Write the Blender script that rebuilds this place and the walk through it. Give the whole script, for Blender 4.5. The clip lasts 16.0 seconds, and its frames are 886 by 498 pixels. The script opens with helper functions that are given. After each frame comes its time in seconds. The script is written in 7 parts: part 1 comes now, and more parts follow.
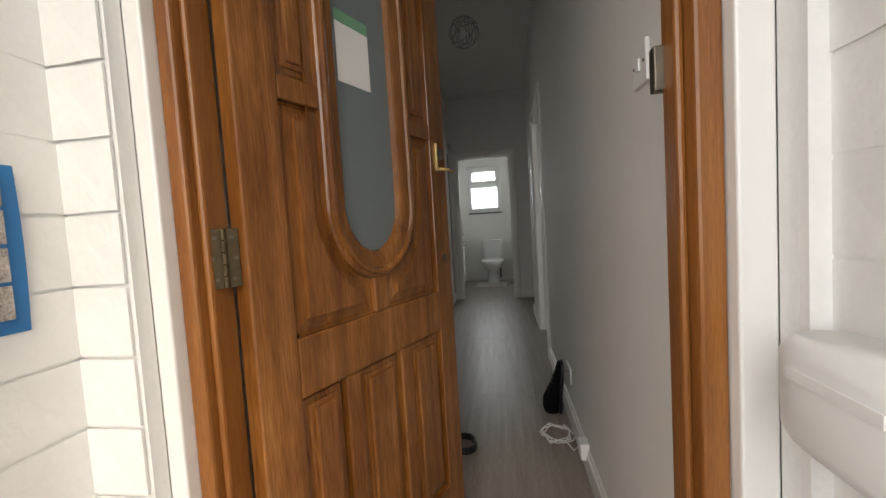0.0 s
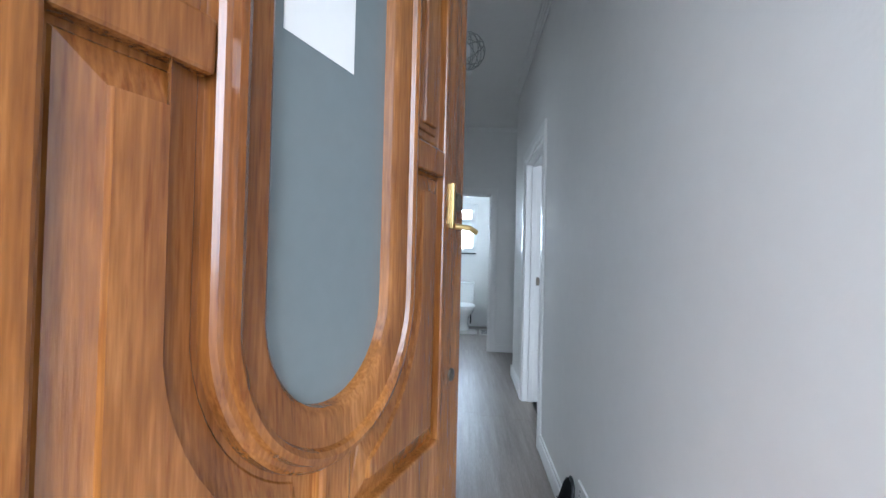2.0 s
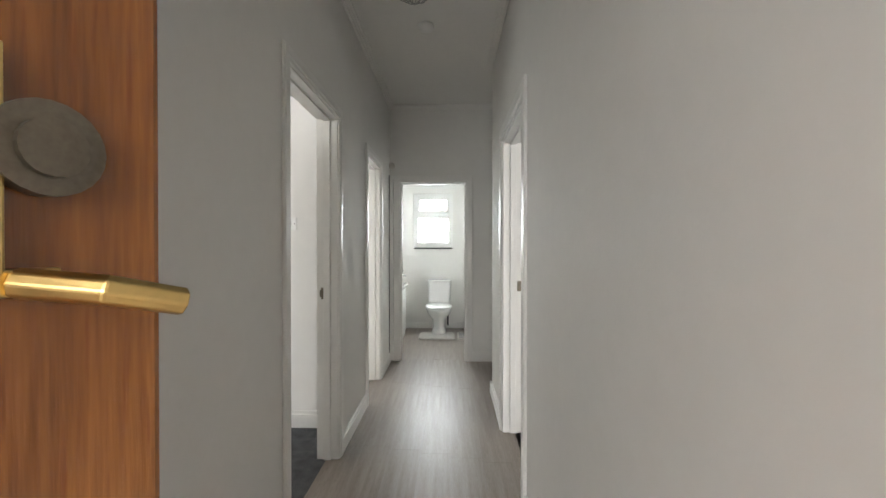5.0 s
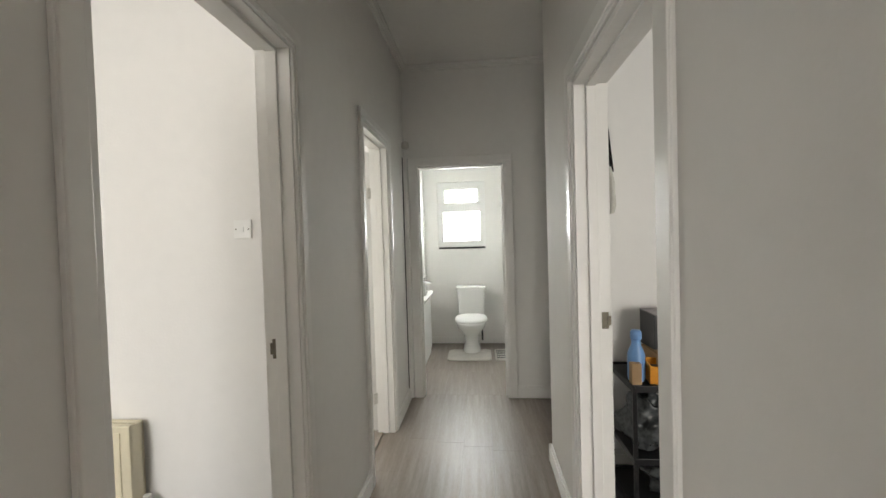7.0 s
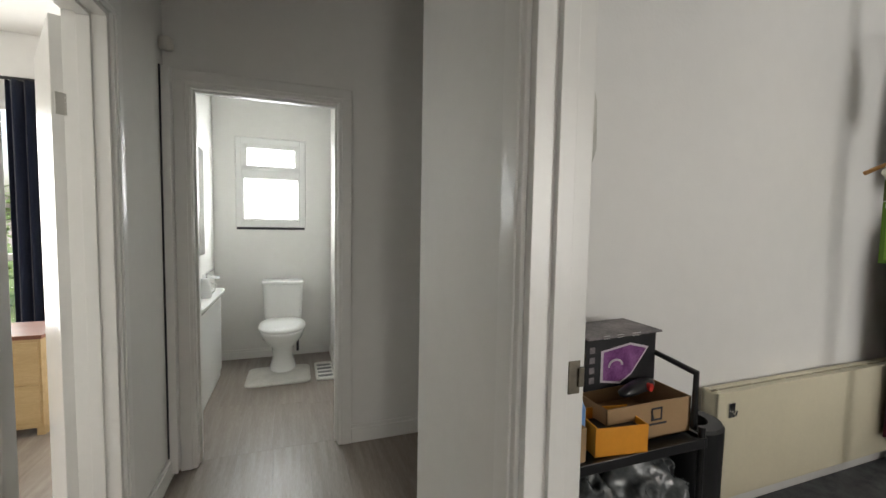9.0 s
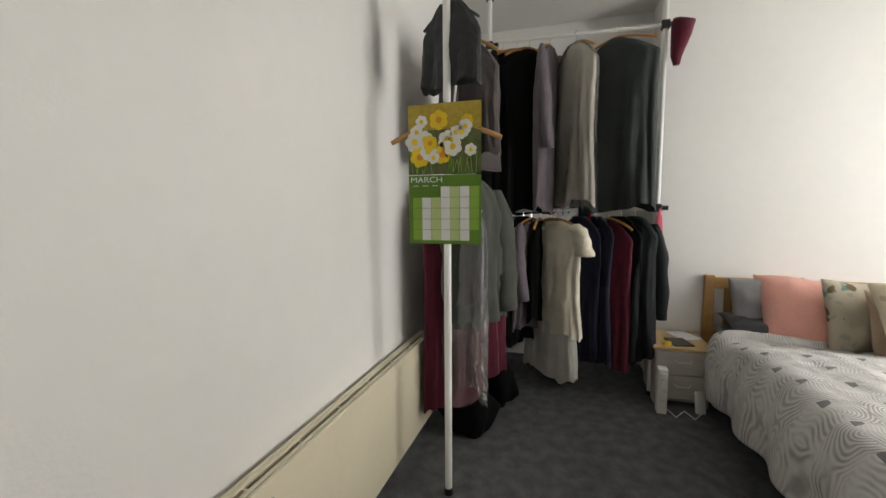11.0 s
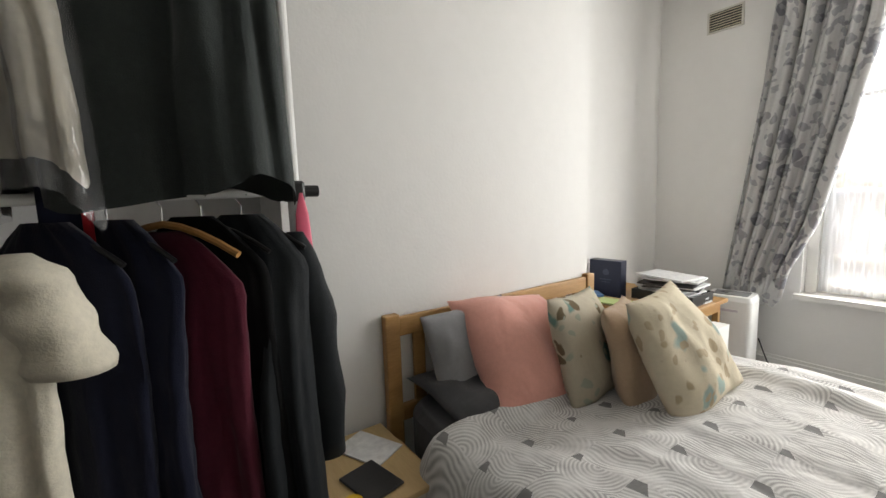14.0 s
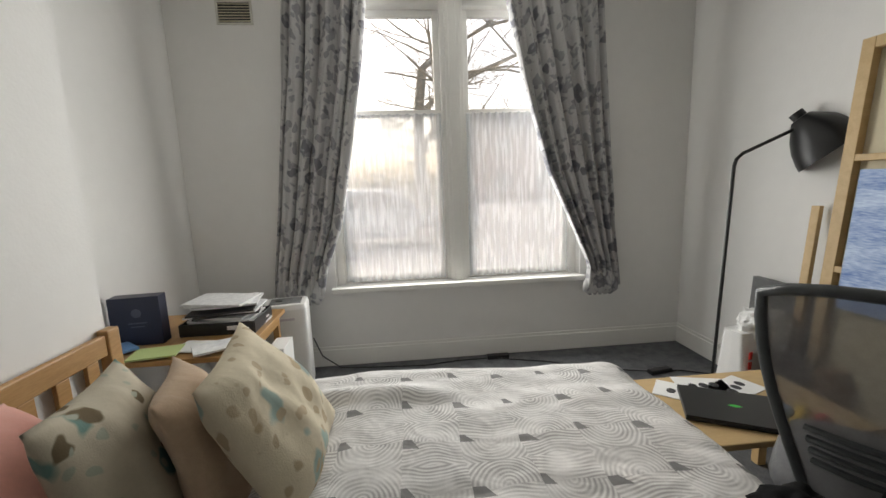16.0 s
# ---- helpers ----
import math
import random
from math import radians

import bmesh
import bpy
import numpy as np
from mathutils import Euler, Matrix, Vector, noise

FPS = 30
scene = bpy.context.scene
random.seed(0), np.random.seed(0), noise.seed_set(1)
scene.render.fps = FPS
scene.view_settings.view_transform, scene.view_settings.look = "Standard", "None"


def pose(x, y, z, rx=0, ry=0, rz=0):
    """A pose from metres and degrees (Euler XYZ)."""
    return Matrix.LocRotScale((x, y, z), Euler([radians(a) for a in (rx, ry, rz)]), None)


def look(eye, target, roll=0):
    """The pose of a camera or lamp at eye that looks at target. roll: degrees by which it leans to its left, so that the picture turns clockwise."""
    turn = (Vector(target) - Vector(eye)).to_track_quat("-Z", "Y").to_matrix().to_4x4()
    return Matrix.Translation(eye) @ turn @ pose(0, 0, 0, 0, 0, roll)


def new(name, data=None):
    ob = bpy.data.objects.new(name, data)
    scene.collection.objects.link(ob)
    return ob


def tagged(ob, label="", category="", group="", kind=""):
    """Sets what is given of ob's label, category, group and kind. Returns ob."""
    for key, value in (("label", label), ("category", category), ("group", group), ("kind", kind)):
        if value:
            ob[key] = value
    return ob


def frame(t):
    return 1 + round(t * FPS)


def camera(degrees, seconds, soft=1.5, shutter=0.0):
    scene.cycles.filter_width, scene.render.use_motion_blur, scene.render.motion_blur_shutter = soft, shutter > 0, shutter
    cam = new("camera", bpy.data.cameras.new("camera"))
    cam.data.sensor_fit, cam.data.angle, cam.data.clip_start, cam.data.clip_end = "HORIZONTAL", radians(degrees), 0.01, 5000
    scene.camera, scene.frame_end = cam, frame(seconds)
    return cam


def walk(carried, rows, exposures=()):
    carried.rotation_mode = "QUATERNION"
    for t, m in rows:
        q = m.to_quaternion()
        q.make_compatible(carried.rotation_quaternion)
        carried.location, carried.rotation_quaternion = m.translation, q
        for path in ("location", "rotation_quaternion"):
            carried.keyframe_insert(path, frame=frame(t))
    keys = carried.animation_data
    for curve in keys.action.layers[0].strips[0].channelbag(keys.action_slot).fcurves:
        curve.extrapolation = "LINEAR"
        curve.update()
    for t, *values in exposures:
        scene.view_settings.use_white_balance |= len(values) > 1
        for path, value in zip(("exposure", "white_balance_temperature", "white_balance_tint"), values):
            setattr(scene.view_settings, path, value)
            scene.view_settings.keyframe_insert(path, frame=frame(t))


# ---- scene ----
cam = camera(94.6, 16.0)
PATH = [
    (0, (1.109, 1.163, 1.098), (0.809, 3.137, 0.978), -3.5),
    (0.5, (1.029, 1.42, 1.125), (0.626, 3.377, 1.029), -3.1),
    (1, (0.976, 1.575, 1.213), (0.574, 3.533, 1.165), -1.4),
    (1.5, (0.96, 1.641, 1.221), (0.656, 3.617, 1.236), 0.7),
    (2, (0.928, 1.722, 1.227), (0.809, 3.718, 1.255), 1.4),
    (2.5, (0.926, 1.758, 1.216), (0.945, 3.757, 1.221), 1.6),
    (3, (0.964, 1.77, 1.217), (1.097, 3.765, 1.21), 1.4),
    (3.5, (0.972, 1.836, 1.209), (1.183, 3.825, 1.197), 0.8),
    (6, (1.099, 2.933, 1.386), (0.893, 4.923, 1.372), -1.3),
    (6.5, (1.087, 3.206, 1.407), (0.869, 5.194, 1.388), -1.7),
    (7, (1.016, 3.479, 1.382), (0.833, 5.47, 1.333), -1.7),
    (7.5, (0.949, 3.705, 1.374), (0.822, 5.699, 1.279), -1.3),
    (8, (0.931, 3.979, 1.35), (0.884, 5.974, 1.22), -0.6),
    (8.5, (0.927, 4.224, 1.354), (1.053, 6.214, 1.205), 0.4),
    (9, (0.982, 4.551, 1.336), (1.666, 6.426, 1.212), 1.0),
    (9.5, (1.143, 4.729, 1.33), (2.368, 6.304, 1.19), 0.7),
    (10, (1.392, 4.899, 1.336), (2.999, 6.079, 1.179), 0.3),
    (12.5, (2.962, 5.064, 1.309), (4.949, 5.017, 1.084), -1.0),
    (13, (3.315, 4.999, 1.26), (5.271, 4.642, 1.046), -1.3),
    (13.5, (3.625, 4.88, 1.281), (5.469, 4.139, 1.061), -1.7),
    (14, (3.919, 4.755, 1.297), (5.545, 3.616, 1.053), -1.8),
    (14.5, (4.09, 4.638, 1.298), (5.384, 3.133, 1.053), -2.2),
    (15, (4.206, 4.464, 1.299), (5.043, 2.666, 1.035), -2.2),
    (15.5, (4.183, 4.369, 1.336), (4.545, 2.425, 1.034), -2.3),
    (16, (4.205, 4.337, 1.345), (4.024, 2.371, 1.026), -2.0),
]
EXPOSURES = [(0.0, 0.75, 6950, 11), (0.4, 1.2, 7000, 11), (0.9, 1.6, 6800, 11), (1.5, 2.15, 5500, 8), (2.5, 2.3, 5350, 8), (3.5, 2.3, 5700, 9), (6.0, 2.5, 7200, 11), (7.0, 2.3, 7200, 11), (7.6, 2.15, 7100, 11), (8.6, 2.0, 7100, 11), (9.0, 1.9, 7100, 11), (9.5, 2.1, 7200, 11), (10.0, 2.35, 7000, 11), (12.5, 2.08, 7400, 11), (13.5, 2.1, 7100, 11), (14.5, 1.65, 7000, 11), (15.0, 1.26, 7100, 10), (15.5, 1.18, 7000, 10), (16.0, 1.28, 7000, 10)]
walk(cam, [(t, look(eye, target, roll)) for t, eye, target, roll in PATH], EXPOSURES)

# ---- world, sun, large lights, exposure ----
world = bpy.data.worlds.new("overcast_sky")
scene.world = world
world.use_nodes = True
wn = world.node_tree
sky = wn.nodes.new("ShaderNodeTexSky")
sky.sky_type = "NISHITA"
sky.sun_disc = False
sky.sun_elevation = radians(48)
sky.sun_rotation = radians(156)
sky.air_density, sky.dust_density, sky.ozone_density = 1.0, 5.0, 0.5
wn.links.new(sky.outputs[0], wn.nodes["Background"].inputs[0])
wn.nodes["Background"].inputs[1].default_value = 0.14

sun = new("sun", bpy.data.lights.new("sun", "SUN"))
sun.data.energy, sun.data.angle, sun.data.color = 1.0, radians(60), (1.0, 0.99, 0.96)
sun.matrix_world = look((0, 0, 0), (-0.28, 0.62, -0.73))


def sky_panel(name, eye, target, w, h, power, color=(0.93, 0.97, 1.0)):
    lamp = new(name, bpy.data.lights.new(name, "AREA"))
    lamp.data.shape, lamp.data.size, lamp.data.size_y = "RECTANGLE", w, h
    lamp.data.energy, lamp.data.color = power, color
    lamp.matrix_world = look(eye, target)
    return lamp


sky_panel("window_light_bedroom", (3.80, 1.30, 1.62), (3.80, 3.3, 1.62), 1.75, 1.95, 23)
sky_panel("window_light_bathroom", (0.78, 9.02, 1.70), (0.78, 7.5, 1.3), 0.6, 0.8, 9, (0.86, 0.94, 1.0))
sky_panel("window_light_living", (-1.45, 9.3, 1.2), (-0.9, 7.0, 0.9), 2.1, 2.1, 40)
# Fill lamp added in an assumed, unseen window opening; brightens the front room.
sky_panel("front_room_fill", (-1.6, 1.16, 1.7), (-1.6, 4, 1.2), 1.5, 1.7, 15)
# Lamp added outside the porch, on top of the sky, to brighten the hall's east wall.
sky_panel("porch_fill", (0.62, -0.3, 1.7), (1.38, 2.8, 1.25), 1.4, 1.6, 15)

# ---- materials ----
MATS = {}


def material(name, color, rough=0.6, metal=0.0, var=0.06, scale=6.0, bump=0.0, bump_scale=60.0, color2=None, spec=0.5, island=0.0, stretch=(1, 1, 1), sheen=0.0, wrinkle=0.0):
    """A principled material with variation at two scales and a fine relief."""
    m = bpy.data.materials.new(name)
    m.use_nodes = True
    nt = m.node_tree
    b = nt.nodes["Principled BSDF"]
    b.inputs["Roughness"].default_value = rough
    b.inputs["Metallic"].default_value = metal
    b.inputs["Specular IOR Level"].default_value = spec
    b.inputs["Sheen Weight"].default_value = sheen
    tc = nt.nodes.new("ShaderNodeTexCoord")
    mp = nt.nodes.new("ShaderNodeMapping")
    mp.inputs["Scale"].default_value = stretch
    nt.links.new(tc.outputs["Object"], mp.inputs[0])
    n1 = nt.nodes.new("ShaderNodeTexNoise")
    n1.inputs["Scale"].default_value = scale
    n1.inputs["Detail"].default_value = 6
    n2 = nt.nodes.new("ShaderNodeTexNoise")
    n2.inputs["Scale"].default_value = scale * 11
    n2.inputs["Detail"].default_value = 3
    for n in (n1, n2):
        nt.links.new(mp.outputs[0], n.inputs["Vector"])
    add = nt.nodes.new("ShaderNodeMath")
    add.operation = "MULTIPLY_ADD"
    nt.links.new(n2.outputs[0], add.inputs[0])
    add.inputs[1].default_value = 0.4
    sub = nt.nodes.new("ShaderNodeMath")
    sub.operation = "MULTIPLY"
    nt.links.new(n1.outputs[0], sub.inputs[0])
    sub.inputs[1].default_value = 0.6
    nt.links.new(sub.outputs[0], add.inputs[2])
    ramp = nt.nodes.new("ShaderNodeValToRGB")
    c2 = color2 or tuple(min(1, c * (1 + var)) for c in color)
    c1 = color if color2 else tuple(c * (1 - var) for c in color)
    ramp.color_ramp.elements[0].color, ramp.color_ramp.elements[0].position = (*c1, 1), 0.35
    ramp.color_ramp.elements[1].color, ramp.color_ramp.elements[1].position = (*c2, 1), 0.65
    nt.links.new(add.outputs[0], ramp.inputs[0])
    out = ramp.outputs[0]
    if island:
        info = nt.nodes.new("ShaderNodeObjectInfo")
        mix = nt.nodes.new("ShaderNodeHueSaturation")
        mr = nt.nodes.new("ShaderNodeMapRange")
        mr.inputs["To Min"].default_value, mr.inputs["To Max"].default_value = 1 - island, 1 + island
        nt.links.new(info.outputs["Random"], mr.inputs["Value"])
        nt.links.new(mr.outputs[0], mix.inputs["Value"])
        nt.links.new(out, mix.inputs["Color"])
        out = mix.outputs[0]
    nt.links.new(out, b.inputs["Base Color"])
    if bump:
        nb = nt.nodes.new("ShaderNodeTexNoise")
        nb.inputs["Scale"].default_value = bump_scale
        nb.inputs["Detail"].default_value = 5
        nt.links.new(mp.outputs[0], nb.inputs["Vector"])
        bp = nt.nodes.new("ShaderNodeBump")
        bp.inputs["Strength"].default_value = bump
        bp.inputs["Distance"].default_value = 0.004
        nt.links.new(nb.outputs[0], bp.inputs["Height"])
        nt.links.new(bp.outputs[0], b.inputs["Normal"])
        if wrinkle:
            wm, wnz, wb = (nt.nodes.new(k) for k in ("ShaderNodeMapping", "ShaderNodeTexNoise", "ShaderNodeBump"))
            wm.inputs["Scale"].default_value = (9, 9, 4.5)
            wnz.inputs["Scale"].default_value, wnz.inputs["Detail"].default_value, wnz.inputs["Distortion"].default_value = 1.0, 2, 0.4
            nt.links.new(tc.outputs["Object"], wm.inputs[0])
            nt.links.new(wm.outputs[0], wnz.inputs["Vector"])
            wb.inputs["Strength"].default_value, wb.inputs["Distance"].default_value = wrinkle, 0.05
            nt.links.new(wnz.outputs[0], wb.inputs["Height"])
            nt.links.new(wb.outputs[0], bp.inputs["Normal"])
    MATS[name] = m
    return m


def glass(name, color=(1, 1, 1), rough=0.0):
    """A thin pane: mostly clear, with a gloss on top."""
    m = bpy.data.materials.new(name)
    m.use_nodes = True
    nt = m.node_tree
    nt.nodes.remove(nt.nodes["Principled BSDF"])
    t, g, mix, fr = (nt.nodes.new(k) for k in ("ShaderNodeBsdfTransparent", "ShaderNodeBsdfGlossy", "ShaderNodeMixShader", "ShaderNodeFresnel"))
    t.inputs[0].default_value = (*color, 1)
    g.inputs["Roughness"].default_value = rough
    nt.links.new(fr.outputs[0], mix.inputs[0])
    nt.links.new(t.outputs[0], mix.inputs[1])
    nt.links.new(g.outputs[0], mix.inputs[2])
    nt.links.new(mix.outputs[0], nt.nodes["Material Output"].inputs[0])
    return m


wall_paint = material("wall_paint", (0.78, 0.77, 0.74), 0.75, var=0.02, scale=1.5, bump=0.1, bump_scale=90)
bed_paint = material("bedroom_paint", (0.80, 0.79, 0.77), 0.7, var=0.02, scale=1.2, bump=0.2, bump_scale=80)
gloss_paint = material("gloss_paint", (0.80, 0.79, 0.76), 0.28, var=0.02, scale=3, bump=0.08, bump_scale=25)
ceiling_paint = material("ceiling_paint", (0.78, 0.77, 0.74), 0.85, var=0.02, scale=2, bump=0.4, bump_scale=60)
brick_paint = material("painted_brick", (0.79, 0.79, 0.77), 0.5, var=0.03, scale=8, bump=0.7, bump_scale=35)
carpet = material("carpet", (0.135, 0.138, 0.145), 0.97, var=0.3, scale=14, bump=1.0, bump_scale=420, spec=0.1)
laminate = material("laminate", (0.205, 0.168, 0.142), 0.36, scale=3.0, color2=(0.335, 0.288, 0.25), bump=0.15, bump_scale=40, island=0.05, stretch=(9, 0.6, 1))
def varnished(name, dark, mid, light, rough):
    """Varnished hardwood: broad figure along the length, fine pores, blotchy stain."""
    m = material(name, dark, rough, scale=2.6, color2=light, bump=0.12, bump_scale=24, stretch=(9, 9, 0.55))
    nt = m.node_tree
    b = nt.nodes["Principled BSDF"]
    b.inputs["Coat Weight"].default_value, b.inputs["Coat Roughness"].default_value = 0.35, 0.12
    src = b.inputs["Base Color"].links[0].from_socket
    ramp = src.node.color_ramp
    ramp.elements[0].position, ramp.elements[1].position = 0.30, 0.74
    e = ramp.elements.new(0.52)
    e.color = (*mid, 1)
    tc = nt.nodes.new("ShaderNodeTexCoord")
    for scale, stretch, lo, hi, dim in ((3.2, (1, 1, 0.6), 0.35, 0.65, 0.62), (38.0, (5, 5, 0.35), 0.56, 0.68, 0.80)):
        mp, no, rp, mix = (nt.nodes.new(k) for k in ("ShaderNodeMapping", "ShaderNodeTexNoise", "ShaderNodeValToRGB", "ShaderNodeMix"))
        mp.inputs["Scale"].default_value = stretch
        no.inputs["Scale"].default_value, no.inputs["Detail"].default_value = scale, 4
        nt.links.new(tc.outputs["Object"], mp.inputs[0])
        nt.links.new(mp.outputs[0], no.inputs["Vector"])
        rp.color_ramp.elements[0].position, rp.color_ramp.elements[0].color = lo, (1, 1, 1, 1)
        rp.color_ramp.elements[1].position, rp.color_ramp.elements[1].color = hi, (dim, dim * 0.86, dim * 0.75, 1)
        nt.links.new(no.outputs[0], rp.inputs[0])
        mix.data_type, mix.blend_type = "RGBA", "MULTIPLY"
        mix.inputs["Factor"].default_value = 1.0
        nt.links.new(src, mix.inputs["A"])
        nt.links.new(rp.outputs[0], mix.inputs["B"])
        src = mix.outputs["Result"]
    nt.links.new(src, b.inputs["Base Color"])
    return m


door_wood = varnished("door_wood", (0.13, 0.045, 0.008), (0.29, 0.115, 0.025), (0.50, 0.23, 0.064), 0.27)
frame_wood = material("frame_wood", (0.18, 0.058, 0.011), 0.35, scale=5.0, color2=(0.33, 0.13, 0.03), bump=0.25, bump_scale=30, stretch=(7, 7, 0.5))
pine = material("pine", (0.36, 0.19, 0.065), 0.42, scale=4.0, color2=(0.50, 0.29, 0.11), bump=0.1, bump_scale=25, stretch=(5, 0.7, 5))
porcelain = material("porcelain", (0.86, 0.86, 0.84), 0.08, var=0.01, scale=2)
chrome = material("chrome", (0.75, 0.75, 0.76), 0.12, 1.0, var=0.03, scale=10)
brass = material("brass", (0.62, 0.45, 0.18), 0.3, 1.0, var=0.08, scale=20)
worn_steel = material("worn_steel", (0.17, 0.15, 0.12), 0.42, 1.0, var=0.2, scale=30)
white_plastic = material("white_plastic", (0.82, 0.82, 0.80), 0.3, var=0.01, scale=5)
black_plastic = material("black_plastic", (0.012, 0.012, 0.013), 0.35, var=0.2, scale=10)
window_glass = glass("window_glass")


# ---- building helpers ----
def box(bm, x0, x1, y0, y1, z0, z1, m=None):
    r = bmesh.ops.create_cube(bm, size=1.0)["verts"]
    for v in r:
        v.co = Vector((x0 + (v.co.x + 0.5) * (x1 - x0), y0 + (v.co.y + 0.5) * (y1 - y0), z0 + (v.co.z + 0.5) * (z1 - z0)))
        if m:
            v.co = m @ v.co
    return r


def tube(bm, a, b, r, seg=12, r2=None):
    """A cylinder or cone from a to b."""
    a, b = Vector(a), Vector(b)
    d = b - a
    mat = Matrix.Translation((a + b) / 2) @ d.to_track_quat("Z", "Y").to_matrix().to_4x4()
    return bmesh.ops.create_cone(bm, cap_ends=True, segments=seg, radius1=r, radius2=r if r2 is None else r2, depth=d.length, matrix=mat)["verts"]


def lathe(bm, profile, seg=24, center=(0, 0), m=None):
    """A turned body from (radius, height) pairs."""
    rings = []
    for r, z in profile:
        ring = []
        for i in range(seg):
            a = 2 * math.pi * i / seg
            co = Vector((center[0] + r * math.cos(a), center[1] + r * math.sin(a), z))
            ring.append(bm.verts.new(m @ co if m else co))
        rings.append(ring)
    for p, q in zip(rings, rings[1:]):
        for i in range(seg):
            bm.faces.new((p[i], p[(i + 1) % seg], q[(i + 1) % seg], q[i]))
    for ring, flip in ((rings[0], True), (rings[-1], False)):
        bm.faces.new(list(reversed(ring)) if flip else ring)


def sweep(bm, pts, r, seg=8):
    """A round bar along a chain of points, one connected skin."""
    pts = [Vector(p) for p in pts]
    side, rings = None, []
    for i, p in enumerate(pts):
        d = (pts[min(i + 1, len(pts) - 1)] - pts[max(i - 1, 0)]).normalized()
        side = d.orthogonal() if side is None else side - d * side.dot(d)
        side.normalize()
        up = d.cross(side)
        rings.append([bm.verts.new(p + (side * math.cos(2 * math.pi * k / seg) + up * math.sin(2 * math.pi * k / seg)) * r) for k in range(seg)])
    for p, q in zip(rings, rings[1:]):
        for k in range(seg):
            bm.faces.new((p[k], p[(k + 1) % seg], q[(k + 1) % seg], q[k]))
    bm.faces.new(list(reversed(rings[0])))
    bm.faces.new(rings[-1])


def finish(name, bm, mat, bevel=0.0, smooth=False, segments=2):
    me = bpy.data.meshes.new(name)
    bmesh.ops.recalc_face_normals(bm, faces=bm.faces)
    if smooth:
        for f in bm.faces:
            f.smooth = True
    bm.to_mesh(me)
    bm.free()
    me.materials.append(mat)
    ob = new(name, me)
    if bevel:
        mod = ob.modifiers.new("bevel", "BEVEL")
        mod.width, mod.segments, mod.limit_method = bevel, segments, "ANGLE"
    return ob


def part(name, bm, mat, parent, label="", bevel=0.0, smooth=False):
    ob = finish(name, bm, mat, bevel, smooth)
    ob.parent = parent
    return tagged(ob, label)


def thing(name, label, category, at=(0, 0, 0), group="", kind="", turn=0.0):
    ob = new(name)
    ob.matrix_world = pose(*at, 0, 0, turn)
    ob.empty_display_size = 0.1
    return tagged(ob, label, category, group, kind)


def block(name, mat, *dims, bevel=0.0, parent=None, label=""):
    bm = bmesh.new()
    box(bm, *dims)
    ob = finish(name, bm, mat, bevel)
    if parent:
        ob.parent = parent
    return tagged(ob, label)


def structure(name, label, mat, boxes, category="wall", bevel=0.0):
    bm = bmesh.new()
    for b in boxes:
        box(bm, *b)
    return tagged(finish(name, bm, mat, bevel), label, category, kind="structure")


# ---- the shell ----
HL, HR, HC, HB = 0.37, 1.42, 2.87, 0.245      # hall walls, ceiling, back of the west wall
BS, BN, BE, BX = 1.32, 5.87, 5.38, 5.70   # bedroom south, north, chimney breast, alcoves
structure("wall_hall_west", "white painted plaster hall wall with two doorways", wall_paint, [
    (HB, HL, 1.80, 4.10, 0, HC), (HB, HL, 4.10, 4.885, 2.085, HC), (HB, HL, 4.885, 5.735, 0, HC),
    (HB, HL, 5.735, 6.36, 2.06, HC), (HB, HL, 6.36, 7.0, 0, HC)])
structure("wall_hall_east", "white painted plaster wall between hall and bedroom", wall_paint, [
    (HR, 1.555, 1.862, 4.437, 0, HC), (HR, 1.555, 4.437, 5.265, 2.03, HC), (HR, 1.555, 5.265, 5.995, 0, HC)])
structure("wall_bathroom_south", "white painted end wall of the hall", wall_paint, [
    (0.20, 0.468, 7.0, 7.12, 0, HC), (0.468, 1.242, 7.0, 7.12, 2.03, HC), (1.242, 2.6, 7.0, 7.12, 0, HC)])
structure("wall_front_hall", "plaster wall above the front door", wall_paint, [
    (0.37, 1.42, 1.80, 1.92, 2.12, HC), (0.20, 0.37, 1.5, 1.80, 0, HC)])
structure("wall_passage", "white wall closing the side passage", wall_paint, [(2.48, 2.6, 5.995, 7.0, 0, HC)])
structure("ceiling_hall", "white textured hall ceiling", ceiling_paint, [(0.26, 2.6, 1.80, 7.12, HC, HC + 0.1)], "ceiling")
structure("wall_bathroom", "white painted bathroom walls", wall_paint, [
    (0.20, 0.28, 7.12, 8.95, 0, 2.5), (1.33, 1.45, 7.12, 8.95, 0, 2.5),
    (0.28, 0.466, 8.85, 8.95, 0, 2.5), (1.09, 1.33, 8.85, 8.95, 0, 2.5), (0.466, 1.09, 8.85, 8.95, 0, 1.27), (0.466, 1.09, 8.85, 8.95, 2.12, 2.5)])
structure("ceiling_bathroom", "white bathroom ceiling", ceiling_paint, [(0.20, 1.45, 7.12, 8.95, 2.5, 2.58)], "ceiling")
structure("wall_bedroom_north", "white bedroom wall behind the radiator", bed_paint, [(1.555, BX + 0.15, BN, 5.995, 0, HC)])
structure("wall_bedroom_east", "white chimney breast and alcove wall", bed_paint, [
    (BX, BX + 0.15, 1.0, BN, 0, HC), (BE, BX, 2.70, 4.40, 0, HC)])
WL, WR, WB, WT = 2.86, 4.73, 0.60, 2.62
structure("wall_bedroom_south", "painted window wall of the bedroom", bed_paint, [
    (1.555, WL, 1.02, BS, 0, HC), (WR, BX, 1.02, BS, 0, HC), (WL, WR, 1.02, BS, 0, WB), (WL, WR, 1.02, BS, WT, HC)])
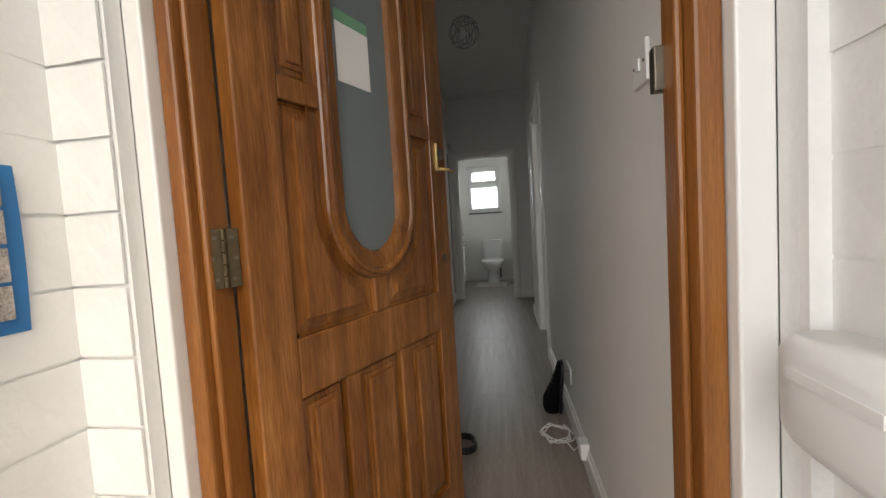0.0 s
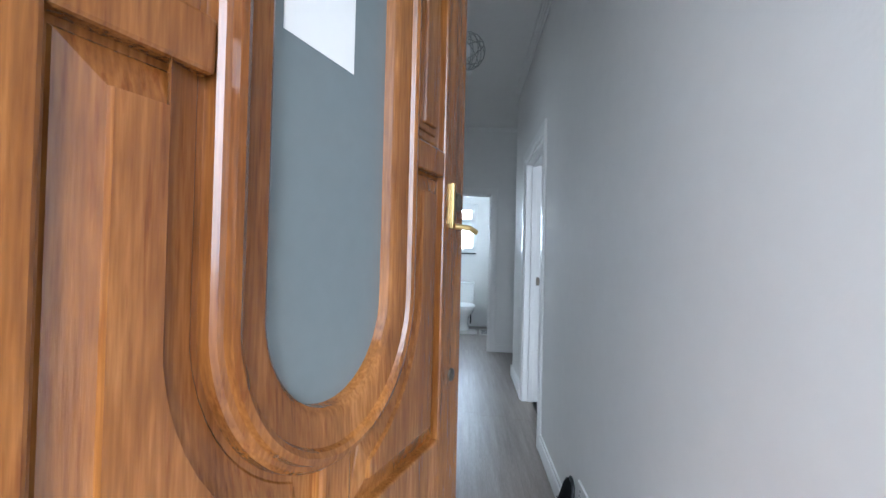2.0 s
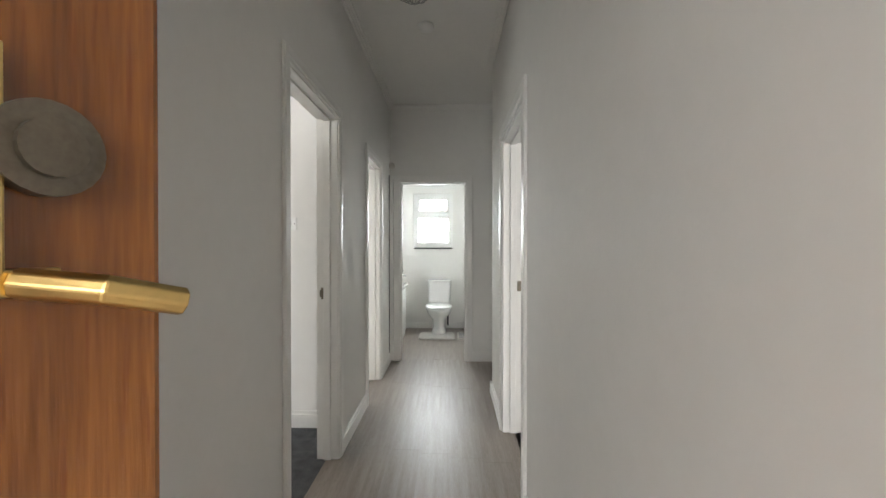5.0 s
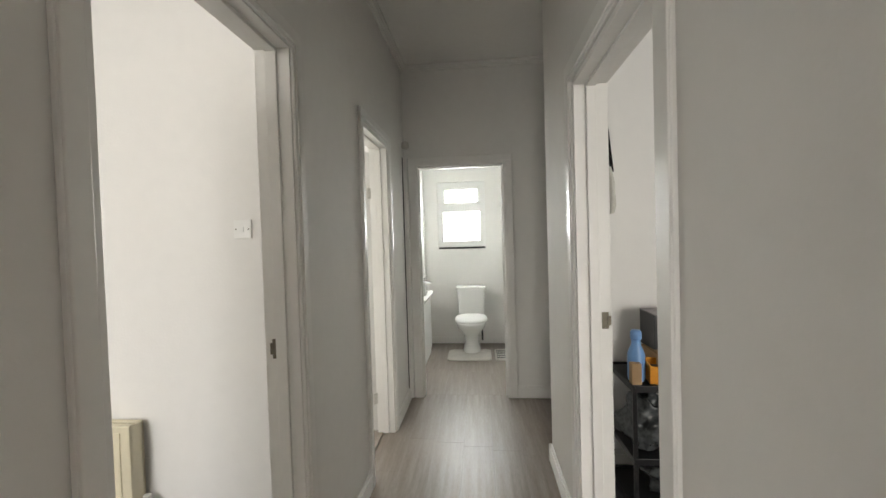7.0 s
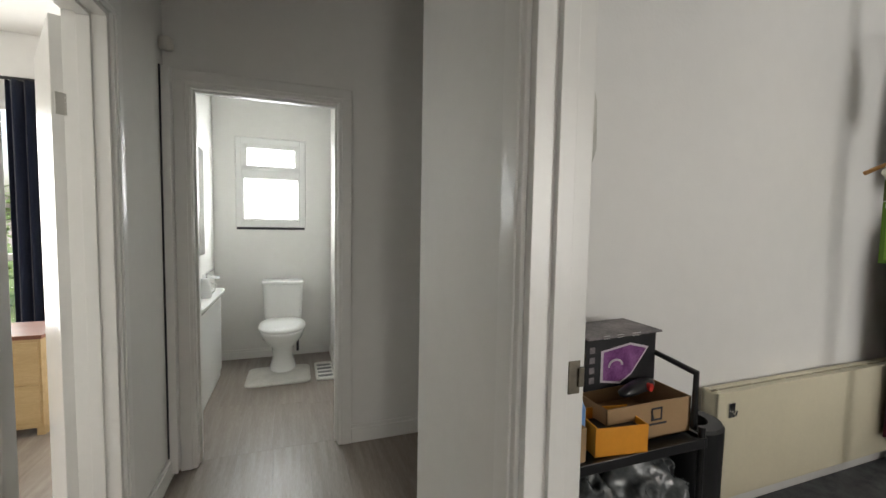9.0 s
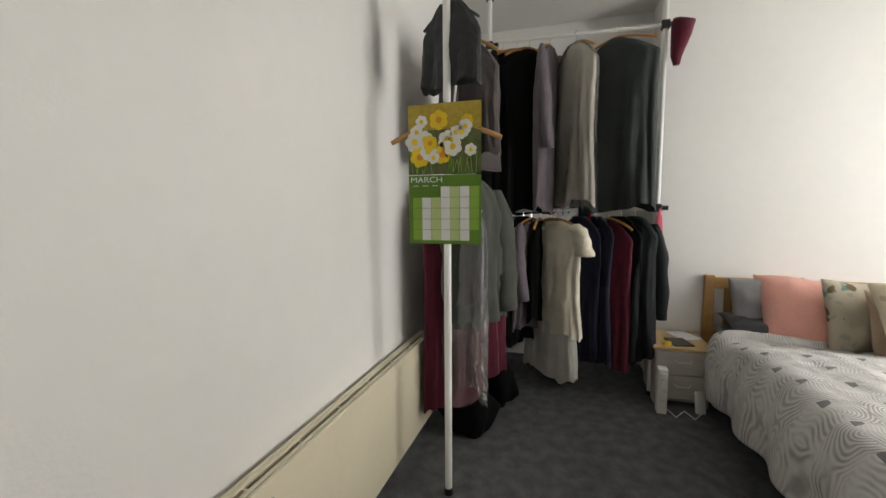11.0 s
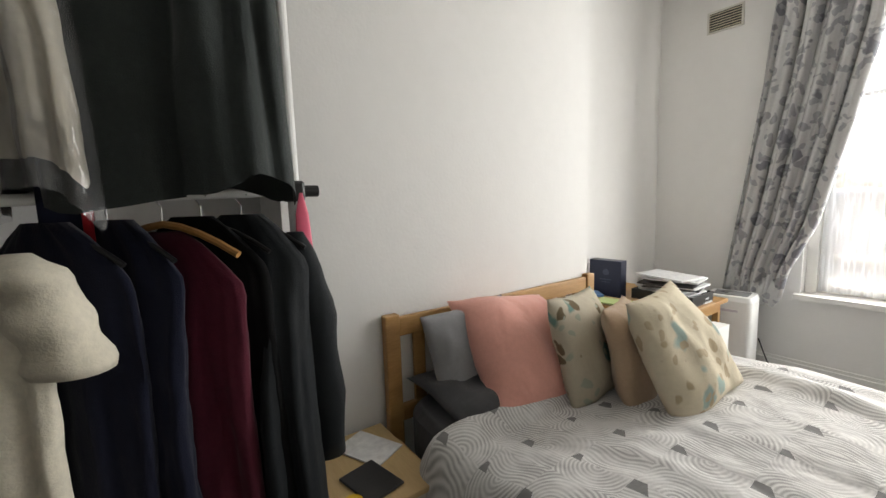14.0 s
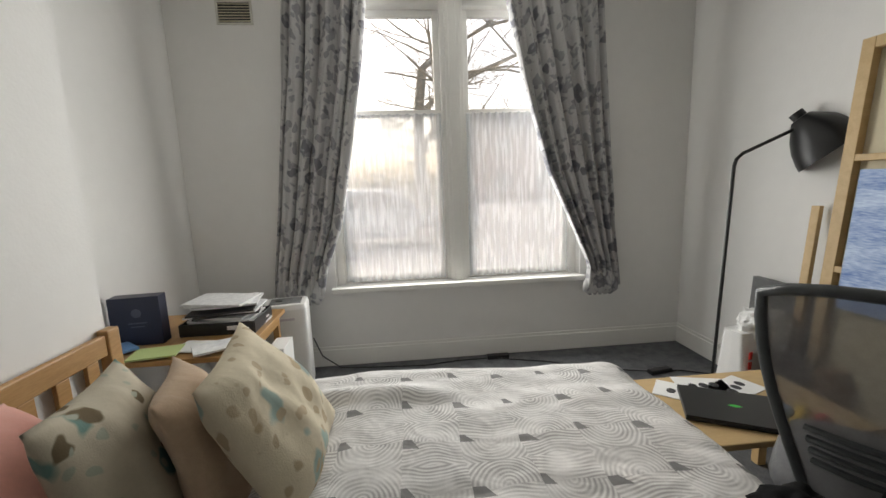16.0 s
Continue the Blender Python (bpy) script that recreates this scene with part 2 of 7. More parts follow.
structure("wall_bedroom_west", "white bedroom wall beside the work corner", bed_paint, [(1.555, 2.02, BS, 3.2, 0, HC)])
structure("ceiling_bedroom", "white bedroom ceiling", ceiling_paint, [(1.555, BX + 0.15, 1.02, 5.995, HC, HC + 0.1)], "ceiling")
# The south wall's window opening is unseen, added for the fill lamp.
structure("wall_front_room", "white walls of the front room", bed_paint, [
    (-3.0, HB, 5.30, 5.42, 0, HC), (-3.1, -3.0, 1.1, 5.42, 0, HC), (-3.0, -2.4, 1.1, 1.3, 0, HC), (-0.8, 0.20, 1.1, 1.3, 0, HC), (-2.4, -0.8, 1.1, 1.3, 0, 0.8), (-2.4, -0.8, 1.1, 1.3, 2.5, HC)])
structure("ceiling_front_room", "white ceiling of the front room", ceiling_paint, [(-3.1, 0.26, 1.1, 5.42, HC, HC + 0.1)], "ceiling")
structure("wall_living", "pale walls of the back room", bed_paint, [
    (-3.4, -3.3, 5.42, 9.2, 0, HC), (0.10, 0.20, 7.12, 9.2, 0, HC), (-3.3, -2.6, 9.1, 9.2, 0, HC), (-0.35, 0.10, 9.1, 9.2, 0, HC), (-2.6, -0.35, 9.1, 9.2, 2.3, HC)])
structure("ceiling_living", "white ceiling of the back room", ceiling_paint, [(-3.4, 0.26, 5.42, 9.2, HC, HC + 0.1)], "ceiling")
structure("floor_bedroom", "dark grey carpet", carpet, [(1.55, BX + 0.1, 1.1, 5.9, -0.06, 0.0)], "floor")
structure("floor_front_room", "dark grey carpet of the front room", carpet, [(-3.05, 0.30, 1.2, 5.35, -0.06, 0.0)], "floor")
structure("floor_living", "pale floor of the back room", laminate, [(-3.35, 0.28, 5.42, 9.15, -0.06, 0.0)], "floor")
structure("floor_hall", "sub-floor of hall and bathroom", laminate, [(0.25, 1.5, 1.80, 8.9, -0.06, -0.012), (1.5, 2.6, 5.995, 7.05, -0.06, -0.012)], "floor")
structure("ground", "grey paving outside the house", material("paving", (0.22, 0.21, 0.2), 0.9, var=0.15, scale=2, bump=0.5), [(-200, 200, -200, 200, -0.3, -0.2), (-0.3, 1.8, 0.2, 1.82, -0.2, -0.14)], "ground")


# ---- more materials ----
cream_metal = material("cream_metal", (0.72, 0.66, 0.50), 0.35, var=0.03, scale=4)
old_white = material("old_white", (0.62, 0.60, 0.55), 0.35, var=0.03, scale=4)
cardboard = material("cardboard", (0.36, 0.23, 0.12), 0.8, var=0.06, scale=12)
orange_card = material("orange_card", (0.75, 0.30, 0.02), 0.5, var=0.05)
dark_card = material("dark_card", (0.018, 0.018, 0.02), 0.35, var=0.3, scale=18)
grey_print = material("grey_print", (0.10, 0.095, 0.10), 0.5, scale=14, color2=(0.32, 0.28, 0.29))
purple_print = material("purple_print", (0.10, 0.01, 0.11), 0.35, scale=22, color2=(0.32, 0.12, 0.33))
pale_print = material("pale_print", (0.62, 0.58, 0.62), 0.4)
blue_plastic = material("blue_plastic", (0.16, 0.33, 0.62), 0.3)
red_plastic = material("red_plastic", (0.65, 0.04, 0.03), 0.35)
yellow_plastic = material("yellow_plastic", (0.80, 0.52, 0.02), 0.35)
bin_liner = material("grey_plastic_bag", (0.045, 0.05, 0.053), 0.24, scale=5, color2=(0.15, 0.16, 0.165), bump=0.5, bump_scale=14)
navy_card = material("navy_card", (0.012, 0.017, 0.045), 0.4, var=0.1)
paper = material("paper", (0.80, 0.80, 0.79), 0.7, var=0.03, scale=9)
paper_print = material("printed_paper", (0.62, 0.62, 0.63), 0.6, scale=35, color2=(0.85, 0.85, 0.85))
ink = material("ink", (0.03, 0.03, 0.035), 0.6)
tan_board = material("tan_board", (0.50, 0.34, 0.16), 0.5, scale=5, color2=(0.60, 0.43, 0.22), stretch=(0.6, 5, 5))
grey_ply = material("grey_laminate", (0.45, 0.42, 0.38), 0.5, scale=5, color2=(0.53, 0.50, 0.46), stretch=(5, 0.6, 5))
mesh_fabric = material("mesh_fabric", (0.11, 0.112, 0.118), 0.8, var=0.15, scale=60, bump=0.5, bump_scale=500)
leaf_green = material("leaf_green", (0.10, 0.23, 0.012), 0.6, var=0.1)
light_green = material("light_green", (0.52, 0.62, 0.27), 0.6, var=0.03)
mid_green = material("mid_green", (0.24, 0.42, 0.05), 0.6, var=0.04)
meadow = material("meadow_print", (0.035, 0.06, 0.012), 0.5, scale=9, color2=(0.14, 0.17, 0.035), stretch=(1, 2.5, 1))
gold_sky = material("golden_print", (0.40, 0.27, 0.02), 0.5, scale=5, color2=(0.55, 0.42, 0.06))
petal_white = material("petal_white", (0.85, 0.84, 0.76), 0.6)
petal_yellow = material("petal_yellow", (0.85, 0.60, 0.02), 0.6)


def fabric(name, color, color2=None, rough=0.9, weave=320, sheen=0.15, var=0.12):
    return material(name, color, rough, var=var, scale=7, color2=color2, bump=0.35, bump_scale=weave, spec=0.15, sheen=sheen, wrinkle=0.22)


cloth_black = fabric("cloth_black", (0.0045, 0.0045, 0.005), sheen=0.0)
cloth_coat = fabric("cloth_coat", (0.017, 0.020, 0.023), rough=0.6, sheen=0.05)
cloth_grey_green = fabric("cloth_grey_green", (0.068, 0.075, 0.064), rough=0.7)
cloth_charcoal = fabric("cloth_charcoal", (0.052, 0.054, 0.057))
cloth_dark_green = fabric("cloth_dark_green", (0.036, 0.043, 0.042), rough=0.65)
cloth_grey = fabric("cloth_grey", (0.17, 0.17, 0.17))
cloth_brown = fabric("cloth_brown_grey", (0.092, 0.078, 0.078))
cloth_plum = fabric("cloth_plum_grey", (0.155, 0.132, 0.15))
cloth_burgundy = fabric("cloth_burgundy", (0.095, 0.014, 0.028))
cloth_navy = fabric("cloth_navy", (0.009, 0.011, 0.026))
cloth_cream = fabric("cloth_cream", (0.74, 0.69, 0.57), weave=200)
cloth_lace = fabric("cloth_lace", (0.50, 0.49, 0.45), color2=(0.64, 0.63, 0.58), weave=90)
cloth_pink = fabric("cloth_pink", (0.80, 0.40, 0.33), weave=260, var=0.05, sheen=0.3)
cloth_beige = fabric("cloth_beige", (0.50, 0.37, 0.26), weave=200, var=0.07)
cloth_sheet = fabric("cloth_dark_sheet", (0.075, 0.075, 0.08))
cloth_pillow = fabric("cloth_grey_pillow", (0.30, 0.30, 0.31), var=0.06)
bath_mat_cloth = fabric("bath_mat_cloth", (0.62, 0.60, 0.56), weave=120)
blue_navy_curtain = fabric("navy_curtain", (0.010, 0.014, 0.030))


def spotted(name, base, spots, scale=9.0, size=0.34, stretch=(1, 1, 1), rough=0.9):
    """Fabric with printed blotches: spots is a list of colours."""
    m = material(name, base, rough, var=0.05, scale=6, bump=0.3, bump_scale=260, spec=0.2, wrinkle=0.3)
    nt = m.node_tree
    b = nt.nodes["Principled BSDF"]
    src = b.inputs["Base Color"].links[0].from_socket
    tc = nt.nodes.new("ShaderNodeTexCoord")
    for k, col in enumerate(spots):
        mp = nt.nodes.new("ShaderNodeMapping")
        mp.inputs["Scale"].default_value = stretch
        mp.inputs["Location"].default_value = (3.1 * k, 1.7 * k, 0.9 * k)
        nt.links.new(tc.outputs["Object"], mp.inputs[0])
        warp = nt.nodes.new("ShaderNodeTexNoise")
        warp.inputs["Scale"].default_value = scale * 1.6
        nt.links.new(mp.outputs[0], warp.inputs["Vector"])
        addv = nt.nodes.new("ShaderNodeVectorMath")
        addv.operation = "MULTIPLY_ADD"
        nt.links.new(warp.outputs["Color"], addv.inputs[0])
        addv.inputs[1].default_value = (0.12, 0.12, 0.12)
        nt.links.new(mp.outputs[0], addv.inputs[2])
        vo = nt.nodes.new("ShaderNodeTexVoronoi")
        vo.inputs["Scale"].default_value = scale * (1 + 0.7 * k)
        nt.links.new(addv.outputs[0], vo.inputs["Vector"])
        ramp = nt.nodes.new("ShaderNodeValToRGB")
        ramp.color_ramp.elements[0].color, ramp.color_ramp.elements[0].position = (1, 1, 1, 1), size - 0.06
        ramp.color_ramp.elements[1].color, ramp.color_ramp.elements[1].position = (0, 0, 0, 1), size
        nt.links.new(vo.outputs["Distance"], ramp.inputs[0])
        mix = nt.nodes.new("ShaderNodeMix")
        mix.data_type = "RGBA"
        nt.links.new(ramp.outputs[0], mix.inputs["Factor"])
        nt.links.new(src, mix.inputs["A"])
        mix.inputs["B"].default_value = (*col, 1)
        src = mix.outputs["Result"]
    nt.links.new(src, b.inputs["Base Color"])
    return m


curtain_cloth = spotted("curtain_cloth", (0.53, 0.525, 0.525), [(0.20, 0.20, 0.22), (0.30, 0.295, 0.31), (0.33, 0.33, 0.345)], 8.0, 0.34, (1, 0.3, 0.75))
cushion_floral = spotted("cushion_floral", (0.52, 0.47, 0.37), [(0.16, 0.27, 0.24), (0.17, 0.13, 0.08), (0.38, 0.40, 0.33)], 6.0, 0.27)
cushion_leafy = spotted("cushion_leafy", (0.64, 0.57, 0.43), [(0.33, 0.42, 0.38), (0.44, 0.35, 0.23), (0.47, 0.38, 0.26)], 5.5, 0.27, (1.2, 1.2, 1.0))


def ringed(name):
    """Bed linen: pale ground printed with grey concentric arcs and a few filled patches."""
    m = material(name, (0.74, 0.73, 0.72), 0.85, var=0.03, scale=3, bump=0.3, bump_scale=240, spec=0.2, wrinkle=0.35)
    nt = m.node_tree
    b = nt.nodes["Principled BSDF"]
    src = b.inputs["Base Color"].links[0].from_socket
    tc = nt.nodes.new("ShaderNodeTexCoord")
    mp = nt.nodes.new("ShaderNodeMapping")
    mp.inputs["Location"].default_value = (-22.75, -15.415, 0.0)
    mp.inputs["Scale"].default_value = (5.55, 4.88, 4.88)
    nt.links.new(tc.outputs["Object"], mp.inputs[0])
    warp = nt.nodes.new("ShaderNodeTexNoise")
    warp.inputs["Scale"].default_value = 0.8
    nt.links.new(mp.outputs[0], warp.inputs["Vector"])
    av = nt.nodes.new("ShaderNodeVectorMath")
    av.operation = "MULTIPLY_ADD"
    nt.links.new(warp.outputs["Color"], av.inputs[0])
    av.inputs[1].default_value = (0.35, 0.35, 0.0)
    nt.links.new(mp.outputs[0], av.inputs[2])
    sep = nt.nodes.new("ShaderNodeSeparateXYZ")
    nt.links.new(av.outputs[0], sep.inputs[0])

    def calc(op, a, b=None):
        n = nt.nodes.new("ShaderNodeMath")
        n.operation = op
        for i, v in enumerate((a, b)):
            if v is None:
                continue
            if isinstance(v, (int, float)):
                n.inputs[i].default_value = v
            else:
                nt.links.new(v, n.inputs[i])
        return n.outputs[0]

    # rows of arcs that turn up and down by turns, with a filled patch where two meet
    k = calc("FLOOR", sep.outputs[0])
    row = calc("FLOOR", sep.outputs[1])
    turn = calc("SUBTRACT", calc("MULTIPLY", calc("FLOORED_MODULO", calc("ADD", k, row), 2.0), 2.0), 1.0)
    fx = calc("SUBTRACT", calc("SUBTRACT", sep.outputs[0], k), 0.5)
    fy = calc("SUBTRACT", calc("SUBTRACT", sep.outputs[1], row), 0.5)
    side = calc("MULTIPLY", fy, turn)
    arc = calc("SQRT", calc("ADD", calc("MULTIPLY", fx, fx), calc("MULTIPLY", fy, fy)))
    line = calc("ADD", calc("ABSOLUTE", fy), calc("MULTIPLY", calc("COSINE", calc("MULTIPLY", fx, 6.283)), 0.05))
    up = calc("GREATER_THAN", side, 0.0)
    dist = calc("ADD", calc("MULTIPLY", arc, up), calc("MULTIPLY", line, calc("SUBTRACT", 1.0, up)))
    sine = calc("SINE", calc("MULTIPLY", dist, 92.0))
    ramp = nt.nodes.new("ShaderNodeValToRGB")
    ramp.color_ramp.elements[0].color, ramp.color_ramp.elements[0].position = (0, 0, 0, 1), 0.0
    ramp.color_ramp.elements[1].color, ramp.color_ramp.elements[1].position = (1, 1, 1, 1), 1.0
    nt.links.new(calc("MULTIPLY_ADD", sine, 0.5), ramp.inputs[0])
    ramp.inputs[0].links[0].from_node.inputs[2].default_value = 0.5
    patch = calc("MULTIPLY", calc("GREATER_THAN", calc("ADD", fx, calc("MULTIPLY", fy, 0.7)), 0.31), calc("LESS_THAN", calc("ABSOLUTE", calc("ADD", fy, calc("MULTIPLY", turn, 0.05))), 0.09))
    worn = nt.nodes.new("ShaderNodeTexNoise")
    worn.inputs["Scale"].default_value, worn.inputs["Detail"].default_value = 1.7, 3
    nt.links.new(mp.outputs[0], worn.inputs["Vector"])
    fade = nt.nodes.new("ShaderNodeMapRange")
    fade.inputs["From Min"].default_value, fade.inputs["From Max"].default_value = 0.36, 0.62
    fade.inputs["To Min"].default_value = 0.22
    nt.links.new(worn.outputs[0], fade.inputs["Value"])
    lines = calc("MULTIPLY", ramp.outputs[0], fade.outputs[0])

    for fac, col in ((lines, (0.38, 0.375, 0.37)), (patch, (0.23, 0.227, 0.227))):
        mix = nt.nodes.new("ShaderNodeMix")
        mix.data_type = "RGBA"
        nt.links.new(fac, mix.inputs["Factor"])
        nt.links.new(src, mix.inputs["A"])
        mix.inputs["B"].default_value = (*col, 1)
        src = mix.outputs["Result"]
    nt.links.new(src, b.inputs["Base Color"])
    return m


duvet_cloth = ringed("duvet_cloth")


def sheer(name, color, clear, grain=26, contrast=0.3, stretch=(1, 1, 1)):
    """Thin stuff that lets light through: clear share straight, the rest scattered."""
    m = bpy.data.materials.new(name)
    m.use_nodes = True
    nt = m.node_tree
    nt.nodes.remove(nt.nodes["Principled BSDF"])
    t, s, d, m1, m2 = (nt.nodes.new(k) for k in ("ShaderNodeBsdfTransparent", "ShaderNodeBsdfTranslucent", "ShaderNodeBsdfDiffuse", "ShaderNodeMixShader", "ShaderNodeMixShader"))
    s.inputs[0].default_value = d.inputs[0].default_value = (*color, 1)
    m1.inputs[0].default_value = 0.35
    nt.links.new(s.outputs[0], m1.inputs[1])
    nt.links.new(d.outputs[0], m1.inputs[2])
    tc, no, ramp = (nt.nodes.new(k) for k in ("ShaderNodeTexCoord", "ShaderNodeTexNoise", "ShaderNodeValToRGB"))
    no.inputs["Scale"].default_value = grain
    mp = nt.nodes.new("ShaderNodeMapping")
    mp.inputs["Scale"].default_value = stretch
    nt.links.new(tc.outputs["Object"], mp.inputs[0])
    nt.links.new(mp.outputs[0], no.inputs["Vector"])
    ramp.color_ramp.elements[0].position, ramp.color_ramp.elements[0].color = 0.40, (max(0, clear - contrast),) * 3 + (1,)
    ramp.color_ramp.elements[1].position, ramp.color_ramp.elements[1].color = 0.52, (clear,) * 3 + (1,)
    nt.links.new(no.outputs[0], ramp.inputs[0])
    nt.links.new(ramp.outputs[0], m2.inputs[0])
    nt.links.new(m1.outputs[0], m2.inputs[1])
    nt.links.new(t.outputs[0], m2.inputs[2])
    nt.links.new(m2.outputs[0], nt.nodes["Material Output"].inputs[0])
    return m


net_cloth = sheer("net_curtain_cloth", (0.88, 0.91, 0.95), 0.46, 40, 0.16, (1, 1, 0.10))
frosted = sheer("frosted_glass", (0.95, 0.96, 0.97), 0.12, 20, 0.05)


def clear_film(name):
    """Crinkled clear plastic."""
    m = glass(name, (0.95, 0.95, 0.96), 0.12)
    nt = m.node_tree
    tc, no, bp = (nt.nodes.new(k) for k in ("ShaderNodeTexCoord", "ShaderNodeTexNoise", "ShaderNodeBump"))
    no.inputs["Scale"].default_value = 14
    nt.links.new(tc.outputs["Object"], no.inputs["Vector"])
    bp.inputs["Strength"].default_value, bp.inputs["Distance"].default_value = 1.0, 0.03
    nt.links.new(no.outputs[0], bp.inputs["Height"])
    milk, mm = nt.nodes.new("ShaderNodeBsdfDiffuse"), nt.nodes.new("ShaderNodeMixShader")
    milk.inputs[0].default_value = (0.8, 0.81, 0.83, 1)
    last = nt.nodes["Material Output"].inputs[0].links[0].from_socket
    mm.inputs[0].default_value = 0.09
    nt.links.new(last, mm.inputs[1])
    nt.links.new(milk.outputs[0], mm.inputs[2])
    nt.links.new(mm.outputs[0], nt.nodes["Material Output"].inputs[0])
    for n in nt.nodes:
        if n.type in ("BSDF_GLOSSY", "FRESNEL"):
            nt.links.new(bp.outputs[0], n.inputs["Normal"])
        if n.type == "FRESNEL":
            n.inputs["IOR"].default_value = 1.6
    return m


film_wrap = clear_film("plastic_wrap")
obscure_glass = material("obscure_door_glass", (0.17, 0.20, 0.205), 0.06, var=0.04, scale=3)


# ---- shape helpers ----
def loft(bm, secs, seg=24, power=2.0, m=None, caps=True):
    """A body through level sections (cx, cy, rx, ry, z) of super-ellipses."""
    rings = []
    for cx, cy, rx, ry, z in secs:
        ring = []
        for i in range(seg):
            a = 2 * math.pi * i / seg
            c, s = math.cos(a), math.sin(a)
            co = Vector((cx + rx * math.copysign(abs(c) ** (2 / power), c), cy + ry * math.copysign(abs(s) ** (2 / power), s), z))
            ring.append(bm.verts.new(m @ co if m else co))
        rings.append(ring)
    for p, q in zip(rings, rings[1:]):
        for i in range(seg):
            bm.faces.new((p[i], p[(i + 1) % seg], q[(i + 1) % seg], q[i]))
    if caps:
        bm.faces.new(list(reversed(rings[0])))
        bm.faces.new(rings[-1])


def grid_sheet(bm, nu, nv, fn):
    """A sheet of nu x nv quads from fn(u, v) -> point, u and v in 0..1."""
    vs = [[bm.verts.new(fn(i / nu, j / nv)) for i in range(nu + 1)] for j in range(nv + 1)]
    for j in range(nv):
        for i in range(nu):
            bm.faces.new((vs[j][i], vs[j][i + 1], vs[j + 1][i + 1], vs[j + 1][i]))


def pillow(bm, w, h, d, m, n=18, crease=0.012, seed=0, twist=0.0):
    """A stuffed cushion in the plane x, z with pinched corners, y its thickness."""
    for side in (1, -1):
        def fn(u, v):
            a, b = 2 * u - 1, 2 * v - 1
            edge = (1 - abs(a) ** 2.7) * (1 - abs(b) ** 2.7)
            t = d / 2 * max(edge, 0) ** 0.62
            pull = 1 - 0.085 * (1 - abs(b) ** 2) * abs(a) ** 3, 1 - 0.085 * (1 - abs(a) ** 2) * abs(b) ** 3
            wob = crease * noise.noise((a * 2.2 + seed, b * 2.2, side * 1.0 + seed)) * min(1, edge * 3)
            wob += 0.010 * (0.35 - abs(noise.noise((a * 3.1 + seed, (b + 0.5 * a) * 1.4, side + seed)))) * min(1, edge * 2)
            round_ = 1 - 0.03 * (a * b) ** 4
            sway = twist * a * (b + 1) * h / 2 + 0.02 * noise.noise((a * 1.3, b * 1.3, seed + 9.0))
            return m @ Vector((a * w / 2 * pull[0] * round_, side * (t + wob) + sway, b * h / 2 * pull[1] * round_))
        grid_sheet(bm, n, n, fn)
    bmesh.ops.remove_doubles(bm, verts=bm.verts, dist=0.0006)


def text_part(name, words, size, m, mat, parent, extrude=0.0006, align="LEFT"):
    """Lettering as a mesh."""
    cu = bpy.data.curves.new(name, "FONT")
    cu.body, cu.size, cu.extrude, cu.align_x = words, size, extrude, align
    tmp = bpy.data.objects.new(name, cu)
    me = bpy.data.meshes.new_from_object(tmp)
    bpy.data.objects.remove(tmp)
    me.transform(m)
    me.materials.append(mat)
    ob = new(name, me)
    ob.parent = parent
    return ob


# ---- joinery of the hall ----
def architrave(name, label, mat, axis, face, side, a, b, top, w=0.065, t=0.018):
    """Moulded trim round an opening. axis: 'x' wall face at x=face (opening along y) or 'y'."""
    bm = bmesh.new()
    for k, (in0, tt) in enumerate(((0.0, t * 0.7), (0.018, t))):
        lo, hi = (face, face + side * tt) if side > 0 else (face + side * tt, face)
        e = 0.003 if k else 0.0
        for p, q, z0, z1 in ((a - w + e, a - in0, 0, top + in0), (b + in0, b + w - e, 0, top + in0), (a - w + e, b + w - e, top + in0, top + w - e)):
            if axis == "x":
                box(bm, lo, hi, p, q, z0, z1)
            else:
                box(bm, p, q, lo, hi, z0, z1)
    return tagged(finish(name, bm, mat, 0.003), label, "trim", kind="structure")


architrave("architrave_front_room", "white gloss architrave round the front room doorway", gloss_paint, "x", HL, 1, 4.115, 4.87, 2.07)
architrave("architrave_living", "white gloss architrave round the back room doorway", gloss_paint, "x", HL, 1, 5.735, 6.36, 2.06)
architrave("architrave_bedroom", "white gloss architrave round the bedroom doorway", gloss_paint, "x", HR, -1, 4.437, 5.265, 2.03, 0.085)
architrave("architrave_bathroom", "white gloss architrave round the bathroom doorway", gloss_paint, "y", 7.0, -1, 0.485, 1.225, 2.015, 0.075)


def lining(name, label, axis, w0, w1, a, b, top, t=0.022):
    """Door lining with a stop bead, inside an opening."""
    bm = bmesh.new()
    mid = (w0 + w1) / 2
    for q0, q1, th in ((w0 - 0.002, w1 + 0.002, t), (mid - 0.02, mid + 0.02, t + 0.012)):
        for p, q, z0, z1 in ((a, a + th, 0, top - th), (b - th, b, 0, top - th), (a, b, top - th, top)):
            if axis == "x":
                box(bm, q0, q1, p, q, z0, z1)
            else:
                box(bm, p, q, q0, q1, z0, z1)
    return tagged(finish(name, bm, gloss_paint, 0.002), label, "trim", kind="structure")


lining("lining_front_room", "white door lining of the front room", "x", HB, HL, 4.10, 4.885, 2.085)
lining("lining_living", "white door lining of the back room", "x", HB, HL, 5.735, 6.36, 2.06)
lining("lining_bedroom", "white door lining of the bedroom", "x", HR, 1.555, 4.437, 5.265, 2.03)
lining("lining_bathroom", "white door lining of the bathroom", "y", 7.0, 7.12, 0.468, 1.242, 2.03)


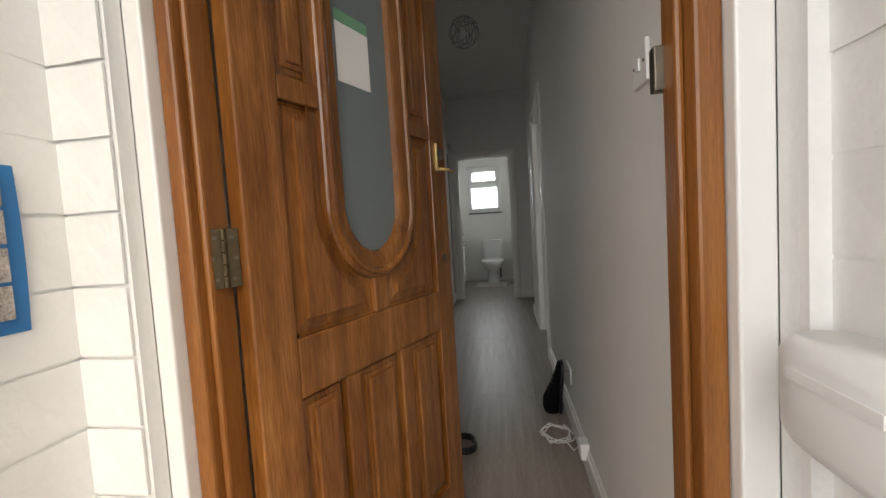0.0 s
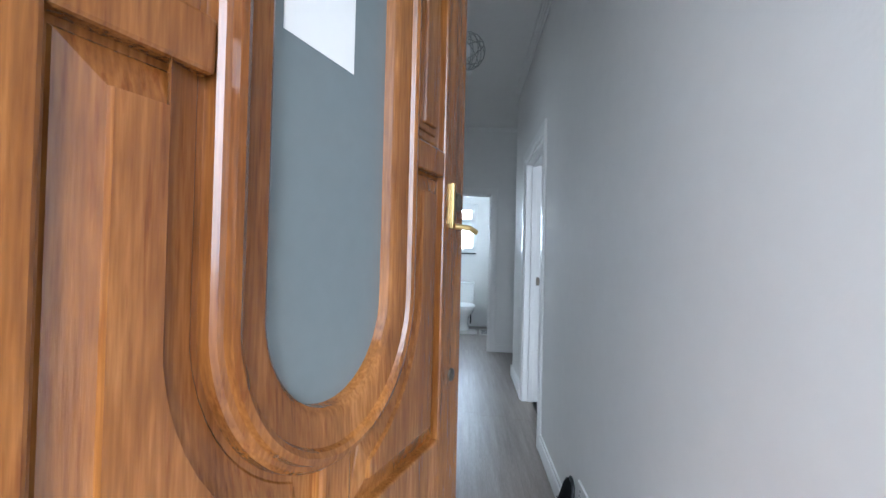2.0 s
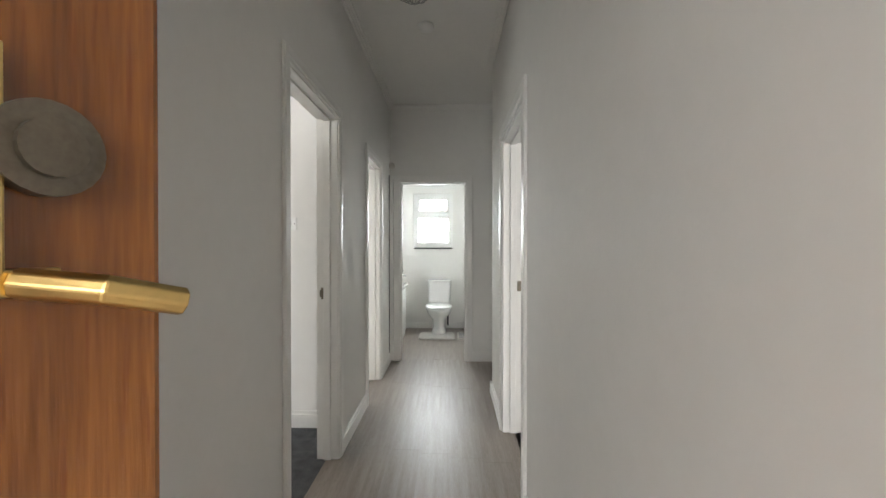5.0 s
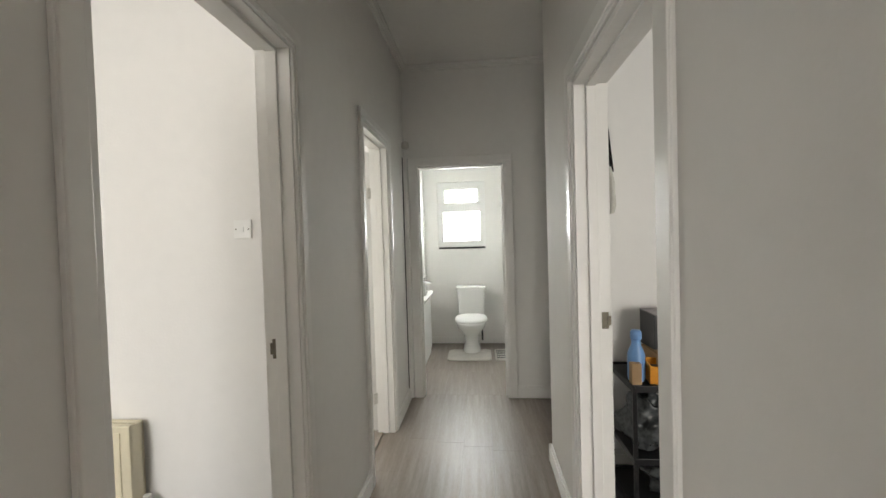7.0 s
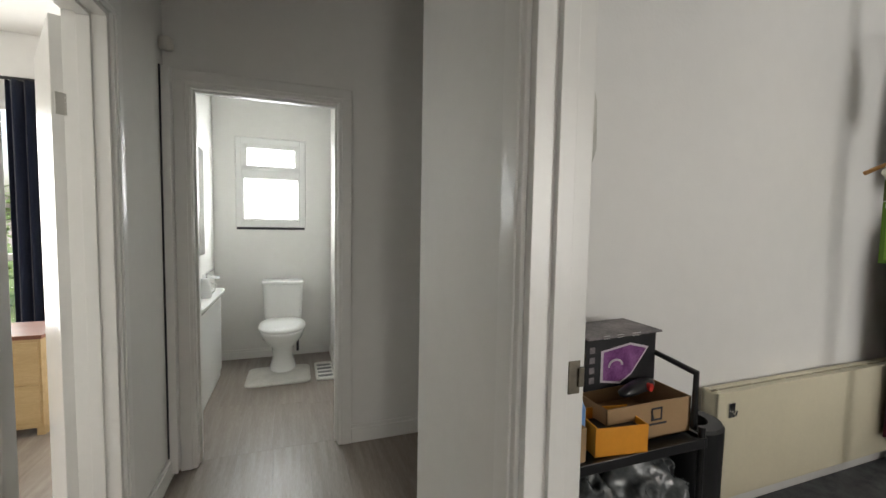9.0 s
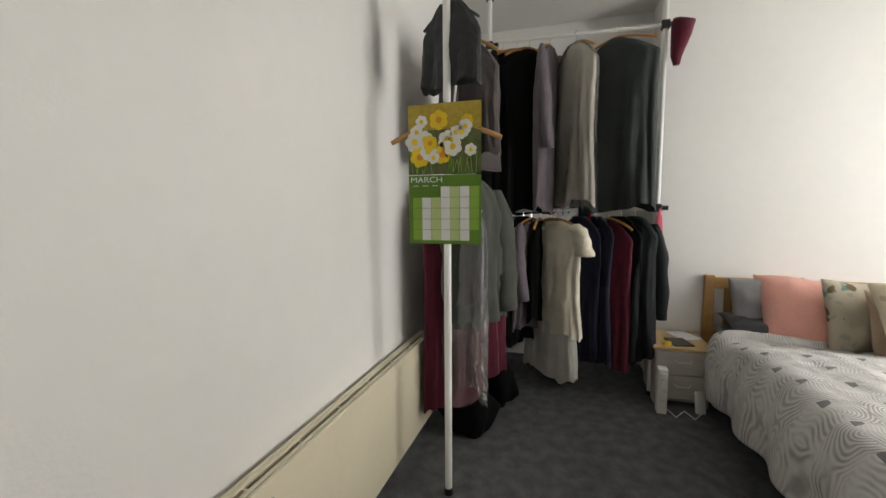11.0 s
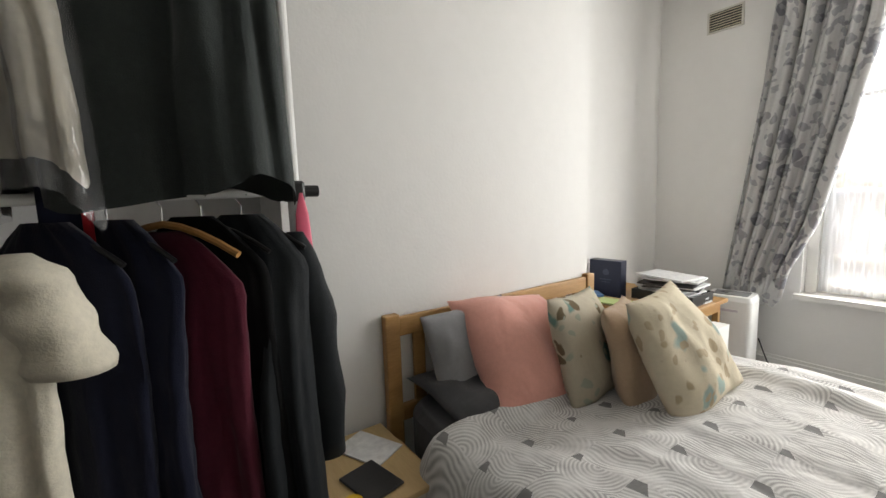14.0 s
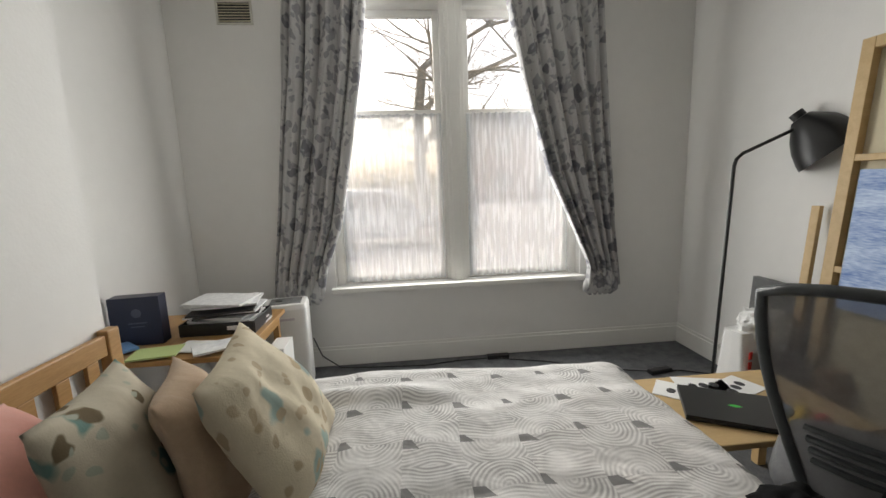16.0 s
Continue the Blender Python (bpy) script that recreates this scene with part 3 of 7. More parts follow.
def skirting(name, label, runs, h=0.12, t=0.016, mat=gloss_paint):
    """runs: (axis, face, side, a, b)."""
    bm = bmesh.new()
    for axis, face, side, a, b in runs:
        for hh, tt in ((h, t * 0.55), (h - 0.022, t)):
            lo, hi = (face, face + tt) if side > 0 else (face - tt, face)
            box(bm, *((lo, hi, a, b) if axis == "x" else (a, b, lo, hi)), 0.0, hh)
    return tagged(finish(name, bm, mat, 0.003), label, "skirting board", kind="structure")


skirting("baseboard_hall", "white gloss skirting boards of the hall", [
    ("x", HL, 1, 1.86, 4.05), ("x", HL, 1, 4.935, 5.67), ("x", HL, 1, 6.425, 6.98), ("x", HR, -1, 1.90, 4.352), ("x", HR, -1, 5.35, 5.995),
    ("y", 7.0, -1, 1.30, 2.48), ("y", 5.995, 1, 1.40, 2.48)], 0.11)
skirting("baseboard_bathroom", "white skirting boards of the bathroom", [("y", 8.85, -1, 0.30, 1.33), ("x", 1.33, -1, 7.12, 8.85)], 0.09)
skirting("baseboard_bedroom", "white skirting boards of the bedroom", [
    ("y", BS, 1, 2.02, BX), ("x", 2.02, 1, BS, 3.2), ("x", BX, -1, BS, 2.70), ("x", BE, -1, 2.72, 4.38), ("x", BX, -1, 4.40, BN), ("y", BN, -1, 1.57, BX)], 0.15, 0.02)
skirting("baseboard_front_room", "white skirting board of the front room", [("y", 5.30, -1, -3.0, 0.18)], 0.12)

bm = bmesh.new()
for k in range(3):
    box(bm, HL, HL + 0.05 - 0.015 * k, 1.9, 7.0, HC - 0.02 - 0.012 * k, HC - 0.012 * k)
    box(bm, HR - 0.05 + 0.015 * k, HR, 1.9, 5.99, HC - 0.02 - 0.012 * k, HC - 0.012 * k)
    box(bm, HL + 0.05, 2.48, 6.95 + 0.015 * k, 7.0, HC - 0.02 - 0.012 * k, HC - 0.012 * k)
tagged(finish("cornice_hall", bm, ceiling_paint, 0.004), "plain stepped white cornice of the hall", "cornice", kind="structure")

pipe_box = structure("pipe_boxing", "white board boxing in the pipes at the hall's end", gloss_paint, [(HL + 0.002, 0.412, 6.93, 6.998, 0.02, 2.08)], "trim", 0.002)
# Solid dark strip; its colour stands for the shade in the corner gap.
gap = structure("shadow_gap", "thin dark strip painting the shade in the gap beside the pipe boxing", ink, [(HL + 0.001, HL + 0.007, 6.918, 6.929, 0.1, 2.08)], "trim")
bm = bmesh.new()
lathe(bm, [(0.028, 0), (0.034, 0.015), (0.030, 0.05), (0.012, 0.062)], 16)
blob = tagged(finish("door_chime", bm, old_white, 0, True), "small off-white plastic chime fixed in the corner", "chime")
blob.matrix_world = pose(0.40, 6.94, 2.16, 0, 0, 0)


# ---- doors ----
def strike(at, turn):
    k = thing("latch_keep", "worn steel latch keep let into a door lining", "latch", at, "latch keeps", turn=turn)
    bm = bmesh.new()
    box(bm, -0.014, 0.014, -0.002, 0.0015, -0.035, 0.035)
    part("plate", bm, worn_steel, k, bevel=0.001)
    bm = bmesh.new()
    box(bm, -0.022, -0.008, -0.003, 0.006, -0.02, 0.02)
    part("lip", bm, worn_steel, k, bevel=0.001)
    return k


strike((0.285, 4.861, 1.01), 0)
strike((1.530, 5.241, 1.02), 180)


def hinge(owner, at, turn, label, mat, h=0.1, w=0.03):
    """A butt hinge fixed to the door owner; at and turn in the world."""
    bm = bmesh.new()
    for s in (-1, 1):
        box(bm, min(s * 0.003, s * w), max(s * 0.003, s * w), -0.0015, 0.0015, -h / 2, h / 2)
    for j in range(5):
        tube(bm, (0, -0.003, -h / 2 + j * h / 5 + 0.0008), (0, -0.003, -h / 2 + (j + 1) * h / 5 - 0.0008), 0.0055, 12)
    k = part("hinge", bm, mat, owner, label, bevel=0.0006)
    k.matrix_basis = owner.matrix_basis.inverted() @ pose(*at, 0, 0, turn)
    for s in (-1, 1):
        for z in (-0.35, 0.0, 0.35):
            bm = bmesh.new()
            sx = s * w * (0.55 if z else 0.75)
            tube(bm, (sx, -0.003, z * h), (sx, 0.0, z * h), 0.0035, 10)
            part("screw", bm, worn_steel, k)
    return k


# the front door: panels and an oval light, leaf 0.79 x 2.03
LEAF, DH, CX = 0.79, 2.03, 0.392
door = thing("door_front", "varnished hardwood front door ajar, with raised panels and an oval glass", "door", (0.5900, 1.8770, 0.0), kind="structure", turn=69)
FY = -0.047     # outer face in the door's own frame


def oval(a, r, zc_low, zc_high):
    """A point on a stadium-shaped ring."""
    c, s = math.cos(a), math.sin(a)
    return Vector((CX + r * c, 0, (zc_high if s > 0 else zc_low) + r * s * 1.12))


def dboard(bm, u0, u1, z0, z1, d0=0.0, d1=0.044):
    box(bm, u0, u1, FY + d0, FY + d1, z0, z1)


OV_LO, OV_HI, OV_R = 1.165, 1.72, 0.118
for name, u0, u1, z0, z1 in (("hinge_stile", 0.0, 0.10, 0.0, DH), ("lock_stile", 0.692, LEAF, 0.0, DH), ("bottom_rail", 0.10, 0.692, 0.0, 0.20),
                             ("lock_rail", 0.10, 0.692, 0.745, 0.875), ("top_rail", 0.10, 0.692, 1.93, DH)):
    bm = bmesh.new()
    dboard(bm, u0, u1, z0, z1)
    part(name, bm, door_wood, door, bevel=0.004)
for u0, u1 in ((0.10, 0.212), (0.573, 0.692)):
    bm = bmesh.new()
    dboard(bm, u0, u1, 1.375, 1.425, 0.0, 0.03)
    part("cross_rail", bm, door_wood, door, bevel=0.004)
bm = bmesh.new()
dboard(bm, CX - 0.028, CX + 0.028, 0.875, 0.99, 0.0, 0.03)
part("short_muntin", bm, door_wood, door, bevel=0.006)
for u in (0.262, 0.488):
    bm = bmesh.new()
    dboard(bm, u - 0.026, u + 0.026, 0.20, 0.745, 0.0, 0.03)
    part("muntin", bm, door_wood, door, bevel=0.006)
# sunk ground with the oval cut out of it
bm = bmesh.new()
N = 72


def ring_to_rect(bm, r, rect, depth_ring, depth_rect):
    u0, u1, z0, z1 = rect
    inner, outer = [], []
    for i in range(N):
        a = 2 * math.pi * (i + 0.5) / N
        p = oval(a, r, OV_LO, OV_HI)
        inner.append(bm.verts.new((p.x, FY + depth_ring, p.z)))
        c, s = math.cos(a), math.sin(a)
        zc = (z0 + z1) / 2
        k = min((u1 - CX) / c if c > 1e-6 else 9, (CX - u0) / -c if c < -1e-6 else 9, (z1 - zc) / s if s > 1e-6 else 9, (zc - z0) / -s if s < -1e-6 else 9)
        outer.append(bm.verts.new((CX + c * k, FY + depth_rect, zc + s * k)))
    for i in range(N):
        j = (i + 1) % N
        bm.faces.new((inner[i], inner[j], outer[j], outer[i]))


ring_to_rect(bm, OV_R, (0.10, 0.692, 0.875, 1.93), 0.016, 0.016)
part("panel_ground", bm, door_wood, door)
bm = bmesh.new()
ring_to_rect(bm, OV_R, (0.10, 0.692, 0.875, 1.93), 0.040, 0.040)
part("inner_ground", bm, door_wood, door)
# oval moulding: a swept profile
prof = [(0.000, 0.020), (0.002, 0.006), (0.007, 0.001), (0.012, -0.001), (0.040, -0.004), (0.0425, -0.011), (0.048, -0.014), (0.0545, -0.012), (0.057, -0.004), (0.062, -0.002), (0.066, 0.003), (0.068, 0.016)]
bm = bmesh.new()
rings = []
for i in range(N):
    a = 2 * math.pi * i / N
    rings.append([bm.verts.new((oval(a, OV_R - 0.006 + pr, OV_LO, OV_HI).x, FY + pd, oval(a, OV_R - 0.006 + pr, OV_LO, OV_HI).z)) for pr, pd in prof])
for i in range(N):
    p, q = rings[i], rings[(i + 1) % N]
    for k in range(len(prof) - 1):
        bm.faces.new((p[k], p[k + 1], q[k + 1], q[k]))
es = part("oval_moulding", bm, door_wood, door, smooth=True).modifiers.new("sharp", "EDGE_SPLIT")
es.split_angle = radians(28)
bm = bmesh.new()
bm.faces.new([bm.verts.new((oval(2 * math.pi * i / N, OV_R + 0.004, OV_LO, OV_HI).x, FY + 0.020, oval(2 * math.pi * i / N, OV_R + 0.004, OV_LO, OV_HI).z)) for i in range(N)])
r = bmesh.ops.extrude_face_region(bm, geom=list(bm.faces))
bmesh.ops.translate(bm, vec=(0, 0.006, 0), verts=[v for v in r["geom"] if isinstance(v, bmesh.types.BMVert)])
pane_ = part("oval_glass", bm, obscure_glass, door, "grey-blue obscured oval glass")
for nm, mm, z0, z1 in (("sticker", white_plastic, 1.468, 1.615), ("sticker_header", material("sticker_green", (0.16, 0.36, 0.22), 0.4), 1.6155, 1.645)):
    bm = bmesh.new()
    box(bm, 0.302, 0.426, FY + 0.0188, FY + 0.0196, z0, z1)
    part(nm, bm, mm, pane_, bevel=0.0003)


def raised(u0, u1, z0, z1, follow=0):
    """A fielded panel: a sloping border and a raised field. follow: side on which it runs along the oval."""
    bm = bmesh.new()
    if not follow:
        for ins, d in ((0.008, 0.014), (0.022, 0.009), (0.034, 0.002)):
            dboard(bm, u0 + ins, u1 - ins, z0 + ins, z1 - ins, d, 0.03)
        part("raised_panel", bm, door_wood, door, bevel=0.004)
        return
    rows = []
    for ins, d in ((0.006, 0.016), (0.008, 0.014), (0.036, 0.007), (0.0375, 0.001)):
        pts = []
        R = OV_R + 0.062 + ins
        a0 = math.pi if follow > 0 else 0.0
        flat = u0 + ins if follow > 0 else u1 - ins
        centre = CX - follow * (0.032 + ins)
        pts.append((flat, z1 - ins))
        pts.append((flat, z0 + ins))
        pts.append((centre, z0 + ins))
        for k in range(15):
            a = (a0 + follow * (math.pi / 2) * (1 - k / 14))
            p = oval(a if follow > 0 else -(math.pi / 2) * (1 - k / 14), R, OV_LO, OV_HI)
            if (p.x - centre) * follow < 0:
                pts.append((p.x, p.z))
        last = CX - follow * R
        pts.append((last, z1 - ins))
        rows.append((pts, d))
    n = min(len(r[0]) for r in rows)
    loops = []
    for pts, d in rows:
        while len(pts) > n:
            pts.pop(3)
        loops.append([bm.verts.new((u, FY + d, z)) for u, z in pts])
    for p, q in zip(loops, loops[1:]):
        for i in range(n):
            bm.faces.new((p[i], p[(i + 1) % n], q[(i + 1) % n], q[i]))
    bm.faces.new(loops[-1])
    part("raised_panel", bm, door_wood, door)


raised(0.10, 0.25, 0.875, 1.375, follow=1)
raised(0.54, 0.692, 0.875, 1.375, follow=-1)
raised(0.10, 0.208, 1.425, 1.93)
raised(0.577, 0.692, 1.425, 1.93)
raised(0.10, 0.236, 0.20, 0.745)
raised(0.288, 0.462, 0.20, 0.745)
raised(0.514, 0.692, 0.20, 0.745)
# lock furniture
bm = bmesh.new()
box(bm, 0.722, 0.732, FY - 0.006, FY + 0.002, 1.28, 1.37)
box(bm, 0.722, 0.748, FY - 0.006, FY + 0.002, 1.28, 1.29)
sweep(bm, [(0.735, FY - 0.005, 1.285), (0.75, FY - 0.03, 1.282), (0.775, FY - 0.036, 1.275)], 0.006)
part("latch_pull", bm, brass, door, "brass latch pull with a curled lip", bevel=0.001)
bm = bmesh.new()
tube(bm, (0.744, FY + 0.002, 1.335), (0.744, FY - 0.008, 1.335), 0.018, 24)
tube(bm, (0.744, FY - 0.008, 1.335), (0.744, FY - 0.011, 1.335), 0.011, 20)
part("lock_cylinder", bm, worn_steel, door)
bm = bmesh.new()
tube(bm, (0.742, FY + 0.002, 0.985), (0.742, FY - 0.003, 0.985), 0.013, 20)
part("keyhole", bm, worn_steel, door)
hinge(door, (0.598, 1.846, 1.06), 48, "tarnished brass butt hinge", material("tarnished_brass", (0.10, 0.075, 0.04), 0.45, 0.8, var=0.25, scale=60), 0.11, 0.026)

# front door frame and porch
FRAME_Y0, FRAME_Y1 = 1.80, 1.885
structure("door_frame_front", "varnished hardwood frame of the front door", frame_wood, [
    (0.540, 0.572, FRAME_Y0, FRAME_Y1, -0.1, 2.10), (0.572, 0.586, FRAME_Y0 + 0.02, FRAME_Y1, -0.1, 2.08), (1.385, 1.424, FRAME_Y0, FRAME_Y1 + 0.03, -0.1, 2.10), (1.372, 1.385, FRAME_Y0 + 0.03, FRAME_Y1, -0.1, 2.08),
    (0.505, 1.440, FRAME_Y0, FRAME_Y1, 2.06, 2.12), (0.505, 1.440, FRAME_Y0 - 0.03, FRAME_Y1, -0.14, -0.01)], "door frame", 0.006)
structure("frame_fillet", "white plastered reveal beside the front door frame", gloss_paint, [
    (0.505, 0.539, 1.775, 1.86, -0.14, 2.3), (0.37, 0.54, 1.865, 1.92, 0, 2.12), (1.425, 1.475, 1.775, 1.86, -0.14, 2.3), (0.505, 1.44, 1.775, 1.86, 2.121, 2.4)], "trim", 0.004)
rim = thing("rim_lock_keep", "dark steel rim lock keep on the frame", "latch", (1.372, 1.885, 1.325))
bm = bmesh.new()
box(bm, -0.014, 0.010, -0.012, 0.012, -0.035, 0.035)
part("case", bm, worn_steel, rim, bevel=0.002)

# open inner doors
ld = thing("door_living", "white gloss door of the back room standing open", "door", (0.226, 6.347, 0.0), kind="structure", turn=118)
bm = bmesh.new()
box(bm, 0.0, 0.60, -0.02, 0.02, 0.012, 2.02)
part("leaf", bm, gloss_paint, ld, bevel=0.003)
for z in (0.25, 1.72):
    hinge(ld, (0.248, 6.337, z), 233, "small painted hinge", old_white, 0.075)
for x, y, turn, nm, lab, w in ((0.215, 4.17, 182, "door_front_room", "white gloss front room door folded back", 0.66), (1.65, 4.47, -78, "door_bedroom", "white gloss bedroom door folded back against the wall", 0.76)):
    dd = thing(nm, lab, "door", (x, y, 0.0), kind="structure", turn=turn)
    bm = bmesh.new()
    box(bm, 0.0, w, -0.02, 0.02, 0.012, 1.97)
    part("leaf", bm, gloss_paint, dd, bevel=0.003)


# ---- hall things ----
def socket_plate(name, label, at, turn, w=0.086, rocker=True):
    k = thing(name, label, "switch" if rocker else "socket", at, turn=turn)
    bm = bmesh.new()
    box(bm, -w / 2, w / 2, -0.010, 0.0, -0.043, 0.043)
    part("plate", bm, white_plastic, k, bevel=0.003)
    if rocker:
        bm = bmesh.new()
        box(bm, -0.008, 0.008, -0.014, -0.008, -0.014, 0.012)
        part("rocker", bm, white_plastic, k, bevel=0.002)
        for sx in (-0.03, 0.03):
            bm = bmesh.new()
            tube(bm, (sx, -0.0115, 0), (sx, -0.009, 0), 0.0035, 10)
            part("screw", bm, worn_steel, k)
    else:
        for sx in (-0.035, 0.035):
            bm = bmesh.new()
            for ox, oz in ((0, 0.014), (-0.011, -0.008), (0.011, -0.008)):
                box(bm, sx + ox - 0.003, sx + ox + 0.003, -0.0108, -0.0095, oz - 0.004, oz + 0.004)
            part("pin_holes", bm, ink, k)
    return k


socket_plate("light_switch", "white plastic light switch beside the doorway", (-0.085, 5.30, 1.455), 0)
socket_plate("light_switch", "white plastic light switch near the front door", (HR, 2.11, 1.41), -90)
socket_plate("wall_socket", "white double socket above the skirting", (HR, 3.40, 0.26), -90, 0.146, False)

pend = thing("pendant_lamp", "white wire globe pendant hanging on a cord", "lamp", (0.90, 4.12, 2.43))
bm = bmesh.new()
random.seed(5)
for k in range(9):
    rot = Euler((random.uniform(0, 3.1), random.uniform(0, 3.1), random.uniform(0, 3.1))).to_matrix()
    pts = [rot @ Vector((0.105 * math.cos(2 * math.pi * i / 14), 0.105 * math.sin(2 * math.pi * i / 14), 0.0)) for i in range(15)]
    sweep(bm, pts, 0.0026, 5)
part("wire_globe", bm, material("wire_grey", (0.30, 0.31, 0.29), 0.4, var=0.1), pend)
bm = bmesh.new()
lathe(bm, [(0.012, 0.04), (0.03, 0.02), (0.03, -0.02), (0.014, -0.045)], 14)
part("bulb", bm, porcelain, pend, smooth=True)
bm = bmesh.new()
tube(bm, (0, 0, 0.04), (0, 0, 0.44), 0.003, 6)
lathe(bm, [(0.045, 0.415), (0.04, 0.425), (0.03, 0.44)], 18)
part("cord", bm, white_plastic, pend)
al = thing("smoke_alarm", "white round smoke alarm on the hall ceiling", "smoke alarm", (0.88, 5.32, HC))
bm = bmesh.new()
lathe(bm, [(0.052, 0.0), (0.055, -0.02), (0.045, -0.036), (0.02, -0.04)], 28)
part("body", bm, white_plastic, al, smooth=True)
bm = bmesh.new()
lathe(bm, [(0.047, -0.024), (0.047, -0.028)], 28)
part("vent_ring", bm, ink, al)

# shoe with its laces, cable and strap on the hall floor
shoe = thing("trainer_shoe", "black trainer propped on its heel against the skirting", "shoe", (1.345, 3.50, 0.0), turn=90)
bm = bmesh.new()
loft(bm, [(0, 0.018, 0.046, 0.040, 0.0), (0, 0.020, 0.054, 0.048, 0.03), (0, 0.014, 0.054, 0.050, 0.08), (0, 0.002, 0.046, 0.042, 0.12), (0, -0.014, 0.046, 0.030, 0.17), (0, -0.026, 0.047, 0.022, 0.22), (0, -0.032, 0.040, 0.017, 0.26), (0, -0.034, 0.022, 0.010, 0.285)], 22, 2.3)
part("upper", bm, cloth_black, shoe, smooth=True)
bm = bmesh.new()
loft(bm, [(0, -0.028, 0.048, 0.012, 0.0), (0, -0.030, 0.044, 0.013, 0.10), (0, -0.040, 0.048, 0.013, 0.20), (0, -0.046, 0.040, 0.010, 0.27), (0, -0.046, 0.018, 0.006, 0.295)], 22, 3)
part("sole", bm, black_plastic, shoe, smooth=True)
bm = bmesh.new()
for k in range(4):
    tube(bm, (-0.028, 0.034 - 0.010 * k, 0.125 + 0.022 * k), (0.028, 0.037 - 0.010 * k, 0.132 + 0.022 * k), 0.003, 6)
part("laces", bm, cloth_charcoal, shoe)
cable = thing("white_cable", "loose bundle of thin white cable on the floor", "cable", (1.32, 3.22, 0.0))
random.seed(8)
bm = bmesh.new()
for k in range(5):
    pts = [Vector((0.075 * math.cos(a) * random.uniform(0.7, 1.2), 0.10 * math.sin(a) * random.uniform(0.6, 1.1), 0.004 + 0.018 * random.random())) for a in [2 * math.pi * i / 12 + k for i in range(11)]]
    sweep(bm, pts, 0.0028, 5)
sweep(bm, [Vector((0.03, -0.05, 0.006)), Vector((0.06, -0.15, 0.01)), Vector((0.075, -0.25, 0.10))], 0.0028, 5)
part("lead", bm, white_plastic, cable)
jb = thing("phone_socket", "white telephone junction box on the skirting", "socket", (1.392, 2.93, 0.10), turn=-90)
bm = bmesh.new()
box(bm, -0.035, 0.035, -0.012, 0.026, -0.035, 0.035)
part("cover", bm, white_plastic, jb, bevel=0.004)
strap = thing("strap_loop", "black looped strap lying on the hall floor", "strap", (0.86, 3.10, 0.0), turn=20)
bm = bmesh.new()
for i in range(24):
    a0, a1 = 2 * math.pi * i / 24, 2 * math.pi * (i + 1) / 24
    for (ra, za), (rb, zb) in (((0.060, 0.0), (0.054, 0.034)),):
        q = [bm.verts.new((ra * math.cos(a) * 1.0, ra * math.sin(a) * 1.15, z)) for a, z in ((a0, za), (a1, za), (a1, zb), (a0, zb))]
        bm.faces.new(q)
ob = part("band", bm, black_plastic, strap)
ob.modifiers.new("thick", "SOLIDIFY").thickness = 0.006

# ---- bathroom ----
wc = thing("toilet", "white close-coupled toilet with its lid down", "toilet", (0.88, 8.83, 0.0))
bm = bmesh.new()
loft(bm, [(0, -0.34, 0.115, 0.20, 0.0), (0, -0.34, 0.11, 0.19, 0.03), (0, -0.32, 0.085, 0.155, 0.12), (0, -0.34, 0.10, 0.19, 0.22), (0, -0.40, 0.165, 0.255, 0.31), (0, -0.42, 0.185, 0.275, 0.375), (0, -0.42, 0.185, 0.275, 0.395)], 32, 2.2)
part("pan", bm, porcelain, wc, smooth=True)
bm = bmesh.new()
loft(bm, [(0, -0.41, 0.19, 0.275, 0.395), (0, -0.41, 0.196, 0.28, 0.405), (0, -0.41, 0.19, 0.275, 0.422), (0, -0.40, 0.15, 0.23, 0.432)], 32, 2.3)
part("seat_lid", bm, white_plastic, wc, smooth=True)
bm = bmesh.new()
loft(bm, [(0, -0.115, 0.155, 0.085, 0.37), (0, -0.11, 0.168, 0.092, 0.45), (0, -0.105, 0.178, 0.098, 0.735)], 36, 7)
part("cistern", bm, porcelain, wc, smooth=False, bevel=0.004)
bm = bmesh.new()
loft(bm, [(0, -0.105, 0.186, 0.104, 0.735), (0, -0.105, 0.188, 0.106, 0.76), (0, -0.105, 0.178, 0.098, 0.772)], 36, 7)
part("cistern_lid", bm, porcelain, wc, bevel=0.004)
bm = bmesh.new()
tube(bm, (0, -0.105, 0.77), (0, -0.105, 0.779), 0.02, 18)
part("flush_button", bm, chrome, wc)
bm = bmesh.new()
sweep(bm, [Vector((0.13, -0.06, 0.06)), Vector((0.13, -0.05, 0.3)), Vector((0.11, -0.06, 0.38))], 0.012)
part("waste_pipe", bm, cloth_charcoal, wc)


def mat_rug(name, label, x0, x1, y0, y1, mat, bars=0):
    r = thing(name, label, "mat", ((x0 + x1) / 2, (y0 + y1) / 2, 0.0))
    bm = bmesh.new()
    w, h = (x1 - x0) / 2, (y1 - y0) / 2
    loft(bm, [(0, 0, w, h, 0.0), (0, 0, w, h, 0.012), (0, 0, w - 0.015, h - 0.015, 0.019)], 32, 9)
    part("pile", bm, mat, r, bevel=0.003)
    for k in range(bars):
        bm = bmesh.new()
        box(bm, -w * 0.75, w * 0.75, -h * 0.8 + 1.6 * h * k / bars, -h * 0.8 + 1.6 * h * (k + 0.5) / bars, 0.0185, 0.0215)
        part("stripe", bm, cloth_grey, r)
    return r


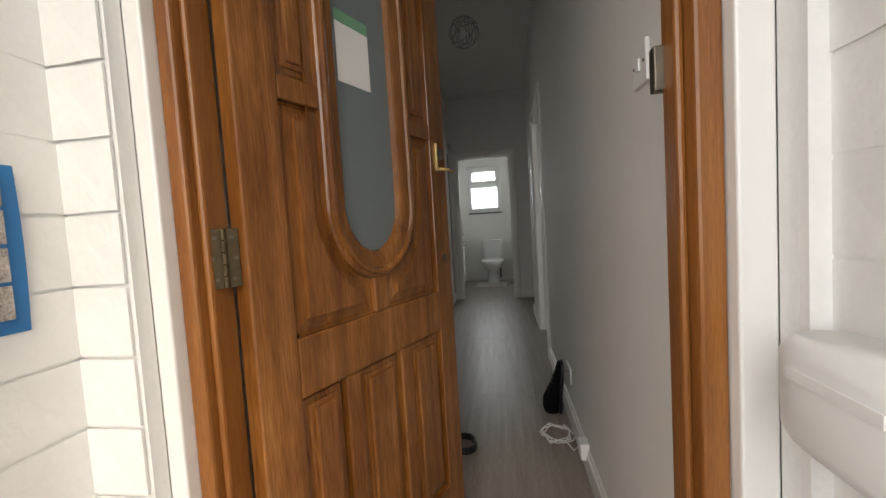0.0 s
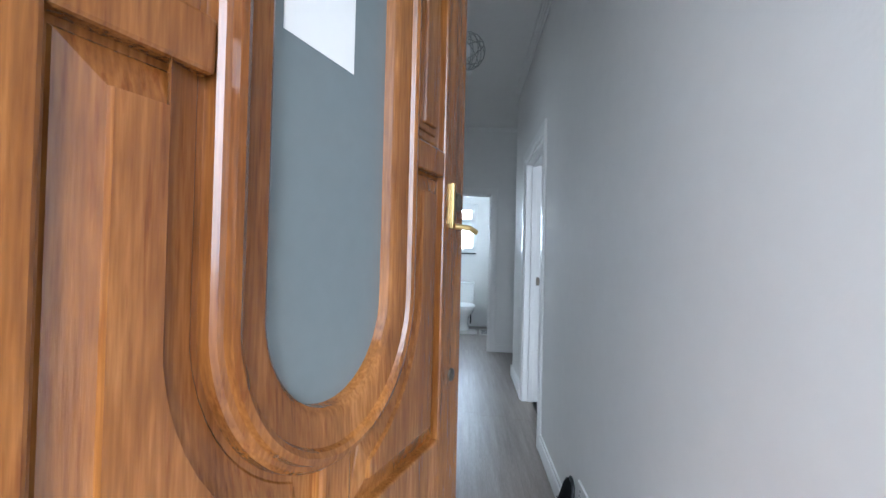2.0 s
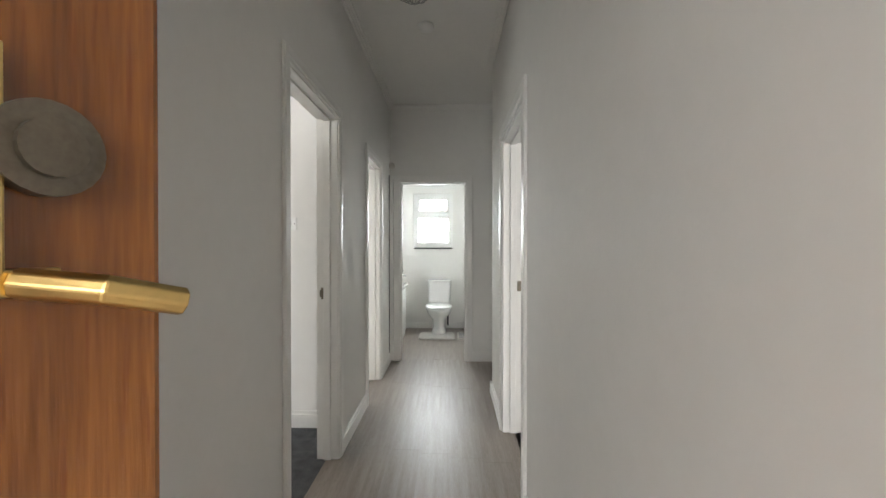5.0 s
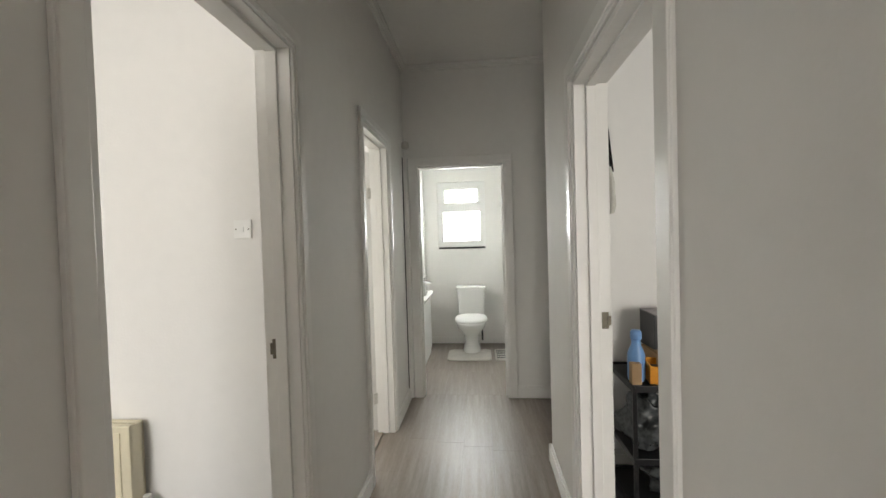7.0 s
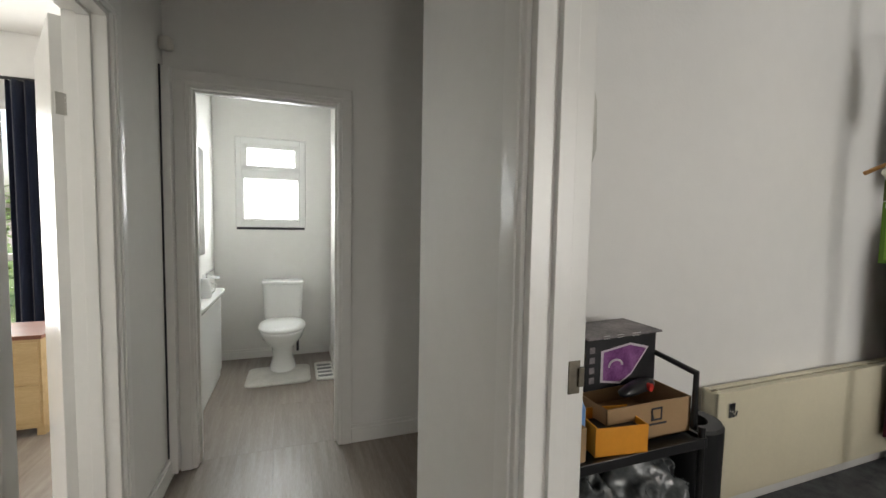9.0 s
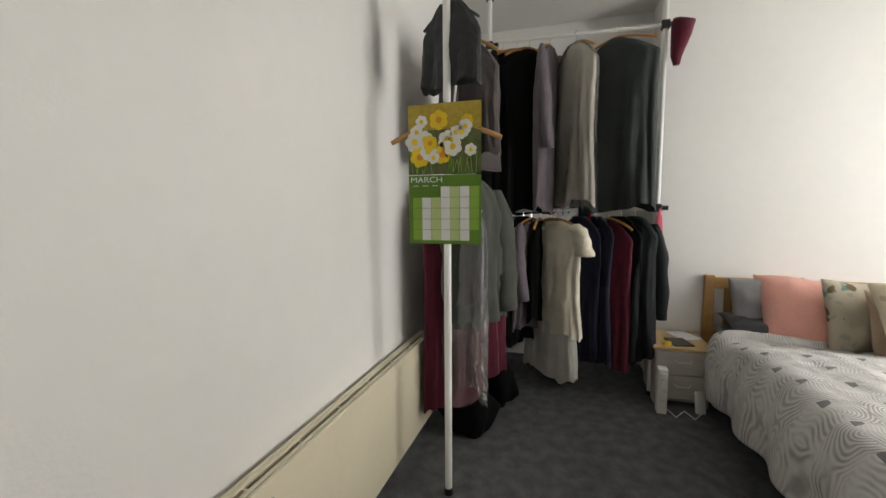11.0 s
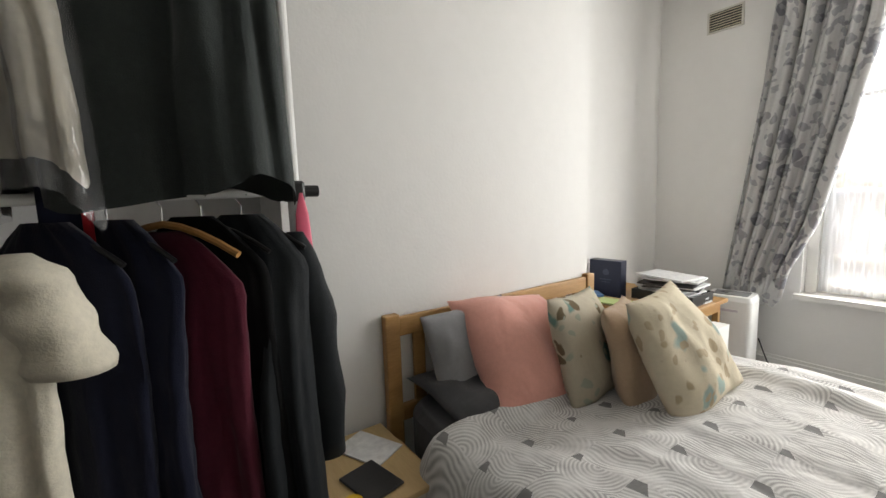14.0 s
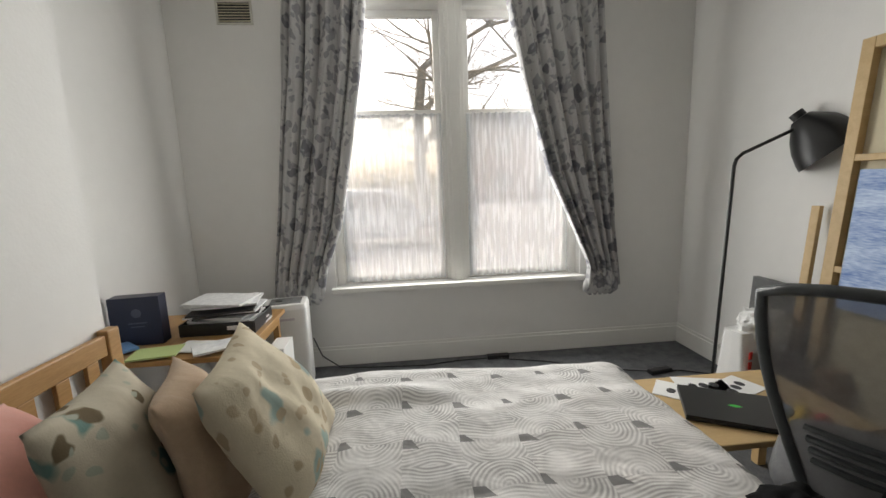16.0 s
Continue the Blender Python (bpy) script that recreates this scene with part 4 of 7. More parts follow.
mat_rug("pedestal_mat", "pale grey pedestal mat under the toilet", 0.60, 1.11, 8.05, 8.49, bath_mat_cloth)
mat_rug("bath_mat", "white bath mat with grey printed bars", 1.15, 1.31, 8.05, 8.50, bath_mat_cloth, 4)
win = thing("window_bathroom", "white plastic window with a top light and frosted panes", "window", (0, 8.85, 0), kind="structure")
bm = bmesh.new()
for b in ((0.466, 0.516, 1.27, 2.12), (1.04, 1.09, 1.27, 2.12), (0.516, 1.04, 1.27, 1.33), (0.516, 1.04, 2.06, 2.12), (0.516, 1.04, 1.755, 1.815)):
    box(bm, b[0], b[1], 0.02, 0.08, b[2], b[3])
part("window_frame", bm, white_plastic, win, bevel=0.004)
for z0, z1, ins in ((1.33, 1.755, 0.0), (1.815, 2.06, 0.045)):
    bm = bmesh.new()
    for b in ((0.516, 0.54 + ins * 0.6, z0, z1), (1.016 - ins * 0.6, 1.04, z0, z1), (0.54, 1.016, z0, z0 + 0.025 + ins * 0.4), (0.54, 1.016, z1 - 0.025 - ins * 0.4, z1)):
        box(bm, b[0], b[1], 0.012, 0.06, b[2], b[3])
    part("sash", bm, white_plastic, win, bevel=0.004)
    bm = bmesh.new()
    box(bm, 0.53, 1.03, 0.04, 0.046, z0 + 0.01, z1 - 0.01)
    p = part("pane", bm, frosted, win)
    p.visible_shadow = False
bm = bmesh.new()
box(bm, 0.475, 1.08, -0.01, 0.03, 1.248, 1.27)
part("window_sill", bm, ink, win, "dark joint under the window")
van = thing("vanity_unit", "white bathroom vanity with a moulded basin top", "vanity", (0.28, 7.95, 0.0))
bm = bmesh.new()
box(bm, 0.0, 0.11, -0.45, 0.50, 0.06, 0.70)
part("cabinet", bm, white_plastic, van, bevel=0.006)
bm = bmesh.new()
box(bm, 0.004, 0.10, -0.44, 0.49, 0.0, 0.058)
part("plinth", bm, white_plastic, van)
bm = bmesh.new()
loft(bm, [(0.07, 0.02, 0.06, 0.47, 0.70), (0.07, 0.02, 0.085, 0.49, 0.735), (0.07, 0.02, 0.085, 0.49, 0.755)], 28, 6)
part("basin_top", bm, porcelain, van, bevel=0.004)
bm = bmesh.new()
tube(bm, (0.035, 0.28, 0.755), (0.035, 0.28, 0.90), 0.02, 14)
tube(bm, (0.035, 0.28, 0.89), (0.14, 0.28, 0.87), 0.014, 12)
tube(bm, (0.035, 0.28, 0.90), (0.10, 0.28, 0.95), 0.009, 10)
part("tap", bm, chrome, van)
jug = thing("white_jug", "white plastic jug on the vanity", "jug", (0.355, 7.98, 0.757))
bm = bmesh.new()
lathe(bm, [(0.045, 0.0), (0.05, 0.01), (0.042, 0.09), (0.03, 0.12), (0.034, 0.14)], 20)
part("body", bm, white_plastic, jug, smooth=True)
bm = bmesh.new()
sweep(bm, [Vector((0.04, 0, 0.11)), Vector((0.075, 0, 0.1)), Vector((0.07, 0, 0.05)), Vector((0.045, 0, 0.03))], 0.006)
part("handle", bm, white_plastic, jug)
mir = thing("bathroom_mirror", "frameless mirror on the bathroom wall", "mirror", (0.28, 7.95, 1.45))
bm = bmesh.new()
box(bm, 0.0, 0.008, -0.40, 0.45, -0.40, 0.45)
part("mirror_glass", bm, material("mirror", (0.9, 0.9, 0.9), 0.02, 1.0, var=0.0), mir, bevel=0.002)

# ---- radiators ----
def radiator(name, label, x0, x1, y, z0, z1, mat, flutes, depth=0.10, grille=True, parent_turn=0):
    """A panel radiator on a wall that faces -y; y is the wall's face."""
    k = thing(name, label, "radiator", ((x0 + x1) / 2, y, 0.0))
    w = (x1 - x0) / 2
    for yy in (-depth, -0.035):
        bm = bmesh.new()
        box(bm, -w, w, yy, yy + 0.014, z0, z1)
        pan = part("panel", bm, mat, k, bevel=0.004)
        for i in range(flutes if yy == -depth else 0):
            u = -w + 0.03 + (2 * w - 0.06) * (i + 0.5) / flutes
            bm = bmesh.new()
            box(bm, u - 0.008, u + 0.008, yy - 0.005, yy, z0 + 0.03, z1 - 0.03)
            part("flute", bm, mat, pan, bevel=0.002)
    for sx in (-w, w - 0.006):
        bm = bmesh.new()
        box(bm, sx, sx + 0.006, -depth + 0.006, -0.02, z0 + 0.02, z1 - 0.004)
        part("side_cover", bm, mat, k, bevel=0.001)
    if grille:
        for yy in (-depth + 0.018, -0.05):
            bm = bmesh.new()
            box(bm, -w + 0.01, w - 0.01, yy, yy + 0.016, z1 - 0.012, z1 - 0.002)
            part("top_bar", bm, mat, k, bevel=0.002)
        for i in range(7):
            bm = bmesh.new()
            u = -w + 0.05 + (2 * w - 0.1) * i / 6
            box(bm, u - 0.004, u + 0.004, -depth + 0.016, -0.034, z1 - 0.016, z1 - 0.004)
            part("top_rib", bm, mat, k)
    for sx, s in ((-w, -1), (w, 1)):
        bm = bmesh.new()
        tube(bm, (sx + s * 0.03, -depth / 2, 0.0), (sx + s * 0.03, -depth / 2, z0 + 0.03), 0.009, 10)
        tube(bm, (sx, -depth / 2, z0 + 0.03), (sx + s * 0.05, -depth / 2, z0 + 0.03), 0.012, 10)
        part("valve_pipe", bm, chrome, k)
        bm = bmesh.new()
        tube(bm, (sx + s * 0.03, -depth / 2, z0 + 0.04), (sx + s * 0.03, -depth / 2, z0 + 0.09), 0.018, 12)
        part("valve_cap", bm, white_plastic, k)
    for sx in (-w * 0.7, w * 0.7):
        bm = bmesh.new()
        box(bm, sx - 0.015, sx + 0.015, -0.022, 0.0, z0 + 0.05, z1 - 0.05)
        part("bracket", bm, worn_steel, k)
    return k


rad = radiator("radiator", "long cream double panel radiator under the bedroom wall", 2.72, 4.20, BN, 0.12, 0.615, cream_metal, 0)
knob = thing("towel_hook", "chrome hook stuck to the radiator front", "hook", (2.80, BN - 0.10, 0.53))
bm = bmesh.new()
box(bm, -0.02, 0.02, -0.006, 0.0, -0.03, 0.035)
sweep(bm, [Vector((0, -0.006, 0.0)), Vector((0, -0.022, -0.012)), Vector((0, -0.026, 0.012))], 0.005)
part("plate", bm, chrome, knob, bevel=0.002)
radiator("radiator", "cream fluted panel radiator in the front room", -1.75, -0.62, 5.30, 0.12, 0.56, cream_metal, 22)
bb = thing("storage_tray", "low black plastic tray on the front room carpet", "tray", (-0.30, 5.12, 0.0))
bm = bmesh.new()
box(bm, -0.12, 0.12, -0.12, 0.12, 0.0, 0.012)
for b in ((-0.12, -0.108, -0.12, 0.12), (0.108, 0.12, -0.12, 0.12), (-0.108, 0.108, -0.12, -0.108), (-0.108, 0.108, 0.108, 0.12)):
    box(bm, *b, 0.012, 0.09)
part("shell", bm, black_plastic, bb, bevel=0.003)

# ---- back room, seen through its doorway ----
cur = thing("navy_curtain", "navy blue full-length curtain beside the glazed doors", "curtain", (-1.12, 9.02, 0.0))
bm = bmesh.new()
grid_sheet(bm, 40, 10, lambda u, v: Vector((-0.13 + 0.26 * u, 0.03 * math.sin(u * 6 * math.pi), 0.02 + 2.44 * v)))
ob = part("cloth", bm, blue_navy_curtain, cur, smooth=True)
ob.modifiers.new("thick", "SOLIDIFY").thickness = 0.004
pole = thing("curtain_pole", "black curtain pole over the glazed doors", "curtain pole", (-1.5, 9.02, 2.47))
bm = bmesh.new()
tube(bm, (-1.2, 0, 0), (1.2, 0, 0), 0.014, 12)
part("rod", bm, black_plastic, pole)
for sx in (-1.0, 1.0):
    bm = bmesh.new()
    tube(bm, (sx, 0, 0), (sx, 0.08, 0), 0.01, 8)
    part("bracket", bm, black_plastic, pole)
gd = thing("window_living", "white glazed garden doors of the back room", "window", (0, 9.1, 0), kind="structure")
bm = bmesh.new()
for b in ((-2.6, -2.53, 0, 2.3), (-0.42, -0.35, 0, 2.3), (-1.52, -1.43, 0, 2.3), (-2.53, -0.42, 2.23, 2.3), (-2.53, -0.42, 0, 0.12), (-2.53, -0.42, 0.95, 1.01)):
    box(bm, b[0], b[1], 0.02, 0.07, b[2], b[3])
part("window_frame", bm, white_plastic, gd, bevel=0.003)
for x0, x1 in ((-2.53, -1.52), (-1.43, -0.42)):
    for z0, z1 in ((0.12, 0.95), (1.01, 2.23)):
        bm = bmesh.new()
        box(bm, x0, x1, 0.043, 0.047, z0, z1)
        part("pane", bm, window_glass, gd).visible_shadow = False
ch = thing("chest_of_drawers", "low wooden chest with a dark red-brown top", "chest", (-0.60, 7.86, 0.0))
bm = bmesh.new()
box(bm, -0.2, 0.14, -0.2, 0.2, 0.05, 0.60)
part("carcass", bm, tan_board, ch, bevel=0.003)
bm = bmesh.new()
box(bm, -0.21, 0.15, -0.21, 0.21, 0.60, 0.625)
part("top", bm, material("red_brown_top", (0.16, 0.05, 0.025), 0.4, scale=6, color2=(0.24, 0.08, 0.04)), ch, bevel=0.003)
for z in (0.08, 0.34):
    bm = bmesh.new()
    box(bm, -0.19, 0.13, -0.212, -0.2, z, z + 0.24)
    part("drawer_front", bm, tan_board, ch, bevel=0.002)
for sx in (-0.18, 0.12):
    bm = bmesh.new()
    box(bm, sx - 0.02, sx + 0.02, -0.19, 0.19, 0.0, 0.05)
    part("foot_rail", bm, tan_board, ch)

# ---- bedroom window ----
bw = thing("window_bedroom", "pair of white painted sash windows with a wide mullion", "window", (0, 1.17, 0), kind="structure")
MUL0, MUL1, RAIL = 3.725, 3.893, 1.86
bm = bmesh.new()
for b in ((MUL0, MUL1), (WL, WL + 0.06), (WR - 0.06, WR)):
    box(bm, b[0], b[1], -0.09, 0.07, WB, WT)
box(bm, MUL0 + 0.03, MUL1 - 0.03, 0.07, 0.10, WB, WT)
box(bm, MUL0 + 0.055, MUL1 - 0.055, 0.10, 0.115, WB, WT)
for a, b in ((WL + 0.06, MUL0), (MUL1, WR - 0.06)):
    box(bm, a, b, -0.09, 0.07, WT - 0.04, WT)
part("window_frame", bm, gloss_paint, bw, bevel=0.006)
bm = bmesh.new()
box(bm, WL - 0.03, WR + 0.03, -0.1, 0.20, WB - 0.035, WB + 0.004)
part("window_sill", bm, gloss_paint, bw, bevel=0.006)
for a, b in ((WL + 0.06, MUL0), (MUL1, WR - 0.06)):
    for z0, z1, yy, st in ((WB + 0.004, RAIL + 0.02, 0.0, 0.045), (RAIL - 0.02, WT - 0.04, -0.05, 0.045)):
        bm = bmesh.new()
        box(bm, a, a + st, yy, yy + 0.042, z0, z1)
        box(bm, b - st, b, yy, yy + 0.042, z0, z1)
        box(bm, a + st, b - st, yy, yy + 0.042, z0, z0 + (0.06 if yy == 0 else 0.045))
        box(bm, a + st, b - st, yy, yy + 0.042, z1 - (0.04 if yy == 0 else 0.05), z1)
        sash = part("sash", bm, gloss_paint, bw, bevel=0.005)
        bm = bmesh.new()
        box(bm, a + st - 0.004, b - st + 0.004, yy + 0.018, yy + 0.022, z0 + 0.04, z1 - 0.035)
        part("pane", bm, window_glass, sash).visible_shadow = False
    nc = thing("net_curtain", "white patterned net curtain gathered across the lower sash", "net curtain", ((a + b) / 2, 1.235, 0.0), "net curtains")
    w = (b - a) / 2 - 0.01
    bm = bmesh.new()
    grid_sheet(bm, 90, 8, lambda u, v: Vector((-w + 2 * w * u, 0.014 * math.sin(u * 26 * math.pi + 1.3 * math.sin(9 * u)) * (0.6 + 0.4 * (1 - v)), WB + 0.02 + (RAIL - WB - 0.03) * v)))
    part("cloth", bm, net_cloth, nc, smooth=True)
    bm = bmesh.new()
    tube(bm, (-w - 0.012, 0, RAIL - 0.012), (w + 0.012, 0, RAIL - 0.012), 0.004, 8)
    part("wire", bm, white_plastic, nc)


def curtain(label, inner, outer, zs, seed, folds):
    """A gathered curtain: inner and outer edge by height, gathered at the foot."""
    k = thing("curtain", label, "curtain", (0, 1.42, 0.0), "bedroom curtains")

    def edge(tab, z):
        return float(np.interp(z, [p[0] for p in tab], [p[1] for p in tab]))

    def fn(u, v):
        z = zs[0] + (zs[1] - zs[0]) * v
        a, b = edge(inner, z), edge(outer, z)
        amp = 0.032 + 0.018 * noise.noise((seed, 3 * v, 0))
        ph = folds * 2 * math.pi * (u + 0.06 * noise.noise((u * 4, 0.4 * v, seed))) + 1.3 * noise.noise((u * 3, v * 2, seed))
        wob = 0.012 * noise.noise((u * 5 + seed, v * 5, 2.0))
        return Vector((a + (b - a) * (u + 0.012 * math.sin(ph * 0.5)), amp * math.sin(ph) + 0.012 * math.sin(2.3 * ph + seed) + wob, z))
    bm = bmesh.new()
    grid_sheet(bm, 130, 44, fn)
    ob = part("cloth", bm, curtain_cloth, k, smooth=True)
    ob.modifiers.new("thick", "SOLIDIFY").thickness = 0.005
    # bunched hem
    a, b = edge(inner, zs[0]), edge(outer, zs[0])
    bm = bmesh.new()
    for j in range(5):
        c = a + (b - a) * (0.15 + 0.14 * j)
        M = pose(c, 0.0, zs[0] + 0.02 + 0.03 * noise.noise((j, seed, 0)), 20 * noise.noise((j, 1, seed)), 50 * noise.noise((j, 2, seed)), 40 * j)
        loft(bm, [(0, 0, 0.01, 0.008, -0.09), (0.01, 0, 0.05, 0.03, -0.05), (0, 0, 0.055, 0.035, 0.0), (-0.01, 0, 0.03, 0.02, 0.07), (0, 0, 0.012, 0.01, 0.10)], 12, 2.0, M)
    part("bunched_hem", bm, curtain_cloth, k, smooth=True)
    return k


curtain("grey floral curtain drawn back and bunched at the foot", [(0.58, 4.80), (0.75, 4.77), (1.07, 4.645), (1.65, 4.525), (2.2, 4.43), (2.54, 4.39), (2.8, 4.37)], [(0.58, 5.15), (0.75, 5.13), (1.2, 5.07), (2.0, 4.97), (2.8, 4.90)], (0.58, 2.80), 1.0, 5)
curtain("grey floral curtain drawn to one side of the window", [(0.53, 2.86), (0.70, 2.845), (1.0, 2.98), (1.42, 3.175), (2.0, 3.34), (2.54, 3.46), (2.8, 3.53)], [(0.53, 2.58), (1.0, 2.64), (1.6, 2.69), (2.54, 2.77), (2.8, 2.78)], (0.53, 2.80), 4.0, 6)
pole = thing("curtain_pole", "white curtain pole over the bedroom window", "curtain pole", (3.80, 1.42, 2.815))
bm = bmesh.new()
tube(bm, (-1.35, 0, 0), (1.35, 0, 0), 0.014, 12)
part("rod", bm, white_plastic, pole)
for sx in (-1.2, 1.2):
    bm = bmesh.new()
    tube(bm, (sx, 0, 0), (sx, -0.10, 0), 0.01, 8)
    part("bracket", bm, white_plastic, pole)
vent = thing("wall_vent", "cream louvred air vent high on the wall", "vent", (5.25, BS, 2.495))
bm = bmesh.new()
for b in ((-0.115, -0.1, -0.075, 0.075), (0.1, 0.115, -0.075, 0.075), (-0.1, 0.1, 0.062, 0.075), (-0.1, 0.1, -0.075, -0.062)):
    box(bm, b[0], b[1], 0.0, 0.012, b[2], b[3])
part("frame", bm, old_white, vent, bevel=0.002)
bm = bmesh.new()
box(bm, -0.1, 0.1, 0.0, 0.002, -0.062, 0.062)
part("backing", bm, ink, vent)
for j in range(7):
    bm = bmesh.new()
    box(bm, -0.1, 0.1, -0.006, 0.006, -0.0015, 0.0015, pose(0, 0.007, -0.052 + 0.0173 * j, -38, 0, 0))
    part("slat", bm, cream_metal, vent)

# ---- bed ----
bed = thing("double_bed", "pine double bed with a grey and white patterned duvet", "bed", (0, 0, 0))
HX = 5.335
for y0, y1 in ((2.69, 2.755), (3.985, 4.05)):
    bm = bmesh.new()
    box(bm, HX, HX + 0.042, y0, y1, 0.0, 0.84)
    part("headboard_post", bm, pine, bed, bevel=0.006)
for z0, z1 in ((0.745, 0.825), (0.38, 0.45)):
    bm = bmesh.new()
    box(bm, HX + 0.008, HX + 0.034, 2.755, 3.985, z0, z1)
    part("headboard_rail", bm, pine, bed, bevel=0.006)
for j in range(9):
    y = 2.83 + 1.06 * j / 8
    bm = bmesh.new()
    box(bm, HX + 0.013, HX + 0.029, y - 0.028, y + 0.028 + 0.0, 0.45, 0.745)
    part("headboard_slat", bm, pine, bed, bevel=0.003)
for y0, y1 in ((2.70, 2.725), (4.015, 4.04)):
    bm = bmesh.new()
    box(bm, 3.40, HX, y0, y1, 0.18, 0.32)
    part("side_rail", bm, pine, bed, bevel=0.004)
for y in (2.73, 3.98):
    bm = bmesh.new()
    box(bm, 3.40, 3.45, y, y + 0.05, 0.0, 0.32)
    part("leg", bm, pine, bed, bevel=0.004)
bm = bmesh.new()
loft(bm, [(4.36, 3.37, 0.95, 0.64, 0.26), (4.36, 3.37, 0.96, 0.65, 0.30), (4.36, 3.37, 0.96, 0.65, 0.46), (4.36, 3.37, 0.93, 0.63, 0.50)], 40, 12)
part("mattress", bm, cloth_sheet, bed, "mattress in a dark grey sheet", bevel=0.01)


def duvet_z(x, y):
    """Height of the rumpled top: soft swells, long creases along the bed, one fold by the cushions."""
    z = 0.545 + 0.020 * noise.noise((x * 2.0, y * 2.6, 0.4)) + 0.009 * noise.noise((x * 6, y * 6, 1.4))
    bend = y + 0.10 * noise.noise((x * 1.5, y * 1.5, 3.0))
    z += 0.012 * (0.4 - abs(noise.noise((x * 1.6, bend * 7.0, 7.0)))) + 0.006 * (0.4 - abs(noise.noise((x * 3.0, bend * 17.0, 2.0))))
    sink = max(0.0, min(1.0, (x - 4.40) / 0.45)) * max(0.0, min(1.0, (y - 2.85) / 0.3))
    z -= 0.065 * sink * sink * (3 - 2 * sink)
    ridge = (y - (2.93 - 0.10 * (x - 4.3))) / 0.035
    z += 0.028 * math.exp(-ridge * ridge) * max(0.0, min(1.0, (x - 3.9) / 0.35))
    return z


def duvet_fn(u, v):
    """Top of the duvet with its sides falling over the edges of the bed."""
    x0, x1, y0, y1 = 3.32, 5.02, 2.70, 4.08
    s, t = -0.28 + u * (1 + 0.28), -0.30 + v * 1.60
    drop = 0.0
    x = x0 + max(s, 0) * (x1 - x0)
    y = y0 + min(max(t, 0), 1) * (y1 - y0)
    z = duvet_z(x, y)
    over = 0.0
    if s < 0:
        d = -s * 1.2
        over += d
        x -= 0.05 * math.sin(min(d * 9, 1.57)) + 0.02 * math.sin(y * 14 + 1)* min(1, d * 5)
    if t < 0 or t > 1:
        d = (-t if t < 0 else t - 1) * 1.05
        over = math.hypot(over, d)
        y += (-1 if t < 0 else 1) * (0.05 * math.sin(min(d * 9, 1.57)) + 0.022 * math.sin(x * 15) * min(1, d * 5))
    # soft shoulder
    r = 0.09
    ex = min(max((x - x0) / r, 0), 1) if s >= 0 else 0
    ey = min(max(min(y - y0, y1 - y) / r, 0), 1) if 0 <= t <= 1 else 0
    z -= 0.05 * (1 - math.sqrt(max(0, 1 - (1 - ex) ** 2))) + 0.05 * (1 - math.sqrt(max(0, 1 - (1 - ey) ** 2)))
    # rolled head end
    hx = max(0, (x - 4.86) / 0.16)
    z += 0.035 * math.sin(min(hx, 1) * 3.14)  if hx > 0 else 0
    z -= 0.05 * max(0, hx - 0.7) / 0.3 if hx > 0.7 else 0
    return Vector((x, y, max(z - over, 0.14 + 0.02 * math.sin(x * 9 + y * 7))))


bm = bmesh.new()
grid_sheet(bm, 150, 130, duvet_fn)
ob = part("duvet", bm, duvet_cloth, bed, "white duvet cover printed with grey concentric arcs", smooth=True)
sol = ob.modifiers.new("thick", "SOLIDIFY")
sol.thickness, sol.offset = 0.03, 1.0


def cushion(name, label, w, h, d, m, mat, seed, cat="cushion", twist=0.0):
    ob = thing(name, label, cat)
    bm = bmesh.new()
    pillow(bm, w, h, d, m, 30, 0.014, seed, twist)
    part("cover", bm, mat, ob, smooth=True)
    return ob


# pillows lean on the headboard; local y is the thickness, z the height
cushion("pillow", "grey pillow leaning on the headboard", 0.46, 0.40, 0.13, pose(5.21, 3.70, 0.66, 0, 0, 90) @ pose(0, 0, 0, 18, 3, 0), cloth_pillow, 1, "pillow")
cushion("pillow", "dark grey pillow lying flat under the others", 0.60, 0.40, 0.12, pose(5.14, 3.68, 0.545, 0, 0, 90) @ pose(0, 0, 0, 84, 0, 0), cloth_sheet, 2, "pillow")
cushion("pillow", "dark grey pillow lying flat beneath the cushions", 0.60, 0.40, 0.12, pose(5.14, 3.04, 0.545, 0, 0, 90) @ pose(0, 0, 0, 84, 0, 0), cloth_sheet, 3, "pillow")
def leaning(foot, up, along, w, h):
    """Frame of a cushion from one foot corner, the way its side edge rises and its foot edge runs."""
    zu = Vector(up).normalized()
    xu = Vector(along)
    xu = (xu - zu * xu.dot(zu)).normalized()
    yu = zu.cross(xu)
    c = Vector(foot) + xu * w / 2 + zu * h / 2
    return Matrix.Translation(c) @ Matrix((xu, yu, zu)).transposed().to_4x4()


cushion("cushion", "large coral pink cushion propped at the headboard", 0.57, 0.57, 0.25, leaning((4.915, 3.83, 0.475), (0.35, -0.05, 0.34), (0.04, -1.0, 0.0), 0.57, 0.57), cloth_pink, 4)
cushion("cushion", "cream cushion printed with teal and brown flowers", 0.48, 0.46, 0.15, leaning((4.815, 3.55, 0.465), (0.17, 0.017, 0.397), (0.05, -0.45, 0.02), 0.48, 0.46), cushion_floral, 5, twist=0.10)
cushion("cushion", "plain beige cushion leaning on the others", 0.46, 0.44, 0.14, leaning((4.66, 3.42, 0.455), (0.16, 0.03, 0.37), (0.06, -0.43, -0.045), 0.46, 0.44), cloth_beige, 6, twist=0.12)
